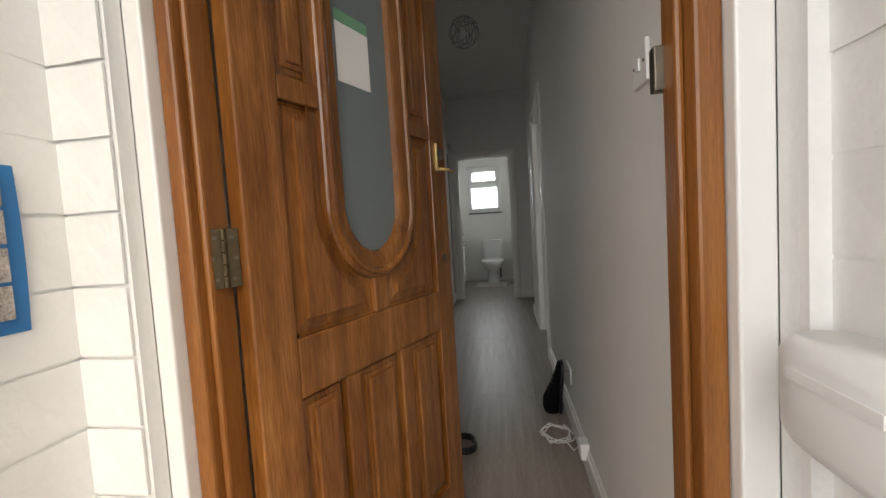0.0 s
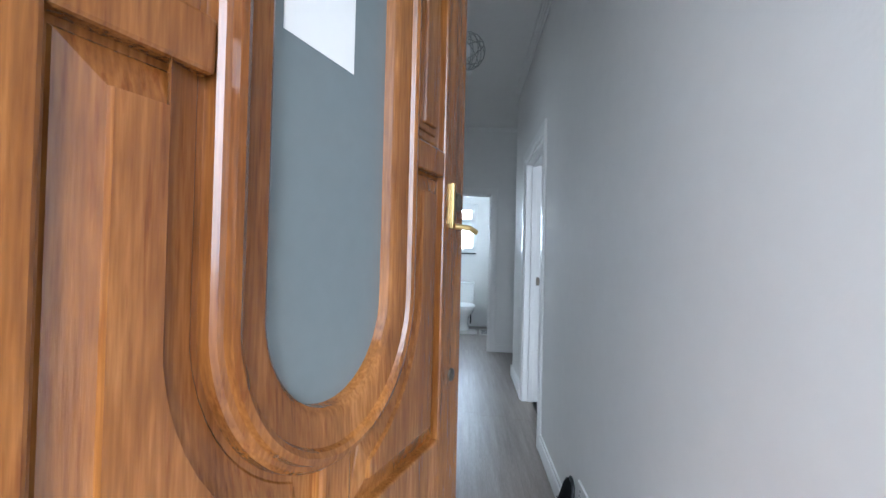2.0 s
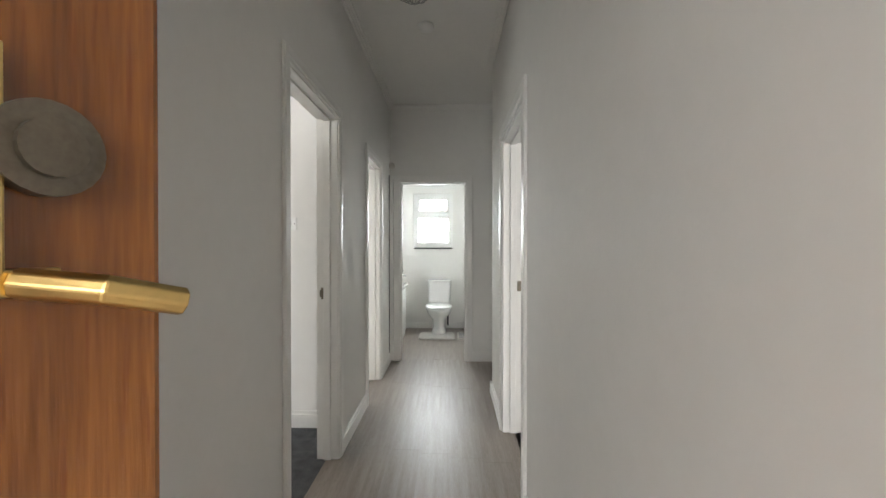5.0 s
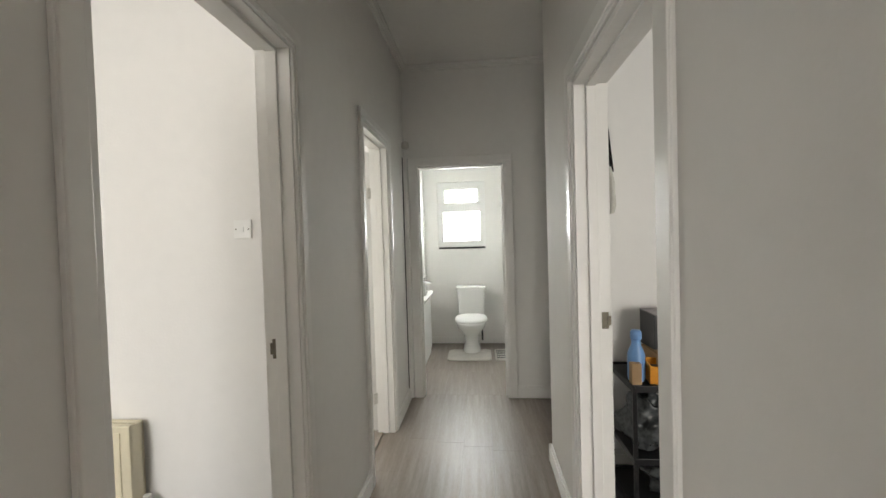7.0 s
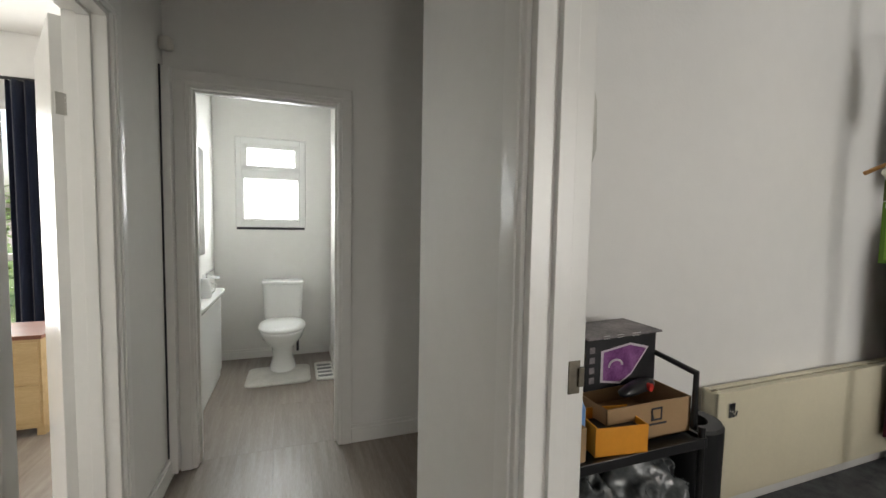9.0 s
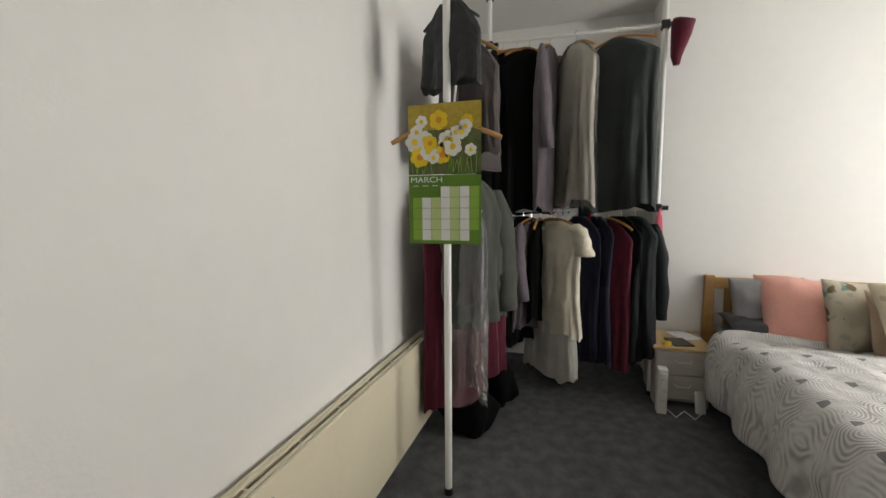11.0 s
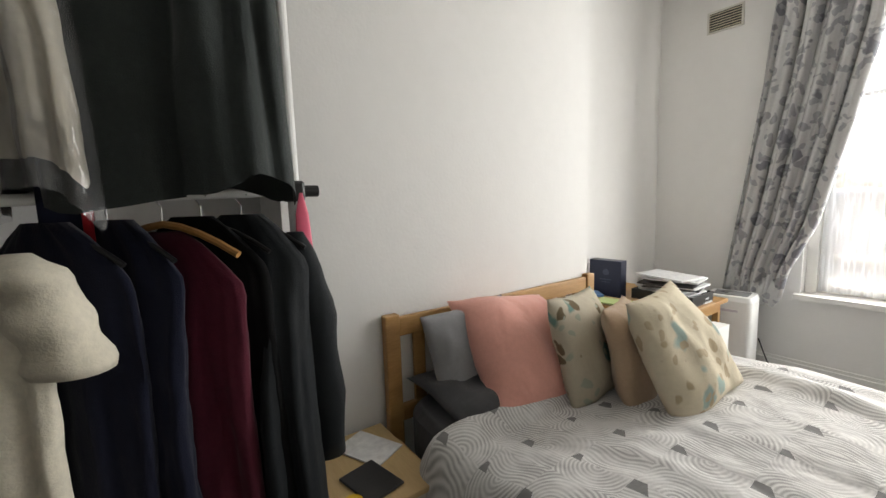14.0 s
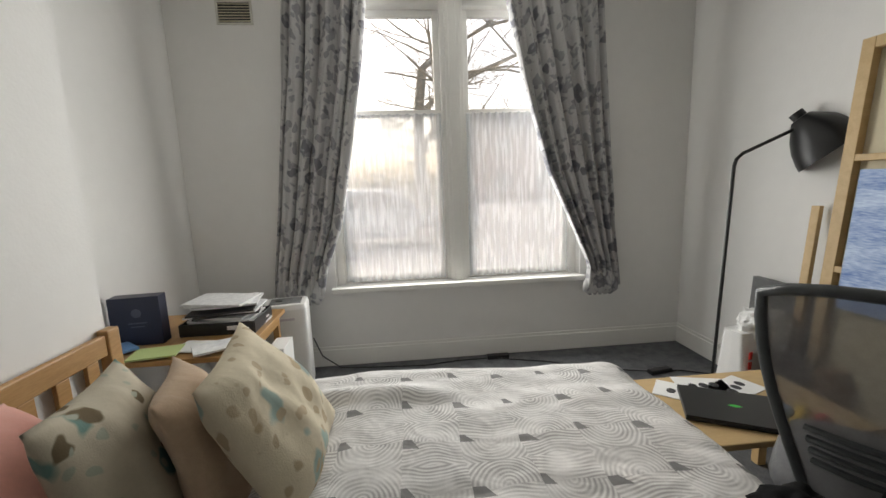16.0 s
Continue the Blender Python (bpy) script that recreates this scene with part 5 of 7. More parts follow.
cushion("cushion", "cream cushion with a brown leaf print", 0.46, 0.46, 0.18, leaning((4.495, 3.45, 0.505), (0.20, 0.04, 0.35), (-0.05, -0.41, 0.015), 0.46, 0.46), cushion_leafy, 7, twist=0.14)

# ---- nightstand ----
ns = thing("nightstand", "grey two-drawer nightstand with a pale wood top", "nightstand", (5.14, 4.265, 0.0))
bm = bmesh.new()
for sy in (-0.165, 0.15):
    box(bm, -0.19, 0.20, sy, sy + 0.015, 0.0, 0.385)
box(bm, -0.19, 0.20, -0.15, 0.15, 0.03, 0.045)
box(bm, 0.185, 0.20, -0.15, 0.15, 0.045, 0.385)
part("body", bm, grey_ply, ns, bevel=0.002)
bm = bmesh.new()
box(bm, -0.215, 0.215, -0.18, 0.18, 0.385, 0.405)
part("top", bm, tan_board, ns, bevel=0.003)
for z in (0.055, 0.222):
    bm = bmesh.new()
    box(bm, -0.208, -0.19, -0.162, 0.162, z, z + 0.158)
    dr = part("drawer", bm, grey_ply, ns, bevel=0.003)
    bm = bmesh.new()
    sweep(bm, [Vector((-0.206, -0.05, z + 0.10)), Vector((-0.226, -0.035, z + 0.09)), Vector((-0.228, 0.035, z + 0.09)), Vector((-0.206, 0.05, z + 0.10))], 0.005)
    part("handle", bm, old_white, dr)
mg = thing("magazine", "open pale magazine on the nightstand", "magazine", (5.22, 4.20, 0.407), turn=25)
bm = bmesh.new()
box(bm, -0.10, 0.10, -0.07, 0.07, 0.0, 0.006)
part("pages", bm, paper_print, mg, bevel=0.001)
tabl = thing("tablet", "dark grey tablet on the nightstand", "tablet", (5.05, 4.27, 0.407), turn=12)
bm = bmesh.new()
box(bm, -0.085, 0.085, -0.065, 0.065, 0.0, 0.009)
part("slab", bm, dark_card, tabl, bevel=0.003)
tape = thing("tape_roll", "small yellow roll of tape", "tape", (4.98, 4.36, 0.407))
bm = bmesh.new()
lathe(bm, [(0.018, 0.0), (0.03, 0.0), (0.03, 0.022), (0.018, 0.022)], 20)
part("roll", bm, yellow_plastic, tape)
tower = thing("socket_tower", "white extension tower with plugs beside the rack", "extension lead", (4.83, 4.41, 0.0))
bm = bmesh.new()
box(bm, -0.035, 0.035, -0.03, 0.03, 0.0, 0.30)
part("post", bm, white_plastic, tower, bevel=0.008)
random.seed(3)
for j in range(5):
    bm = bmesh.new()
    box(bm, -0.055 - 0.01 * random.random(), -0.035, -0.024 + 0.01 * random.random(), 0.02, 0.06 + 0.045 * j, 0.095 + 0.045 * j)
    part("plug", bm, white_plastic, tower, bevel=0.005)
adp = thing("power_adapter", "white flat power adapter standing on the carpet", "adapter", (4.86, 4.17, 0.0), turn=8)
bm = bmesh.new()
box(bm, -0.012, 0.012, -0.03, 0.03, 0.0, 0.14, pose(0, 0, 0.003, 0, 12, 0))
part("case", bm, white_plastic, adp, bevel=0.006)
wl = thing("white_lead", "thin white lead trailing on the carpet", "cable", (4.8, 4.3, 0.0))
bm = bmesh.new()
sweep(bm, [Vector((0.02 + 0.06 * math.sin(t * 2.1), 0.1 - 0.035 * t, 0.005)) for t in range(8)], 0.0035, 5)
part("lead", bm, white_plastic, wl)

# ---- clothes rack ----
rack = thing("clothes_rack", "white tension-pole clothes rack with two tiers of rails", "clothes rack", (0, 0, 0))
AX, AY, BXR, BYR = 3.70, 5.53, 5.085, 4.435
for x, y, z1 in ((AX, AY, HC), (BXR, BYR, HC), (5.085, 5.60, HC)):
    bm = bmesh.new()
    tube(bm, (x, y, 0.03), (x, y, z1 - 0.03), 0.0165, 16)
    po = part("post", bm, white_plastic, rack)
    bm = bmesh.new()
    tube(bm, (x, y, 0.0), (x, y, 0.03), 0.022, 16)
    part("rubber_foot", bm, black_plastic, po)
    bm = bmesh.new()
    tube(bm, (x, y, z1 - 0.03), (x, y, z1), 0.028, 16)
    part("ceiling_pad", bm, black_plastic, po)
    for z in ((2.255,) if x == AX else (1.33, 2.525)):
        bm = bmesh.new()
        box(bm, x - 0.026, x + 0.026, y - 0.026, y + 0.026, z - 0.028, z + 0.028)
        cl = part("clamp", bm, black_plastic, rack, bevel=0.008)
        bm = bmesh.new()
        tube(bm, (x - 0.005, y - 0.026, z), (x - 0.005, y - 0.065, z), 0.016, 12)
        part("clamp_knob", bm, black_plastic, cl)
for a, b in (((BXR, BYR, 1.33), (5.085, 5.60, 1.31)), ((BXR, BYR, 2.525), (5.085, 5.60, 2.545)), ((AX, AY, 2.255), (5.085, 5.60, 2.255)), ((4.0, 5.62, 1.45), (5.085, 5.64, 1.45))):
    bm = bmesh.new()
    tube(bm, a, b, 0.0125, 14)
    part("rail", bm, white_plastic, rack)
bm = bmesh.new()
tube(bm, (4.0, 5.62, 1.45), (4.0, 5.54, 2.245), 0.006, 8)
part("drop_rod", bm, white_plastic, rack)
pad = thing("fabric_bag", "burgundy fabric bag hung at the end of the top rail", "bag", (BXR - 0.02, BYR - 0.07, 2.46))
bm = bmesh.new()
loft(bm, [(0, 0, 0.02, 0.02, -0.20), (0.01, 0.0, 0.04, 0.035, -0.14), (0, -0.02, 0.06, 0.06, -0.02), (0, -0.03, 0.065, 0.07, 0.06), (0, 0, 0.02, 0.03, 0.09)], 16)
part("body", bm, cloth_burgundy, pad, smooth=True)
tag_ = thing("pink_tag", "pink plastic tag hanging from the rack clamp", "tag", (BXR - 0.025, BYR - 0.012, 1.325))
bm = bmesh.new()
loft(bm, [(0, 0, 0.003, 0.010, -0.19), (0, 0, 0.004, 0.024, -0.16), (0, 0, 0.004, 0.018, -0.06), (0, 0, 0.003, 0.005, 0.0)], 14)
part("strip", bm, material("pink_plastic", (0.75, 0.12, 0.20), 0.4), tag_, smooth=True)

hanger_wood = material("hanger_wood", (0.42, 0.20, 0.06), 0.35, scale=6, color2=(0.55, 0.29, 0.10), stretch=(4, 4, 1))


def garment(label, at, turn, length, mat, w=0.22, thick=0.05, sleeves=0.0, hook=0.09, flare=1.0, seed=0, category="garment", shoulder=0.13, wrap=None, wood=True, name="hanging_garment", sleeve_r=0.05):
    """A garment on a hanger. Local x is the width; at is the point on the rail."""
    k = thing(name, label, category, at, "clothes on the rack", turn=turn)
    top = -hook
    bm = bmesh.new()
    sweep(bm, [Vector((0, 0, top + 0.035)), Vector((0, 0, -0.02)), Vector((0.018, 0, 0.004)), Vector((0.0, 0, 0.017)), Vector((-0.018, 0, 0.004))], 0.0022, 6)
    part("hanger_hook", bm, chrome, k)
    bm = bmesh.new()
    pts = [Vector((w * 0.92 * s, 0, top + 0.03 - 0.075 * abs(s) ** 1.6)) for s in np.linspace(-1, 1, 9)]
    sweep(bm, pts, 0.009 if wood else 0.006, 8)
    part("hanger_bar", bm, hanger_wood if wood else black_plastic, k)

    def shell(grow, z_end, mm, nm, hem=0.0):
        """Cloth that falls from the shoulders in uneven folds which deepen towards the hem."""
        n, rows = 60, 34
        bm = bmesh.new()
        rings = []
        for j in range(rows + 1):
            v = j / rows
            z = top + (0.012 if wood else 0.045) - v * z_end
            ease = min(1, v * z_end / shoulder)
            ww = (0.05 + (w - 0.05) * ease ** 0.8) * (1 + (flare - 1) * v) * (1 - 0.05 * math.sin(v * 3.1))
            tt = thick * (0.45 + 0.55 * min(1, v * 4)) * (1 + 0.3 * v)
            deep = 0.25 + 0.75 * min(1, v * 1.6)
            ring = []
            for i in range(n):
                a = 2 * math.pi * i / n
                c, s = math.cos(a), math.sin(a)
                fold = 1 + deep * (0.75 * noise.noise((c * 2.6 + seed, s * 2.2, v * 0.9 + seed)) + 0.55 * noise.noise((c * 6.5 + seed, s * 3.0, v * 1.5 + 3.0)))
                crease = 0.012 * (0.3 - abs(noise.noise((c * 3 + seed, s * 2 + v * 2.0, v * 7.0)))) + 0.004 * noise.noise((c * 9 + seed, s * 9, v * 18))
                lean = 0.025 * noise.noise((seed, v * 1.3, 5.0))
                x = math.copysign(abs(c) ** 0.75, c) * (ww + grow) * (0.94 + 0.06 * fold) + lean
                ring.append(bm.verts.new((x, s * (tt + grow) * max(fold, 0.25) + crease * (1 if s > 0 else -1) + lean, z - hem * v * (0.02 * math.sin(3 * a + seed) + 0.03 * noise.noise((c * 2, s * 2, seed))))))
            rings.append(ring)
        for p, q in zip(rings, rings[1:]):
            for i in range(n):
                bm.faces.new((p[i], p[(i + 1) % n], q[(i + 1) % n], q[i]))
        bm.faces.new(rings[0])
        return part(nm, bm, mm, k, smooth=True)

    shell(0.0, length, mat, "body", 1.0)
    if sleeves:
        for s in (-1, 1):
            bm = bmesh.new()
            secs = []
            short = sleeves < 0.3
            for j in range(15):
                v = j / 14
                swell = 1 + 0.13 * noise.noise((v * 7.0, seed, s)) + 0.08 * math.sin(17 * v + seed)
                out = (0.07 * v if short else 0.035 * math.sin(v * 2.4))
                secs.append((s * (w - 0.8 * sleeve_r + out), -0.02 - (0.01 if short else 0.06) * v + 0.015 * noise.noise((v * 3, seed, 1.0)), (sleeve_r - 0.10 * sleeve_r * v) * swell * min(1, 0.35 + 4 * v), 0.75 * sleeve_r * swell * min(1, 0.35 + 4 * v), top - 0.005 - sleeves * v))
            loft(bm, list(reversed(secs)), 20)
            for vtx in bm.verts:
                vtx.co.y += 0.008 * noise.noise(vtx.co * 16 + Vector((seed, 0, 0)))
            part("sleeve", bm, mat, k, smooth=True)
    if wrap:
        shell(0.02, length + wrap, film_wrap, "plastic_cover", 1.5)
    return k


ZL, ZU = 1.318, 2.53
E_LOW = [(5.54, cloth_charcoal, 0.92, 0.60, "charcoal wool jacket on a hanger", -46, 0.22), (5.44, cloth_grey, 0.86, 0.55, "mid-grey tailored jacket on a hanger", -50, 0.20), (5.34, cloth_black, 0.95, 0.0, "long black top on a hanger", -40, 0.18),
         (5.28, cloth_plum, 0.80, 0.55, "plum-grey cardigan on a wooden hanger", -34, 0.19), (5.22, cloth_black, 0.72, 0.0, "black top on a wooden hanger", -10, 0.18),
         (4.94, cloth_navy, 1.02, 0.0, "long navy dress on a hanger", 46, 0.19), (4.84, cloth_navy, 1.05, 0.0, "dark navy skirt on a hanger", 40, 0.19),
         (4.74, cloth_burgundy, 1.04, 0.0, "burgundy dress on a wooden hanger", 48, 0.20), (4.66, cloth_black, 1.0, 0.0, "black coat on a hanger", 46, 0.19)]
for i, (y, m_, ln, sl, lab, tn, w_) in enumerate(E_LOW):
    garment(lab, (5.085, y, ZL), tn, ln, m_, w_, 0.045, sl, seed=i * 1.7, wood=i in (3, 4, 7))
garment("black padded jacket at the end of the lower rail", (5.085, 4.57, ZL), 52, 0.98, cloth_coat, 0.175, 0.075, 0.66, seed=21, wood=False, sleeve_r=0.058)
tee = garment("cream short-sleeved t-shirt on a wooden hanger", (5.02, 5.09, ZL), 52, 0.82, cloth_cream, 0.205, 0.045, 0.22, seed=30, category="t-shirt", name="hanging_t_shirt", shoulder=0.05, sleeve_r=0.075)
garment("white lace skirt hanging behind the t-shirt", (5.07, 5.135, ZL), 50, 1.14, cloth_lace, 0.19, 0.05, 0.0, seed=33, flare=1.35, category="skirt", name="hanging_skirt")
tie = thing("striped_scarf", "navy and red striped scarf looped over the rail", "scarf", (5.085, 4.92, 1.335))
bm = bmesh.new()
for sx in (-0.016, 0.012):
    box(bm, sx, sx + 0.004, -0.04, 0.028, -0.20, 0.012)
box(bm, -0.016, 0.016, -0.04, 0.028, 0.010, 0.015)
part("navy_band", bm, cloth_navy, tie, bevel=0.002)
bm = bmesh.new()
for sx in (-0.0175, 0.0135):
    box(bm, sx, sx + 0.004, -0.058, -0.04, -0.20, 0.014)
part("red_band", bm, fabric("cloth_red", (0.45, 0.02, 0.03)), tie, bevel=0.001)
E_UP = [(5.50, cloth_black, 1.12, 0.0, "long black dress on the upper rail", -52, 0.23), (5.40, cloth_black, 1.10, 0.65, "black coat on the upper rail", -56, 0.23), (5.31, cloth_black, 1.16, 0.0, "black gown on the upper rail", -50, 0.22),
        (5.17, cloth_plum, 1.14, 0.70, "plum-grey coat on the upper rail", -22, 0.19)]
for i, (y, m_, ln, sl, lab, tn, w_) in enumerate(E_UP):
    garment(lab, (5.085, y, ZU + 0.01), tn, ln, m_, w_, 0.045, sl, seed=50 + i * 2.1)
garment("cream dress under clear plastic on the upper rail", (5.05, 4.99, ZU), 40, 1.08, cloth_cream, 0.19, 0.05, 0.0, seed=61, wrap=0.06, category="dress", name="hanging_dress")
garment("dark grey-green winter coat on the upper rail", (5.05, 4.73, ZU), 58, 1.13, cloth_dark_green, 0.285, 0.10, 0.0, seed=66, category="coat", name="hanging_coat")
# along the radiator wall
trs = thing("hanging_trousers", "brown-grey trousers folded over a wooden hanger", "trousers", (4.215, 5.535, 2.255), "clothes on the rack", turn=-22)
bm = bmesh.new()
loft(bm, [(0.0 + 0.006 * math.sin(j), 0.004 * math.sin(2 * j), 0.255 + 0.006 * j / 3, 0.028 + 0.012 * j / 8, -0.10 - 0.60 * j / 8) for j in range(9)][::-1], 40, 5)
part("cloth", bm, cloth_brown, trs, smooth=True)
bm = bmesh.new()
tube(bm, (-0.24, 0, -0.095), (0.24, 0, -0.095), 0.012, 10)
sweep(bm, [Vector((-0.23, 0, -0.095)), Vector((0, 0, -0.02)), Vector((0.23, 0, -0.095))], 0.009, 8)
part("hanger_bar", bm, hanger_wood, trs)
bm = bmesh.new()
sweep(bm, [Vector((0, 0, -0.02)), Vector((0.018, 0, 0.004)), Vector((0.0, 0, 0.017)), Vector((-0.018, 0, 0.004))], 0.0022, 6)
part("hanger_hook", bm, chrome, trs)
garment("grey waistcoat on a black hanger", (3.74, 5.525, 2.255), 74, 0.35, cloth_charcoal, 0.15, 0.03, 0.0, seed=73, wood=False)
garment("brown-grey jacket on a wooden hanger", (4.10, 5.53, 2.255), 80, 0.56, cloth_brown, 0.17, 0.045, 0.0, seed=75)
garment("grey-green waxed jacket on the short rail", (4.24, 5.53, 1.49), -32, 0.80, cloth_grey_green, 0.235, 0.08, 0.70, hook=0.045, seed=77, category="jacket", name="hanging_jacket", sleeve_r=0.085, wood=False)
garment("dark grey-green jacket behind the waxed jacket", (4.62, 5.56, 1.46), -34, 0.85, cloth_grey_green, 0.21, 0.06, 0.6, hook=0.05, sleeve_r=0.065, wood=False, seed=79, category="jacket", name="hanging_jacket")
garment("burgundy coat behind the plastic-wrapped clothes", (4.12, 5.62, 1.46), -38, 1.14, cloth_burgundy, 0.20, 0.04, 0.0, seed=81)
garment("burgundy coat on the short rail", (4.46, 5.52, 1.46), -36, 1.12, cloth_burgundy, 0.21, 0.04, 0.0, seed=83)
garment("grey dress inside a clear plastic cover", (4.02, 5.53, 1.45), 60, 0.52, cloth_grey, 0.12, 0.03, 0.0, seed=85, wrap=0.52, category="dress", name="hanging_dress")
for x, y, h, sd in ((4.34, 5.58, 0.26, 1), (4.72, 5.50, 0.30, 2)):
    sack = thing("laundry_sack", "black fabric sack slumped under the clothes", "sack", (x, y, 0.0), "sacks under the rack")
    bm = bmesh.new()
    secs = [(0.012 * noise.noise((j, sd, 0)), 0.012 * noise.noise((j, sd, 5)), r_, r_ * 0.85, z_ * h) for j, (r_, z_) in enumerate(((0.15, 0), (0.18, 0.15), (0.185, 0.45), (0.16, 0.75), (0.10, 0.92), (0.04, 1.0)))]
    loft(bm, secs, 28)
    for v in bm.verts:
        v.co += Vector((v.co.x, v.co.y, 0.25 * v.co.z)) * (0.55 * noise.noise(v.co * 9 + Vector((sd * 4, 0, 0))))
    part("body", bm, cloth_black, sack, smooth=True)

hb_ = thing("hanging_tote", "white cloth tote with a black strap on a wall hook", "bag", (1.556, 5.36, 1.85), turn=90)
bm = bmesh.new()
tube(bm, (0, 0, 0), (0, -0.03, 0.004), 0.007, 8)
part("hook", bm, chrome, hb_)
bm = bmesh.new()
sweep(bm, [Vector((-0.06, -0.03, -0.2)), Vector((0, -0.028, 0.008)), Vector((0.06, -0.03, -0.2))], 0.009, 6)
part("strap", bm, cloth_black, hb_)
bm = bmesh.new()
loft(bm, [(0, -0.022, 0.085, 0.014, -0.38), (0, -0.026, 0.09, 0.02, -0.35), (0, -0.024, 0.09, 0.017, -0.25), (0, -0.02, 0.075, 0.008, -0.18)], 24, 3)
part("bag_body", bm, cloth_lace, hb_, smooth=True)

# ---- calendar ----
CALX, CY0, CY1, CZ0, CZ1 = 3.678, 5.375, 5.70, 1.18, 1.78
cal = thing("wall_calendar", "green March calendar with a daffodil photograph hung on the rack post", "calendar", (CALX, CY1, CZ0))
CW = CY1 - CY0


def flat(bm, a0, a1, z0, z1, out):
    """A slip on the calendar: a runs from its left edge, as one reads it."""
    box(bm, -out - 0.0006, -out, -a1, -a0, z0, z1)


for nm, mm, a0, a1, z0, z1, out in (("lower_sheet", leaf_green, 0, CW, 0.0, 0.298, 0.001), ("upper_sheet", meadow, 0, CW, 0.302, 0.60, 0.001), ("photo_sky", gold_sky, 0, CW, 0.49, 0.60, 0.0022)):
    bm = bmesh.new()
    flat(bm, a0, a1, z0, z1, out)
    part(nm, bm, mm, cal)
cell_w, cell_h = CW * 0.132, 0.047
for row in range(5):
    for col in range(7):
        if row == 0 and col < 3 or row == 4 and col == 6:
            continue
        bm = bmesh.new()
        a = CW * 0.055 + col * cell_w
        z = 0.015 + (4 - row) * cell_h
        flat(bm, a + 0.0008, a + cell_w - 0.0008, z + 0.0008, z + cell_h - 0.0008, 0.0022)
        part("day_cell", bm, mid_green if col in (0, 6) else (light_green if col in (2, 4) else paper), cal)
text_part("month_name", "MARCH", 0.034, Matrix.Translation((-0.0024, -0.008, 0.268)) @ pose(0, 0, 0, 90, 0, -90) @ Matrix.Diagonal((1.25, 1, 1, 1)), paper, cal)
for col in range(3):
    bm = bmesh.new()
    flat(bm, 0.02 + 0.045 * col, 0.045 + 0.045 * col, 0.252, 0.2545, 0.0022)
    part("caption_bar", bm, paper, cal)
random.seed(11)
for j in range(19):
    a, z = 0.03 + (CW - 0.06) * ((j * 0.618) % 1.0), random.uniform(0.37, 0.53)
    white = random.random() < 0.75
    r_ = random.uniform(0.024, 0.042)
    bm = bmesh.new()
    for p in range(6):
        ang = 2 * math.pi * p / 6 + j
        c = Vector((-0.0032 - 0.00012 * p - 0.0006 * (j % 4), -a, z)) + Vector((0, math.cos(ang), math.sin(ang))) * r_ * 0.62
        bmesh.ops.create_circle(bm, cap_ends=True, segments=8, radius=r_ * 0.5, matrix=Matrix.Translation(c) @ pose(0, 0, 0, 0, 90, 0))
    fl = part("printed_flower", bm, petal_white if white else petal_yellow, cal)
    bm = bmesh.new()
    bmesh.ops.create_circle(bm, cap_ends=True, segments=10, radius=r_ * 0.36, matrix=Matrix.Translation((-0.0041 - 0.0006 * (j % 4), -a, z)) @ pose(0, 0, 0, 0, 90, 0))
    part("flower_centre", bm, petal_yellow if white else orange_card, fl)
for j in range(26):
    a = random.uniform(0.01, CW - 0.01)
    bm = bmesh.new()
    box(bm, -0.0028, -0.0024, -0.0014, 0.0014, 0.0, random.uniform(0.05, 0.13), pose(0, -a, 0.305, random.uniform(-14, 14), 0, 0))
    part("printed_stem", bm, mid_green, cal)

ch = thing("coat_hanger", "bare wooden coat hanger behind the calendar", "hanger", (CALX + 0.008, (CY0 + CY1) / 2, CZ0 + 0.52))
bm = bmesh.new()
loft(bm, [(0, 0, 0.005, 0.03, -0.02), (0, 0, 0.006, 0.03, 0.0), (0, 0, 0.005, 0.012, 0.016)], 12)
for side_ in (-1, 1):
    pts = [Vector((0, side_ * 0.245 * u, -0.075 * u ** 1.6)) for u in np.linspace(0, 1, 7)]
    for p, q in zip(pts, pts[1:]):
        tube(bm, p, q, 0.0105, 10)
part("shoulder_bar", bm, hanger_wood, ch)
bm = bmesh.new()
sweep(bm, [Vector((0, 0, 0.012)), Vector((0, 0, 0.05)), Vector((0, 0.02, 0.07)), Vector((0, 0.0, 0.085)), Vector((0, -0.015, 0.072))], 0.0022, 6)
part("hook", bm, chrome, ch)

# ---- storage cart and what is on it ----
cart = thing("storage_cart", "black metal shelf cart with a bar handle", "cart", (0, 0, 0))
KX0, KX1, KY0, KY1 = 1.72, 2.21, 5.46, 5.82
for x in (KX0, KX1):
    for y in (KY0, KY1):
        bm = bmesh.new()
        tube(bm, (x, y, 0.03), (x, y, 0.66 if x == KX0 else 0.70), 0.011, 10)
        part("upright", bm, black_plastic, cart)
        bm = bmesh.new()
        tube(bm, (x, y - 0.012, 0.016), (x, y + 0.012, 0.016), 0.016, 12)
        part("castor", bm, black_plastic, cart)
for z in (0.06, 0.30, 0.645):
    bm = bmesh.new()
    box(bm, KX0 - 0.01, KX1 + 0.01, KY0 - 0.01, KY1 + 0.01, z, z + 0.012)
    for b in ((KX0 - 0.012, KX0, KY0 - 0.012, KY1 + 0.012), (KX1, KX1 + 0.012, KY0 - 0.012, KY1 + 0.012), (KX0, KX1, KY0 - 0.012, KY0), (KX0, KX1, KY1, KY1 + 0.012)):
        box(bm, *b, z - 0.01, z + 0.022)
    part("shelf", bm, black_plastic, cart, bevel=0.002)
bm = bmesh.new()
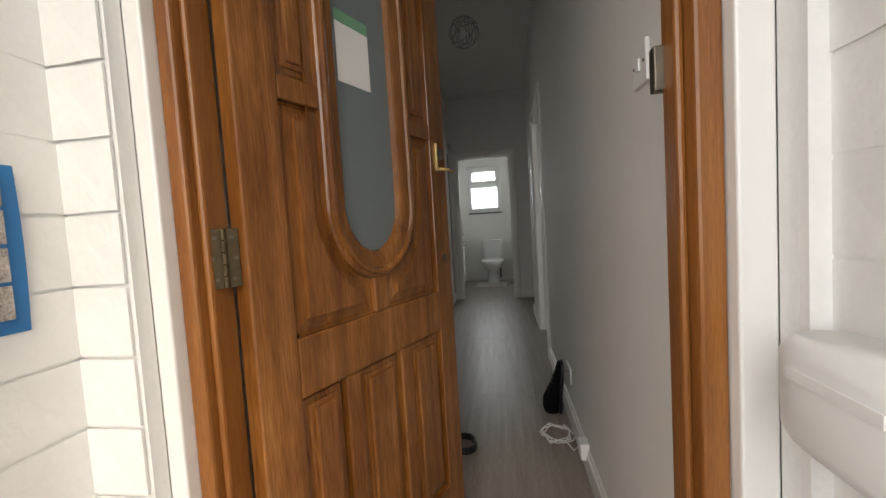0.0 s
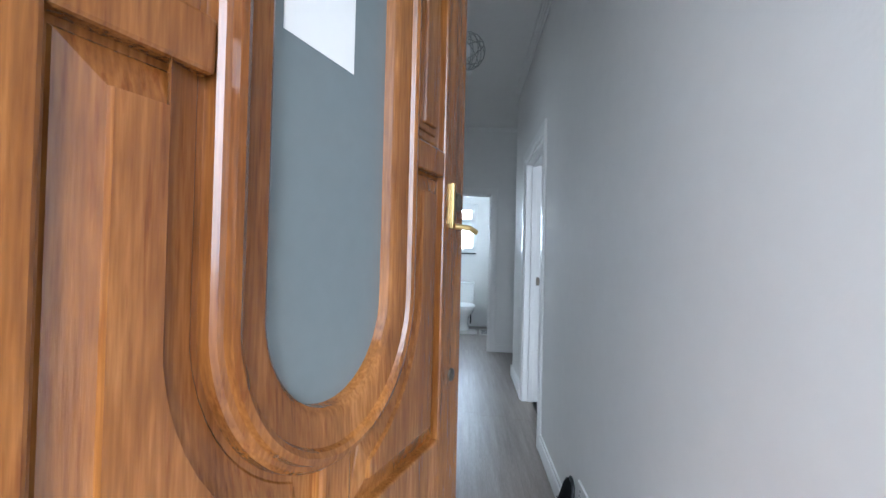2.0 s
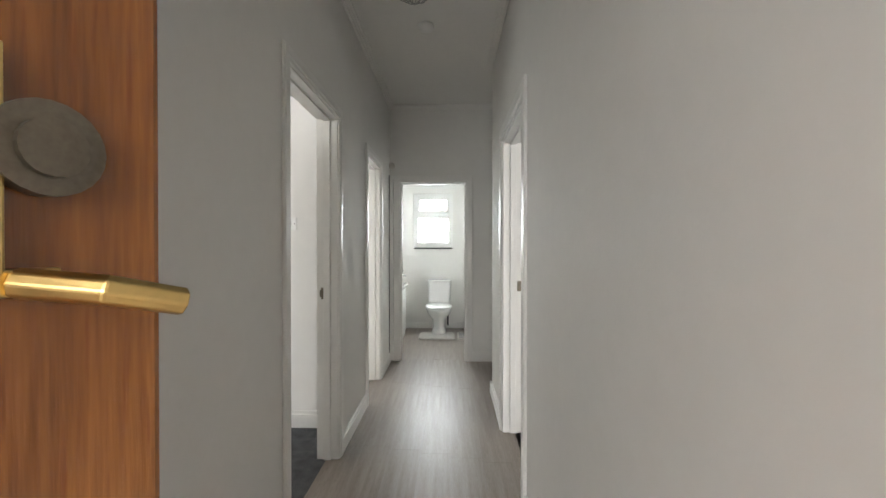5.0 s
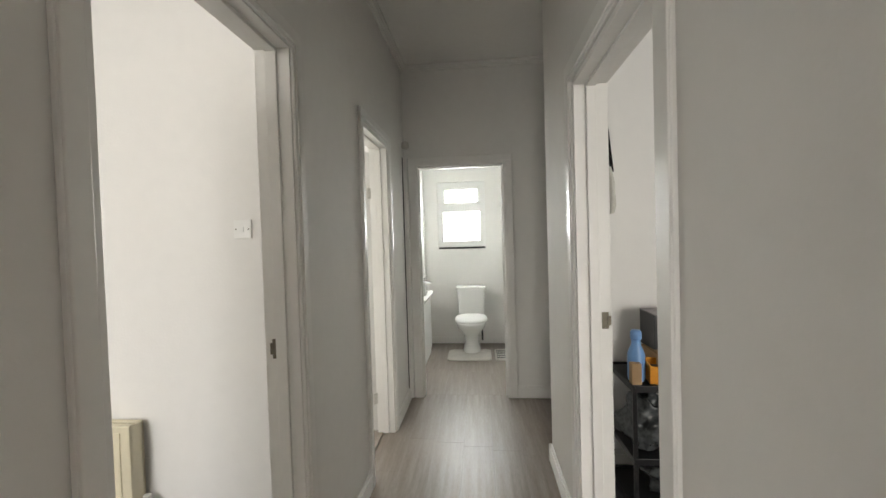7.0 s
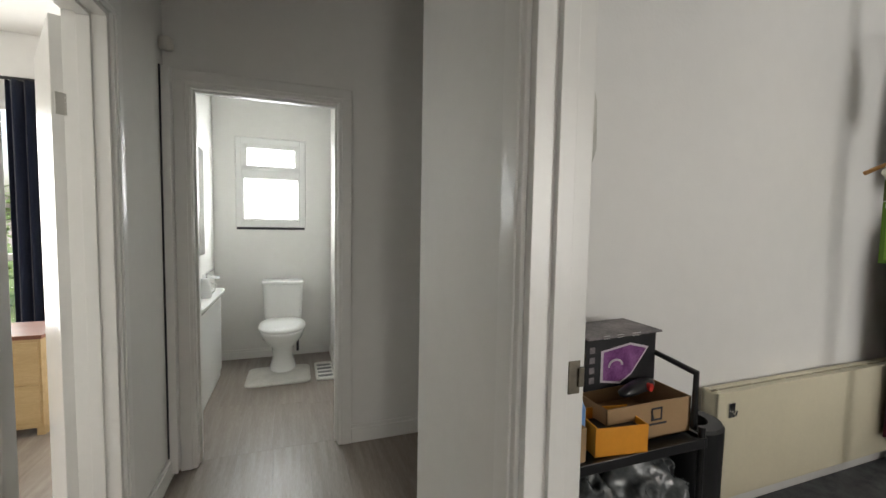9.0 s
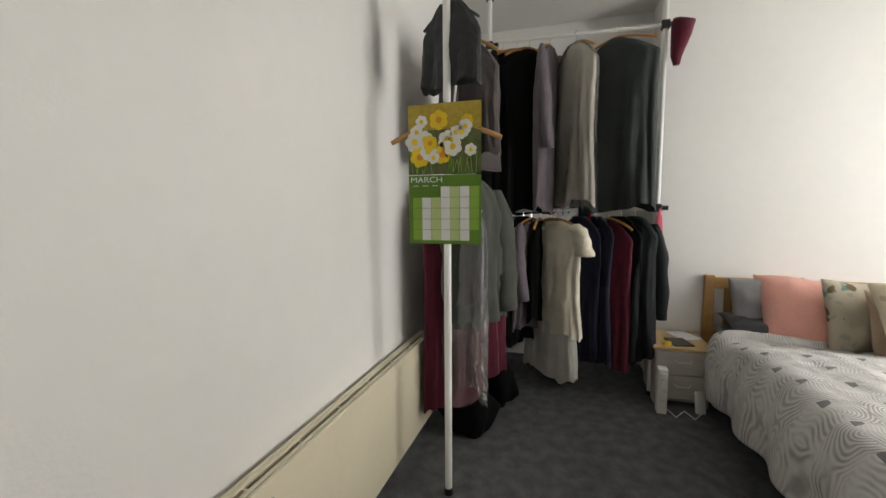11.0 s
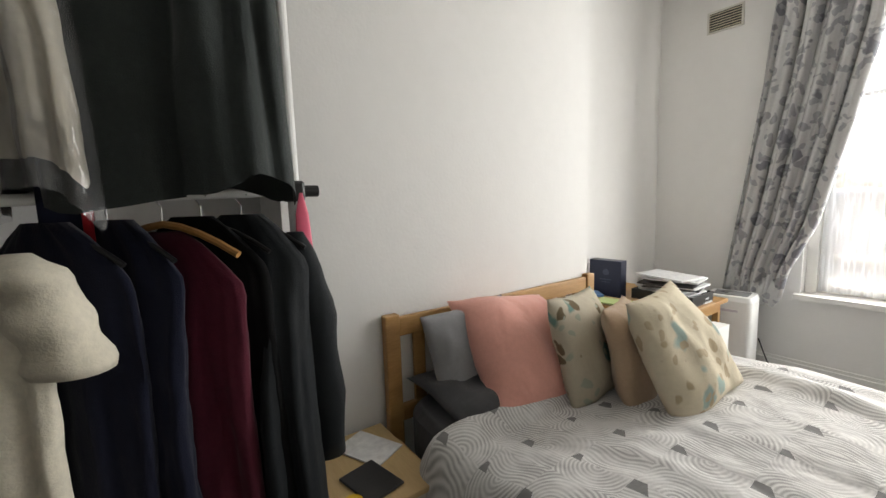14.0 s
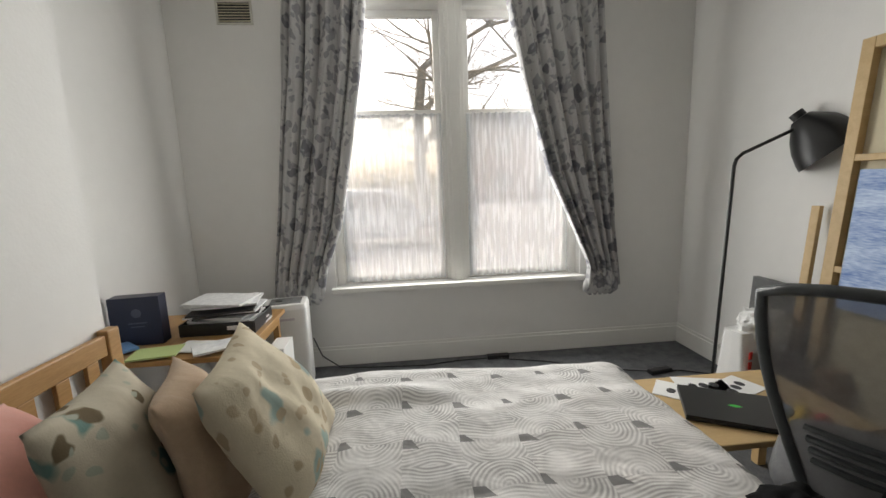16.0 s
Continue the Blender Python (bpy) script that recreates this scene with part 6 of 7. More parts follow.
sweep(bm, [Vector((KX1, KY0 + 0.03, 0.68)), Vector((KX1, KY0 + 0.03, 0.865)), Vector((KX1, KY1 - 0.03, 0.90)), Vector((KX1, KY1 - 0.03, 0.68))], 0.011, 10)
part("handle", bm, black_plastic, cart)
cb = thing("cardboard_box", "open flat brown cardboard carton on the cart", "box", (2.05, 5.62, 0.668))
for b in ((-0.19, 0.155, -0.12, 0.14, 0.0, 0.006), (-0.19, 0.155, -0.12, -0.115, 0.0, 0.118), (-0.19, 0.155, 0.135, 0.14, 0.0, 0.118), (-0.19, -0.185, -0.12, 0.14, 0.0, 0.118), (0.150, 0.155, -0.12, 0.14, 0.0, 0.118), (-0.19, 0.155, 0.02, 0.14, 0.113, 0.117)):
    bm = bmesh.new()
    box(bm, *b)
    part("carton_side", bm, cardboard, cb, bevel=0.001)
bm = bmesh.new()
for b in ((-0.015, 0.03, 0.058, 0.100), ):
    for q in ((b[0], b[1], b[2], b[2] + 0.006), (b[0], b[1], b[3] - 0.006, b[3]), (b[0], b[0] + 0.006, b[2], b[3]), (b[1] - 0.006, b[1], b[2], b[3])):
        box(bm, q[0], q[1], -0.1215, -0.1203, q[2], q[3])
box(bm, -0.003, 0.003, -0.1215, -0.1203, 0.062, 0.096, pose(0.007, 0, 0.03, 0, -20, 0) @ pose(0, 0, -0.03))
box(bm, -0.035, 0.05, -0.1215, -0.1203, 0.044, 0.050)
part("printed_mark", bm, ink, cb)
pb = thing("product_box", "glossy black carton with a purple picture on its side", "box", (2.01, 5.71, 0.788), turn=4)
bm = bmesh.new()
box(bm, -0.135, 0.19, -0.075, 0.085, 0.0, 0.178)
part("carton", bm, dark_card, pb, bevel=0.002)
bm = bmesh.new()
box(bm, -0.138, 0.202, -0.085, 0.088, 0.178, 0.185, pose(0, 0, 0, 1.5, 0, 0))
part("lid", bm, grey_print, pb, bevel=0.001)
bm = bmesh.new()
for c in ((-0.07, -0.045), (-0.01, 0.02), (0.06, 0.10)):
    box(bm, c[0], c[1] , -0.0866, -0.0852, 0.174, 0.184)
part("torn_edge", bm, paper, pb)
vs = [(-0.06, 0.03), (0.02, 0.015), (0.07, 0.04), (0.14, 0.12), (0.06, 0.14), (-0.06, 0.125)]
for nm, mm, grow, out in (("picture_border", pale_print, 1.12, 0.0758), ("picture", purple_print, 1.0, 0.0764)):
    bm = bmesh.new()
    cx = sum(p[0] for p in vs) / 6
    cz = sum(p[1] for p in vs) / 6
    bm.faces.new([bm.verts.new((cx + (x - cx) * grow, -out, cz + (z - cz) * grow)) for x, z in vs])
    part(nm, bm, mm, pb)
bm = bmesh.new()
sweep(bm, [Vector((0.03 * math.cos(a) - 0.005, -0.0775, 0.075 + 0.02 * math.sin(a))) for a in [0.3 * i for i in range(12)]], 0.004, 5)
part("picture_motif", bm, pale_print, pb)
for j in range(4):
    bm = bmesh.new()
    box(bm, -0.120, -0.098, -0.0762, -0.075, 0.025 + 0.034 * j, 0.045 + 0.034 * j)
    part("caption_bar", bm, grey_print, pb)
ob_ = thing("orange_box", "orange open cardboard box on the cart", "box", (1.90, 5.50, 0.668), turn=-8)
bm = bmesh.new()
for b in ((-0.10, 0.075, -0.045, 0.06, 0.0, 0.005), (-0.10, 0.075, -0.045, -0.04, 0.0, 0.085), (-0.10, 0.075, 0.055, 0.06, 0.0, 0.1), (-0.10, -0.095, -0.045, 0.06, 0.0, 0.09), (0.07, 0.075, -0.045, 0.06, 0.0, 0.085)):
    box(bm, *b)
part("carton", bm, orange_card, ob_, bevel=0.001)
bm = bmesh.new()
box(bm, -0.09, 0.065, -0.038, 0.05, 0.005, 0.07)
part("contents", bm, dark_card, ob_, bevel=0.004)
bt = thing("blue_bottle", "pale blue plastic bottle on the cart", "bottle", (1.755, 5.53, 0.668))
bm = bmesh.new()
lathe(bm, [(0.036, 0.0), (0.04, 0.015), (0.04, 0.13), (0.022, 0.175), (0.02, 0.20)], 20)
part("body", bm, blue_plastic, bt, smooth=True)
bm = bmesh.new()
lathe(bm, [(0.024, 0.20), (0.026, 0.205), (0.026, 0.235), (0.02, 0.245)], 18)
part("cap", bm, blue_plastic, bt, smooth=True)
tin = thing("brown_tin", "small brown carton beside the bottle", "box", (1.74, 5.48, 0.668))
bm = bmesh.new()
box(bm, -0.03, 0.015, -0.02, 0.02, 0.0, 0.10)
part("carton", bm, cardboard, tin, bevel=0.002)
tool = thing("hand_tool", "black hand tool with a red button on the carton", "tool", (2.06, 5.585, 0.788), turn=14)
bm = bmesh.new()
loft(bm, [(0, 0, 0.09, 0.022, 0.0), (0, 0, 0.095, 0.026, 0.012), (0.02, 0, 0.06, 0.02, 0.028)], 18, 2.6)
part("body", bm, dark_card, tool, smooth=True)
bm = bmesh.new()
tube(bm, (0.03, -0.02, 0.015), (0.03, -0.034, 0.015), 0.013, 14)
part("button", bm, red_plastic, tool)
random.seed(21)
for x, y, w, h, z in ((1.83, 5.58, 0.13, 0.27, 0.322), (2.05, 5.55, 0.17, 0.28, 0.322), (1.97, 5.60, 0.16, 0.20, 0.082)):
    bag = thing("plastic_bag", "crumpled grey plastic bag stuffed on the cart shelf", "bag", (x, y, z), "bags on the cart")
    bm = bmesh.new()
    bmesh.ops.create_icosphere(bm, subdivisions=5, radius=1.0)
    sd = random.uniform(0, 50)
    for v in bm.verts:
        n_ = v.co.normalized()
        r_ = 0.92 + 0.34 * noise.noise(n_ * 1.7 + Vector((sd, 0, 0))) + 0.50 * (0.35 - abs(noise.noise(n_ * 2.0 + Vector((0, sd, 0))))) + 0.10 * (0.3 - abs(noise.noise(n_ * 8 + Vector((sd, sd, 0)))))
        v.co = Vector((n_.x * w * r_, n_.y * 0.12 * r_, max(0.0, h * 0.48 + n_.z * h * 0.5 * r_)))
    part("film", bm, bin_liner, bag, smooth=True)
bn = thing("waste_bin", "matt black round bin beside the radiator", "bin", (2.335, 5.60, 0.0))
bm = bmesh.new()
lathe(bm, [(0.085, 0.0), (0.098, 0.02), (0.105, 0.60), (0.105, 0.635), (0.098, 0.645), (0.055, 0.645), (0.052, 0.60), (0.04, 0.58)], 32)
part("shell", bm, black_plastic, bn, smooth=True).modifiers.new("e", "EDGE_SPLIT")

# ---- south-east corner: desk, papers, purifier ----
dk = thing("side_desk", "small pine desk in the alcove heaped with papers", "desk", (5.34, 2.13, 0.0))
bm = bmesh.new()
box(bm, -0.36, 0.35, -0.36, 0.36, 0.575, 0.60)
part("desktop", bm, pine, dk, bevel=0.004)
for sx in (-0.33, 0.30):
    for sy in (-0.33, 0.30):
        bm = bmesh.new()
        box(bm, sx, sx + 0.035, sy, sy + 0.035, 0.0, 0.575)
        part("leg", bm, pine, dk, bevel=0.003)
for sx in (-0.33, 0.32):
    bm = bmesh.new()
    box(bm, sx, sx + 0.015, -0.295, 0.30, 0.515, 0.575)
    part("apron", bm, pine, dk)
bx = thing("gift_box", "upright navy blue box with faint printed lettering", "box", (5.545, 2.24, 0.602), turn=6)
bm = bmesh.new()
box(bm, -0.115, 0.11, -0.04, 0.04, 0.0, 0.245)
part("carton", bm, navy_card, bx, bevel=0.002)
bm = bmesh.new()
tube(bm, (-0.01, 0.0402, 0.165), (-0.01, 0.0412, 0.165), 0.022, 20)
box(bm, -0.05, 0.03, 0.0402, 0.0412, 0.112, 0.118)
box(bm, -0.04, 0.02, 0.0402, 0.0412, 0.095, 0.100)
part("printed_mark", bm, material("dull_gold", (0.06, 0.07, 0.11), 0.4), bx)
tr = thing("letter_tray", "black letter tray on the desk", "tray", (5.20, 2.06, 0.602))
bm = bmesh.new()
box(bm, -0.19, 0.19, -0.14, 0.14, 0.0, 0.006)
for b in ((-0.19, -0.183, -0.14, 0.14), (0.183, 0.19, -0.14, 0.14), (-0.183, 0.183, -0.14, -0.133), (-0.183, 0.183, 0.133, 0.14)):
    box(bm, *b, 0.006, 0.065)
part("shell", bm, black_plastic, tr, bevel=0.002)
random.seed(31)
for j in range(13):
    sh = thing("paper_stack" if j % 3 else "envelope", "loose printed papers piled in the letter tray" if j % 3 else "white envelope among the papers", "paper", (5.20 + random.uniform(-0.03, 0.02), 2.06 + random.uniform(-0.02, 0.03), 0.609 + 0.0125 * j), "papers on the desk", turn=random.uniform(-14, 14))
    bm = bmesh.new()
    grid_sheet(bm, 6, 4, lambda u, v: Vector((-0.16 + 0.32 * u, -0.115 + 0.23 * v, 0.003 + 0.006 * math.sin(3 * u + j) * u)))
    p_ = part("sheet", bm, dark_card if j in (7, 9) else (paper if j % 2 else paper_print), sh)
    p_.modifiers.new("thick", "SOLIDIFY").thickness = 0.010
for j, (x, y, m_, lab) in enumerate(((5.50, 2.38, cardboard, "brown envelope on the desk"), (5.22, 2.36, paper, "white letters on the desk edge"), (5.38, 2.42, light_green, "pale yellow folder on the desk"), (5.12, 2.40, paper_print, "printed leaflet on the desk"), (5.60, 2.40, blue_plastic, "blue folder on the desk"))):
    sh = thing("letters", lab, "paper", (x, y, 0.602 + 0.004 * j), "papers on the desk", turn=20 * j - 30)
    bm = bmesh.new()
    box(bm, -0.10, 0.10, -0.07, 0.07, 0.0, 0.004 + 0.002 * j)
    part("sheet", bm, m_, sh, bevel=0.0006)
wb = thing("white_carton", "small white carton on a shelf below the desk", "box", (4.93, 2.10, 0.0))
bm = bmesh.new()
box(bm, -0.05, 0.04, -0.09, 0.09, 0.0, 0.50)
part("carton", bm, white_plastic, wb, bevel=0.004)
pu = thing("air_purifier", "tall white air purifier with a grey grille on top", "air purifier", (5.02, 1.60, 0.0), turn=8)
bm = bmesh.new()
loft(bm, [(0, 0, 0.135, 0.115, 0.0), (0, 0, 0.14, 0.12, 0.02), (0, 0, 0.14, 0.12, 0.57), (0, 0, 0.13, 0.11, 0.60)], 36, 7)
part("case", bm, white_plastic, pu, bevel=0.004)
bm = bmesh.new()
box(bm, -0.10, 0.10, -0.07, 0.07, 0.598, 0.604)
part("top_grille", bm, cloth_grey, pu, bevel=0.002)
bm = bmesh.new()
box(bm, 0.02, 0.06, -0.03, 0.02, 0.604, 0.608)
part("control_panel", bm, dark_card, pu, bevel=0.001)
bm = bmesh.new()
box(bm, -0.06, 0.06, 0.118, 0.1215, 0.50, 0.515)
part("badge", bm, pale_print, pu)
lead = thing("black_lead", "black mains lead running along the skirting", "cable", (0, 0, 0))
bm = bmesh.new()
pts = [(4.88, 1.52, 0.30), (4.84, 1.47, 0.14), (4.72, 1.44, 0.03), (4.45, 1.43, 0.008), (4.1, 1.46, 0.008), (3.85, 1.42, 0.008), (3.6, 1.42, 0.01), (3.2, 1.55, 0.008), (2.9, 1.72, 0.008), (2.55, 1.83, 0.01), (2.35, 1.84, 0.008), (2.15, 1.95, 0.008)]
sweep(bm, [Vector(p) for p in pts], 0.0045, 6)
part("flex", bm, black_plastic, lead)
for x, y, tn in ((3.54, 1.41, 0), (2.50, 1.835, 10)):
    ex = thing("extension_block", "black extension socket lying on the carpet", "extension lead", (x, y, 0.0), "extension sockets", turn=tn)
    bm = bmesh.new()
    box(bm, -0.085, 0.085, -0.025, 0.025, 0.0, 0.03)
    part("block", bm, black_plastic, ex, bevel=0.005)

# ---- work corner ----
fl = thing("floor_lamp", "black metal reading lamp with a bent stem and cone shade", "lamp", (2.487, 2.282, 0.0))
bm = bmesh.new()
lathe(bm, [(0.125, 0.0), (0.125, 0.012), (0.118, 0.018)], 36)
part("base", bm, black_plastic, fl)
bm = bmesh.new()
sweep(bm, [Vector((0, 0, 0.018)), Vector((-0.04, 0, 1.38)), Vector((-0.05, 0, 1.415)), Vector((-0.085, 0, 1.445)), Vector((-0.36, 0.02, 1.565))], 0.009, 12)
part("stem", bm, black_plastic, fl)
bm = bmesh.new()
d_ = Vector((-0.44, 0.46, -0.77)).normalized()
M = Matrix.Translation((-0.40, 0.02, 1.60)) @ d_.to_track_quat("Z", "Y").to_matrix().to_4x4()
lathe(bm, [(0.02, -0.03), (0.048, -0.022), (0.078, 0.012), (0.112, 0.055), (0.142, 0.11), (0.163, 0.17), (0.170, 0.205), (0.164, 0.205), (0.135, 0.11), (0.07, 0.02)], 32, m=M)
part("shade", bm, black_plastic, fl, smooth=True).modifiers.new("e", "EDGE_SPLIT")
bm = bmesh.new()
tube(bm, M @ Vector((0, 0, -0.06)), M @ Vector((0, 0, -0.02)), 0.034, 18)
part("socket_cap", bm, black_plastic, fl)
bm = bmesh.new()
bmesh.ops.create_uvsphere(bm, u_segments=16, v_segments=10, radius=0.035, matrix=M @ Matrix.Translation((0, 0, 0.12)))
part("bulb", bm, porcelain, fl, smooth=True)

lt = thing("low_table", "low pale wood table beside the bed foot", "table", (2.86, 2.98, 0.0))
bm = bmesh.new()
box(bm, -0.30, 0.36, -0.28, 0.20, 0.415, 0.44)
part("tabletop", bm, tan_board, lt, bevel=0.004)
for sx in (-0.27, 0.29):
    for sy in (-0.25, 0.14):
        bm = bmesh.new()
        box(bm, sx, sx + 0.04, sy, sy + 0.04, 0.0, 0.415)
        part("leg", bm, tan_board, lt, bevel=0.003)
lp = thing("laptop", "closed black laptop with a small green emblem", "laptop", (2.98, 3.00, 0.442), turn=-28)
bm = bmesh.new()
box(bm, -0.18, 0.18, -0.125, 0.125, 0.0, 0.012)
part("base", bm, black_plastic, lp, bevel=0.003)
bm = bmesh.new()
box(bm, -0.18, 0.18, -0.125, 0.125, 0.013, 0.021)
lid = part("lid", bm, black_plastic, lp, bevel=0.003)
bm = bmesh.new()
loft(bm, [(0, 0, 0.024, 0.010, 0.0212), (0, 0, 0.024, 0.010, 0.0216)], 14, 1.4)
part("emblem", bm, material("emblem_green", (0.05, 0.55, 0.08), 0.4), lid)
for x, y, tn in ((2.96, 2.80, -15), (2.84, 2.84, 22), (3.08, 2.84, -40)):
    sh = thing("paper_sheet", "white printed sheet on the low table", "paper", (x, y, 0.441), "papers on the low table", turn=tn)
    bm = bmesh.new()
    box(bm, -0.105, 0.105, -0.07, 0.07, 0.0, 0.0025)
    part("sheet", bm, paper, sh)
    for j in range(3):
        bm = bmesh.new()
        loft(bm, [(-0.05 + 0.045 * j, 0.01 * (j - 1), 0.018, 0.022, 0.0026), (-0.05 + 0.045 * j, 0.01 * (j - 1), 0.018, 0.022, 0.003)], 12)
        part("printed_spot", bm, ink, sh)
toy = thing("toy_pieces", "yellow and red plastic toy pieces on the low table", "toy", (2.80, 3.10, 0.442))
for j, (x, y, m_) in enumerate(((0, 0, yellow_plastic), (0.05, 0.03, yellow_plastic), (0.03, -0.045, blue_plastic), (-0.045, 0.03, red_plastic), (-0.03, -0.03, yellow_plastic))):
    bm = bmesh.new()
    loft(bm, [(x, y, 0.03, 0.022, 0.0), (x, y, 0.034, 0.026, 0.018), (x, y, 0.02, 0.015, 0.04)], 14, 2.5)
    part("piece", bm, m_, toy, smooth=True)
wbag = thing("paper_bag", "white paper bag with red lettering against the wall", "bag", (2.34, 2.36, 0.0), turn=10)
bm = bmesh.new()
loft(bm, [(0, 0, 0.13, 0.09, 0.0), (0, 0, 0.135, 0.09, 0.2), (0, 0, 0.13, 0.06, 0.50)], 28, 8)
part("bag_body", bm, paper, wbag)
bm = bmesh.new()
for j in range(5):
    box(bm, 0.095, 0.115, 0.088 - 0.0 * j, 0.0925, 0.15 + 0.055 * j, 0.19 + 0.055 * j)
part("red_lettering", bm, red_plastic, wbag)
random.seed(41)
crum = thing("tissue_wrap", "crumpled white plastic wrap stuffed in the bag", "wrapping", (2.29, 2.39, 0.46))
bm = bmesh.new()
bmesh.ops.create_icosphere(bm, subdivisions=4, radius=1.0)
for v in bm.verts:
    n_ = v.co.normalized()
    r_ = 1 + 0.3 * noise.noise(n_ * 2.1) + 0.25 * abs(noise.noise(n_ * 5))
    v.co = Vector((n_.x * 0.13 * r_, n_.y * 0.09 * r_, 0.06 + n_.z * 0.10 * r_))
part("film", bm, paper, crum)
bbin = thing("brown_bin", "dark brown paper-lined bin", "bin", (2.31, 2.56, 0.0))
bm = bmesh.new()
lathe(bm, [(0.09, 0.0), (0.105, 0.40), (0.11, 0.405), (0.098, 0.40), (0.09, 0.2)], 26)
part("shell", bm, material("bin_brown", (0.10, 0.065, 0.05), 0.6, var=0.1), bbin, smooth=True)
kb = thing("kraft_bag", "brown paper carrier bag", "bag", (2.20, 2.70, 0.0), turn=-10)
bm = bmesh.new()
loft(bm, [(0, 0, 0.10, 0.07, 0.0), (0, 0, 0.10, 0.07, 0.2), (0, 0, 0.10, 0.03, 0.40)], 24, 8)
part("bag_body", bm, cardboard, kb)
fo = thing("grey_folder", "upright dark grey folder leaning at the wall", "folder", (2.10, 2.25, 0.0))
bm = bmesh.new()
box(bm, -0.02, 0.02, -0.16, 0.14, 0.0, 0.72, pose(0.02, 0, 0, 0, -3, 0))
part("board", bm, cloth_grey, fo, bevel=0.004)
pf = thing("picture_frame", "unpainted wooden stretcher frame leaning against the wall", "frame", (2.20, 2.56, 0.0))
L_ = pose(0, 0, 0, 0, -4, 0)
for nm, b in (("frame_side", (0, 0.04, 0.0, 0.055, 0.0, 1.92)), ("frame_side", (0, 0.04, 0.78, 0.835, 0.0, 1.92)), ("frame_rail", (0.002, 0.038, 0.055, 0.78, 1.87, 1.92)), ("frame_rail", (0.002, 0.038, 0.055, 0.78, 1.38, 1.41)), ("frame_rail", (0.002, 0.038, 0.055, 0.78, 0.86, 0.89)), ("frame_rail", (0.002, 0.038, 0.055, 0.78, 0.0, 0.05))):
    bm = bmesh.new()
    box(bm, *b, L_)
    part(nm, bm, tan_board, pf, bevel=0.002)
bm = bmesh.new()
box(bm, -0.006, 0.0, 0.0, 0.835, 0.0, 1.92, L_)
part("canvas_back", bm, material("canvas", (0.62, 0.55, 0.40), 0.85, var=0.05, scale=8, bump=0.3, bump_scale=300), pf)
sea = material("sea_print", (0.10, 0.20, 0.52), 0.5, scale=4, color2=(0.55, 0.68, 0.85), stretch=(1, 0.6, 3.5))
bm = bmesh.new()
box(bm, 0.044, 0.052, 0.10, 0.55, 0.70, 1.34, L_)
pr = thing("sea_print", "blue seascape print propped on the frame", "print", (2.20, 2.56, 0.0))
part("board", bm, sea, pr, bevel=0.001)
pk = thing("wooden_plank", "pale wooden plank leaning at the wall", "plank", (2.20, 2.47, 0.0))
bm = bmesh.new()
box(bm, 0.0, 0.025, -0.022, 0.022, 0.0, 1.17, pose(0, 0, 0, 3, -7, 0))
part("board", bm, tan_board, pk, bevel=0.002)

def netting(name, color, clear):
    """Chair mesh: an open weave, part of it clear."""
    m = material(name, color, 0.7, var=0.1, scale=40)
    nt = m.node_tree
    t, mix = nt.nodes.new("ShaderNodeBsdfTransparent"), nt.nodes.new("ShaderNodeMixShader")
    mix.inputs[0].default_value = clear
    nt.links.new(nt.nodes["Principled BSDF"].outputs[0], mix.inputs[1])
    nt.links.new(t.outputs[0], mix.inputs[2])
    nt.links.new(mix.outputs[0], nt.nodes["Material Output"].inputs[0])
    return m


back_net = netting("back_net", (0.15, 0.148, 0.155), 0.22)
frame_grey = material("chair_frame", (0.045, 0.05, 0.053), 0.45, var=0.1, scale=12)
oc = thing("office_chair", "black office chair with a grey mesh back", "chair", (2.90, 3.43, 0.0), turn=-51)
bm = bmesh.new()


def back_pt(u, v):
    """Mesh back: u across, v up; curved, leaning, narrower at the foot, with an arched top."""
    a, b = 2 * u - 1, v
    half = 0.15 + 0.125 * math.sin(min(1.0, b * 1.15) * 1.45)
    return Vector((a * half, 0.27 + 0.10 * (b - 0.45) ** 2 - 0.06 * a * a + 0.05 * b, 0.50 + 0.575 * b - 0.035 * a ** 4 * b))


grid_sheet(bm, 16, 16, back_pt)
part("mesh_back", bm, back_net, oc, smooth=True)
bm = bmesh.new()
edge_pts = [back_pt(u, 0) for u in np.linspace(0, 1, 7)] + [back_pt(1, v) for v in np.linspace(0.1, 1, 8)] + [back_pt(u, 1) for u in np.linspace(0.9, 0, 8)] + [back_pt(0, v) for v in np.linspace(0.9, 0, 8)]
sweep(bm, edge_pts, 0.015, 8)
part("back_frame", bm, frame_grey, oc, smooth=True)
for v in (0.20, 0.25, 0.30, 0.35):
    bm = bmesh.new()
    sweep(bm, [back_pt(u, v) + Vector((0, 0.014, 0)) for u in np.linspace(0.12, 0.88, 8)], 0.009, 6)
    part("lumbar_bar", bm, frame_grey, oc)
bm = bmesh.new()
loft(bm, [(0, 0, 0.23, 0.23, 0.43), (0, 0, 0.245, 0.24, 0.46), (0, 0, 0.23, 0.225, 0.50)], 28, 4)
part("seat", bm, mesh_fabric, oc, smooth=True)
bm = bmesh.new()
sweep(bm, [Vector((0, 0.10, 0.42)), Vector((0, 0.29, 0.44)), Vector((0, 0.33, 0.62))], 0.025, 8)
part("back_bracket", bm, black_plastic, oc)
bm = bmesh.new()
tube(bm, (0, 0, 0.10), (0, 0, 0.43), 0.025, 14)
part("gas_column", bm, black_plastic, oc)
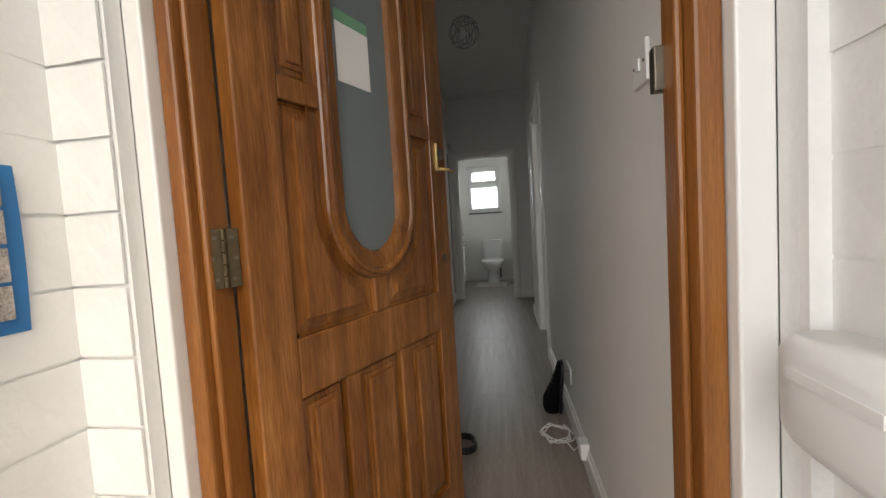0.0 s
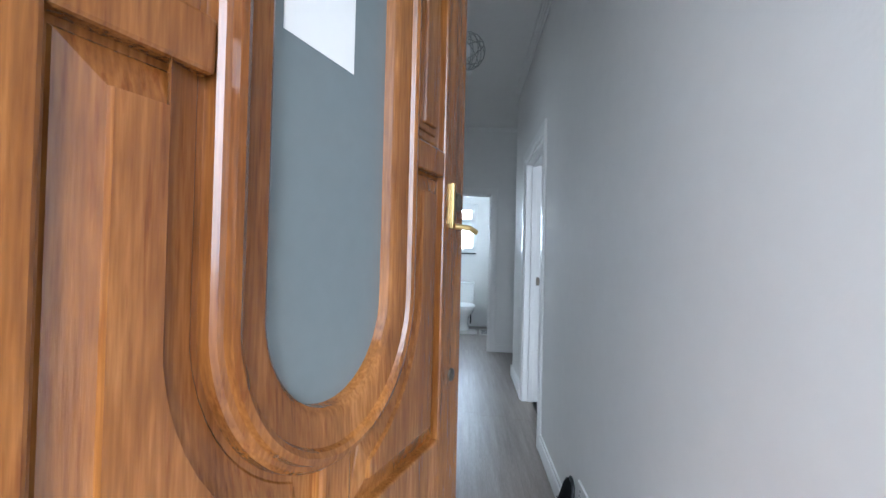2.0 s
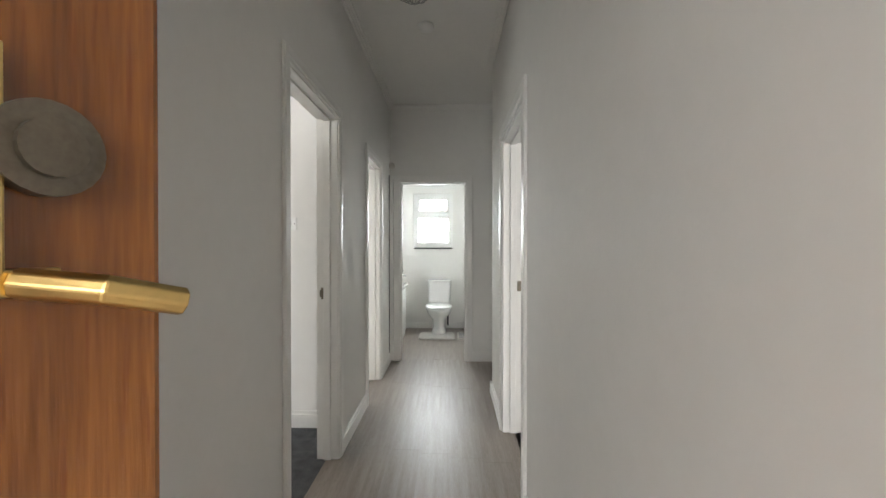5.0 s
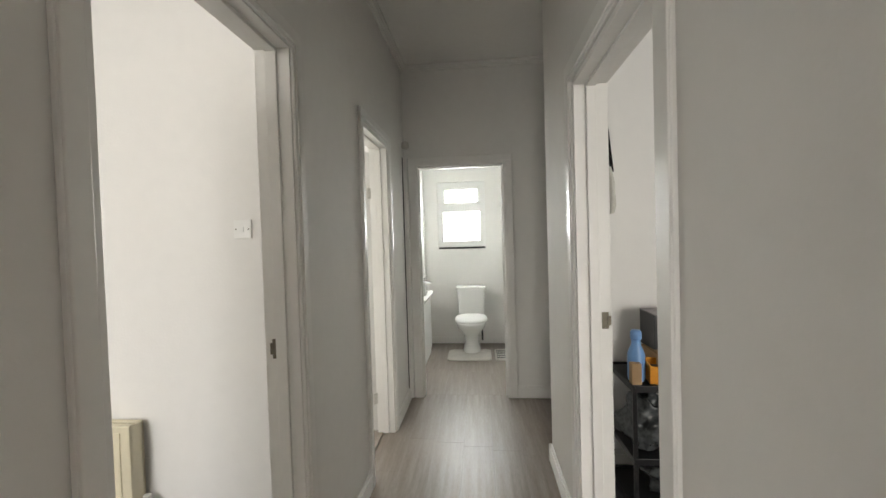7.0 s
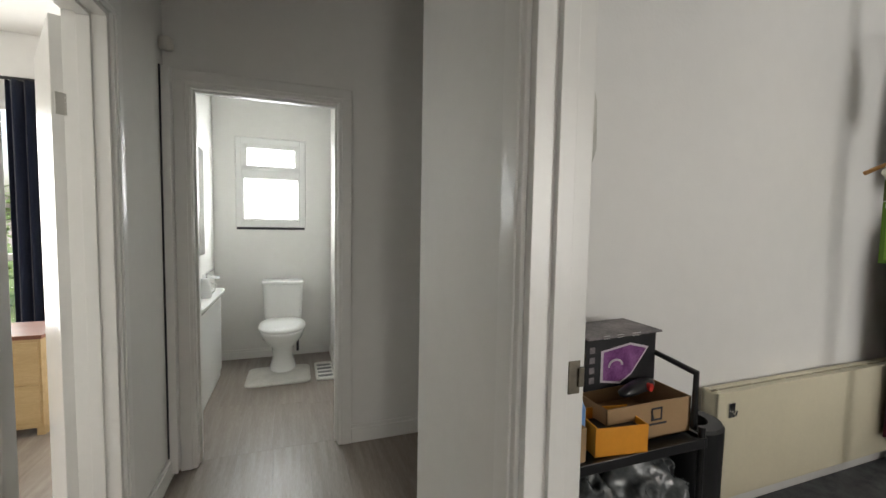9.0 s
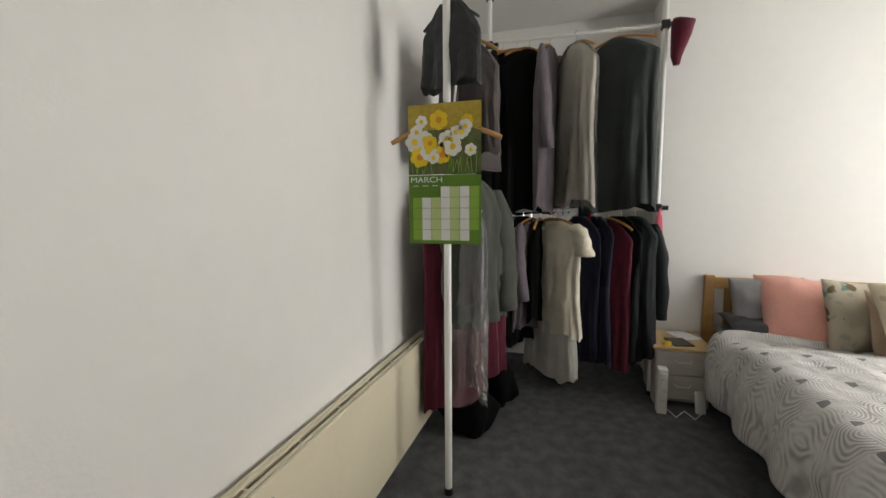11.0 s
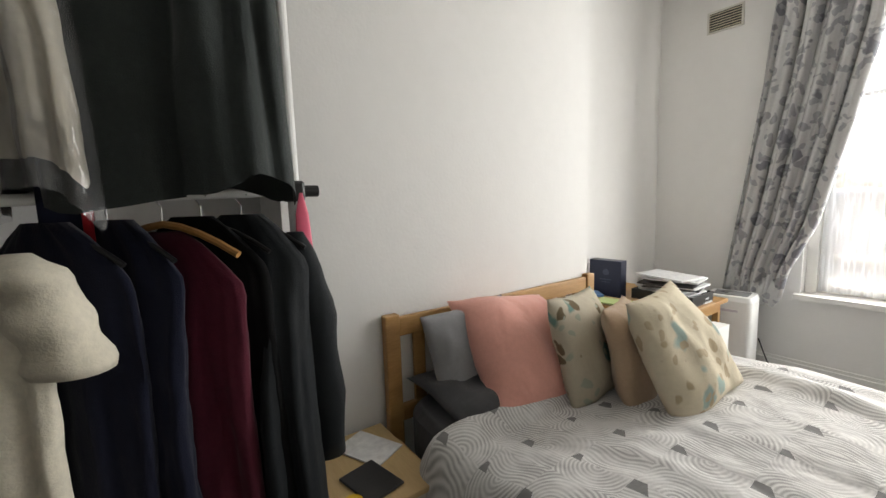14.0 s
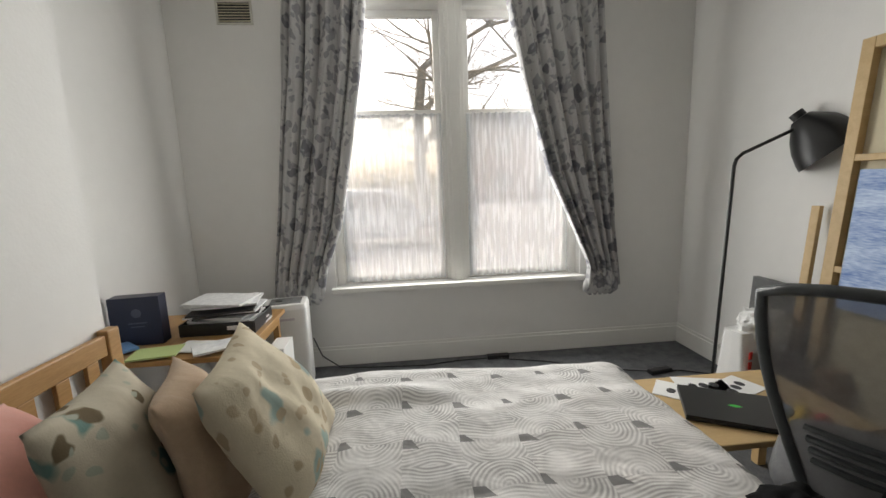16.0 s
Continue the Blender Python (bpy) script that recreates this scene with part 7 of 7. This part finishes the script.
for j in range(5):
    a = 2 * math.pi * j / 5 + 0.3
    bm = bmesh.new()
    tube(bm, (0, 0, 0.10), (0.27 * math.cos(a), 0.27 * math.sin(a), 0.07), 0.024, 8, 0.015)
    lg = part("leg", bm, black_plastic, oc)
    bm = bmesh.new()
    c = Vector((0.27 * math.cos(a), 0.27 * math.sin(a), 0.028))
    tube(bm, c - Vector((math.sin(a), -math.cos(a), 0)) * 0.018, c + Vector((math.sin(a), -math.cos(a), 0)) * 0.018, 0.028, 14)
    part("castor", bm, black_plastic, lg)

bc = thing("dark_cloth", "crumpled black garment lying on the corner of the bed", "garment", (3.37, 3.60, 0.545), turn=12)
bm = bmesh.new()
bmesh.ops.create_icosphere(bm, subdivisions=4, radius=1.0)
for v in bm.verts:
    n_ = v.co.normalized()
    r_ = 1 + 0.35 * noise.noise(n_ * 2.3 + Vector((4, 0, 0))) + 0.2 * (0.3 - abs(noise.noise(n_ * 5)))
    v.co = Vector((n_.x * 0.13 * r_, n_.y * 0.075 * r_, max(0.0, 0.02 + n_.z * 0.05 * r_)))
part("cloth", bm, cloth_black, bc, smooth=True)

# ---- outside ----
bark = material("bark", (0.31, 0.275, 0.215), 0.9, var=0.25, scale=8, bump=0.8)
hedge_leaf = material("hedge_leaf", (0.05, 0.085, 0.03), 0.7, var=0.3, scale=5)


def tree(at, height, seed, label):
    """A bare tree: tapered limbs that fork five times into many fine twigs."""
    k = thing("bare_tree", label, "tree", at)
    rnd = random.Random(seed)
    verts, faces = [], []

    def limb(p, q, r0, r1):
        d = (q - p).normalized()
        a = d.orthogonal().normalized()
        b = d.cross(a)
        n = 6 if r0 > 0.03 else 4
        base = len(verts)
        for c, r in ((p, r0), (q, r1)):
            for i in range(n):
                t = 2 * math.pi * i / n
                verts.append(c + (a * math.cos(t) + b * math.sin(t)) * r)
        for i in range(n):
            j = (i + 1) % n
            faces.append((base + i, base + j, base + n + j, base + n + i))

    def grow(p, d, r, length, n):
        steps = 4
        for s in range(steps):
            d = (d + Vector((rnd.uniform(-1, 1), rnd.uniform(-1, 1), rnd.uniform(-0.7, 0.8))) * 0.22).normalized()
            q = p + d * length / steps
            r1 = r * 0.86
            limb(p, q, r, r1)
            p, r = q, r1
            if n < 6 and (s > 0 or n > 0):
                side = Vector((rnd.uniform(-1, 1), rnd.uniform(-1, 1), rnd.uniform(-0.35, 0.6))).normalized()
                grow(p, (d * 0.5 + side).normalized(), r * 0.64, length * rnd.uniform(0.52, 0.76), n + 1)
    grow(Vector((0, 0, 0)), Vector((0, 0, 1)), height / 44, height * 0.5, 0)
    me = bpy.data.meshes.new("limbs")
    me.from_pydata(verts, [], faces)
    me.materials.append(bark)
    new("limbs", me).parent = k
    return k


tree((3.6, -6.0, -0.2), 8.5, 6, "bare winter tree with spreading branches by the road")
tree((1.5, -11.5, -0.2), 8.0, 9, "bare winter tree across the road")
hd = thing("garden_hedge", "dense green garden hedge along the pavement", "hedge", (0, -11.0, -0.2), kind="stuff")
rnd = random.Random(77)
verts, faces = [], []
for i in range(5000):
    x, y, z = rnd.uniform(2.5, 16), rnd.uniform(-0.8, 0.8), rnd.uniform(0, 1.9 + 0.5 * math.sin(i * 0.9))
    a, s = rnd.uniform(0, 6.28), rnd.uniform(0.06, 0.14)
    t = Vector((math.cos(a), math.sin(a), rnd.uniform(-0.6, 0.6))) * s
    w = Vector((-math.sin(a), math.cos(a), rnd.uniform(-0.8, 0.8))) * s * 0.6
    c = Vector((x, y, z))
    b = len(verts)
    verts += [c - t, c + w, c + t, c - w]
    faces.append((b, b + 1, b + 2, b + 3))
me = bpy.data.meshes.new("leaves")
me.from_pydata(verts, [], faces)
me.materials.append(hedge_leaf)
lf = new("leaves", me)
lf.parent = hd
red_brick = material("red_brick", (0.28, 0.115, 0.07), 0.85, var=0.15, scale=20, bump=0.5)
roof_tile = material("roof_tile", (0.10, 0.085, 0.08), 0.8, var=0.15, scale=12)
hs = thing("terraced_house", "red brick house across the road with white windows", "house", (-3.6, -27.0, -0.2))
bm = bmesh.new()
box(bm, -4.5, 4.5, -6.0, 0.0, 0.0, 5.2)
part("wall", bm, red_brick, hs)
bm = bmesh.new()
q = [bm.verts.new(v) for v in ((-4.8, 0.4, 5.2), (4.8, 0.4, 5.2), (4.8, -3, 7.4), (-4.8, -3, 7.4), (-4.8, -6.4, 5.2), (4.8, -6.4, 5.2))]
for f in ((0, 1, 2, 3), (3, 2, 5, 4), (0, 3, 4), (1, 5, 2), (0, 4, 5, 1)):
    bm.faces.new([q[i] for i in f])
part("roof", bm, roof_tile, hs)
for x in (-3.2, 0.0, 3.2):
    for z in (0.9, 3.4):
        bm = bmesh.new()
        for b in ((x - 0.6, x - 0.52, z, z + 1.3), (x + 0.52, x + 0.6, z, z + 1.3), (x - 0.52, x + 0.52, z, z + 0.08), (x - 0.52, x + 0.52, z + 1.22, z + 1.3), (x - 0.03, x + 0.03, z + 0.08, z + 1.22)):
            box(bm, b[0], b[1], -0.02, 0.05, b[2], b[3])
        wnd = part("window", bm, white_plastic, hs)
        bm = bmesh.new()
        box(bm, x - 0.52, x + 0.52, -0.01, 0.015, z + 0.08, z + 1.22)
        part("pane", bm, material("dark_pane", (0.03, 0.035, 0.04), 0.08), wnd)
car = thing("parked_car", "silver-blue hatchback parked in the street", "car", (5.0, -6.3, -0.2), turn=4)
car_paint = material("car_paint", (0.35, 0.38, 0.42), 0.2, 0.4, var=0.02)
bm = bmesh.new()
sec = [(-2.0, 0.25), (-2.02, 0.65), (-1.75, 0.82), (-1.15, 0.90), (-0.45, 1.42), (0.9, 1.46), (1.7, 1.02), (1.98, 0.9), (2.0, 0.3)]
for y0, y1, ins in ((-0.85, 0.85, 0.0),):
    l_ = [bm.verts.new((x, -0.85 + 0.14 * max(0, z - 0.85), z)) for x, z in sec]
    r_ = [bm.verts.new((x, 0.85 - 0.14 * max(0, z - 0.85), z)) for x, z in sec]
    bm.faces.new(l_)
    bm.faces.new(list(reversed(r_)))
    for i in range(len(sec)):
        j = (i + 1) % len(sec)
        bm.faces.new((l_[i], r_[i], r_[j], l_[j]))
part("body", bm, car_paint, car, bevel=0.05)
car_glass = material("car_glass", (0.02, 0.025, 0.03), 0.05)
for s in (-1, 1):
    bm = bmesh.new()
    bm.faces.new([bm.verts.new((x, s * y, z)) for x, y, z in ((-0.95, 0.842, 0.95), (-0.40, 0.785, 1.36), (0.80, 0.782, 1.39), (1.45, 0.835, 1.0))])
    part("side_glass", bm, car_glass, car)
    for x in (-1.25, 1.25):
        bm = bmesh.new()
        tube(bm, (x, s * 0.72, 0.31), (x, s * 0.88, 0.31), 0.31, 24)
        wh = part("wheel", bm, black_plastic, car)
        bm = bmesh.new()
        tube(bm, (x, s * 0.875, 0.31), (x, s * 0.89, 0.31), 0.2, 20)
        part("rim", bm, chrome, wh)
    bm = bmesh.new()
    bmesh.ops.create_uvsphere(bm, u_segments=14, v_segments=8, radius=0.13, matrix=Matrix.Translation((-1.93, s * 0.6, 0.68)) @ Matrix.Diagonal((0.5, 1, 0.6, 1)))
    part("headlight", bm, porcelain, car, smooth=True)
lawn = structure("lawn", "green garden behind the house", material("grass", (0.07, 0.13, 0.03), 0.9, var=0.3, scale=6), [(-12, 8, 9.6, 40, -0.25, -0.18)], "ground")
gw = thing("garden_shrub", "green shrubs beyond the garden doors", "shrub", (-3.0, 13.0, -0.2), kind="stuff")
verts, faces = [], []
for i in range(3000):
    x, y, z = rnd.uniform(-5, 4), rnd.uniform(-0.6, 0.6), rnd.uniform(0, 2.0)
    a, s = rnd.uniform(0, 6.28), rnd.uniform(0.05, 0.12)
    t = Vector((math.cos(a), math.sin(a), rnd.uniform(-0.6, 0.6))) * s
    w = Vector((-math.sin(a), math.cos(a), rnd.uniform(-0.8, 0.8))) * s * 0.6
    c = Vector((x, y, z))
    b = len(verts)
    verts += [c - t, c + w, c + t, c - w]
    faces.append((b, b + 1, b + 2, b + 3))
me = bpy.data.meshes.new("leaves")
me.from_pydata(verts, [], faces)
me.materials.append(material("shrub_leaf", (0.08, 0.16, 0.03), 0.7, var=0.3))
new("leaves", me).parent = gw

# ---- porch: painted brick sides, notice ----
PORCH_L, PORCH_R = 0.395, 1.50
structure("wall_porch_west", "mortar bed of the painted brick porch wall", brick_paint, [(0.20, PORCH_L - 0.0015, 0.45, 1.775, -0.2, 2.6), (PORCH_L - 0.0015, 0.5055, 1.744, 1.775, -0.2, 2.6)])
structure("wall_porch_east", "mortar bed of the painted brick porch wall", brick_paint, [(PORCH_R + 0.0015, 1.62, 0.45, 1.775, -0.2, 2.6), (1.475, PORCH_R + 0.0015, 1.72, 1.775, -0.2, 2.6)])
structure("ceiling_porch", "white porch ceiling", ceiling_paint, [(0.20, 1.62, 0.45, 1.80, 2.6, 2.66)], "ceiling")
no = thing("notice_poster", "blue-edged notice with small house photographs taped to the brick", "poster", (PORCH_L + 0.003, 1.635, 1.10))
bm = bmesh.new()
grid_sheet(bm, 4, 6, lambda u, v: Vector((0.003 + 0.005 * math.sin(3 * v) * u, -0.20 + 0.235 * u, -0.122 + 0.244 * v)))
ob = part("sheet", bm, material("poster_blue", (0.02, 0.17, 0.42), 0.4), no)
ob.modifiers.new("thick", "SOLIDIFY").thickness = 0.001
photo = material("photo_print", (0.16, 0.12, 0.10), 0.4, scale=26, color2=(0.66, 0.62, 0.58))
for j in range(4):
    bm = bmesh.new()
    box(bm, 0.010, 0.0112, -0.18, 0.012, 0.062 - 0.054 * j, 0.110 - 0.054 * j)
    part("photograph", bm, photo, no)
bm = bmesh.new()
box(bm, 0.0125, 0.0132, -0.10, -0.028, -0.115, -0.02)
part("white_slip", bm, paper, no)
bracket = thing("white_post_box", "white plastic letter box fixed to the porch wall", "letter box", (1.457, 1.60, 0.83))
bm = bmesh.new()
loft(bm, [(0, 0, 0.04, 0.09, 0.0), (0, 0, 0.045, 0.10, 0.015), (0, 0, 0.045, 0.10, 0.10), (0, 0, 0.036, 0.085, 0.12)], 24, 4)
part("case", bm, white_plastic, bracket, smooth=True)
bm = bmesh.new()
box(bm, -0.0465, -0.044, -0.06, 0.06, 0.075, 0.088)
part("slot_flap", bm, white_plastic, bracket)

# bricks of the porch sides
rnd = random.Random(9)


def brick_mesh(name, ln, wd=0.103, ht=0.113, seed=0):
    bm = bmesh.new()
    box(bm, -0.004, 0.0012, -ln / 2, ln / 2, -ht / 2, ht / 2)
    bmesh.ops.subdivide_edges(bm, edges=[e for e in bm.edges if abs(e.verts[0].co.y - e.verts[1].co.y) > 0.01], cuts=3)
    for v in bm.verts:
        v.co += Vector((0.5, 0.35, 0.5)) * 0.004 * noise.noise(v.co * 30 + Vector((seed * 5, 0, 0)))
    me = bpy.data.meshes.new(name)
    bmesh.ops.recalc_face_normals(bm, faces=bm.faces)
    bm.to_mesh(me)
    bm.free()
    me.materials.append(brick_paint)
    return me


wide = [brick_mesh("brick", 0.253, seed=i) for i in range(6)]
half = [brick_mesh("half_brick", 0.121, seed=10 + i) for i in range(4)]
for wall_name, px, side in (("wall_porch_west", PORCH_L, 1), ("wall_porch_east", PORCH_R, -1)):
    owner = bpy.data.objects[wall_name]
    for row in range(23):
        z = -0.16 + 0.119 * row + 0.06
        y = 1.737 - (0.0 if row % 2 else 0.125)
        if row % 2 == 0:
            o = new("half_brick", rnd.choice(half))
            o.parent = owner
            o.matrix_world = pose(px + side * rnd.uniform(-0.002, 0.002), 1.737 - 0.0605, z, 0, 0, 0 if side > 0 else 180)
        while y > 0.75:
            o = new("brick", rnd.choice(wide))
            o.parent = owner
            o.matrix_world = pose(px + side * rnd.uniform(-0.002, 0.002), y - 0.1265, z, rnd.uniform(-0.4, 0.4), 0, 0 if side > 0 else 180)
            y -= 0.257
        # returns beside the frame
        o = new("half_brick", rnd.choice(half))
        o.parent = owner
        o.matrix_world = pose(0.447 if side > 0 else 1.49, 1.738, z, 0, 0, -90) @ Matrix.Diagonal((1, 0.86 if side > 0 else 0.25, 1, 1))

# ---- laminate planks of the hall and bathroom ----
rnd = random.Random(14)
floor_ob = bpy.data.objects["floor_hall"]
planks = {}


def plank_mesh(ln, wd):
    key = (round(ln, 3), round(wd, 3))
    if key not in planks:
        bm = bmesh.new()
        box(bm, 0, wd - 0.0003, 0, ln - 0.0003, -0.012, 0.0)
        bmesh.ops.bevel(bm, geom=[e for e in bm.edges if all(v.co.z > -0.001 for v in e.verts)], offset=0.0006, segments=1, affect="EDGES")
        me = bpy.data.meshes.new("plank")
        bm.to_mesh(me)
        bm.free()
        me.materials.append(laminate)
        planks[key] = me
    return planks[key]


def lay(x0, x1, y0, y1, wd=0.19, ln=1.22):
    x, row = x0, 0
    while x < x1 - 0.02:
        w = min(wd, x1 - x)
        y = y0
        first = ln * (0.25 + 0.37 * (row * 1.7 % 1.9) / 1.9)
        while y < y1 - 0.01:
            l = min(first if y == y0 else ln, y1 - y)
            o = new("plank", plank_mesh(l, w))
            o.parent = floor_ob
            o.location = (x, y, 0.0)
            y += l
        x += wd
        row += 1


lay(0.30, 1.50, 1.89, 7.06)
lay(0.28, 1.33, 7.06, 8.85)
lay(1.50, 2.48, 5.99, 7.0)
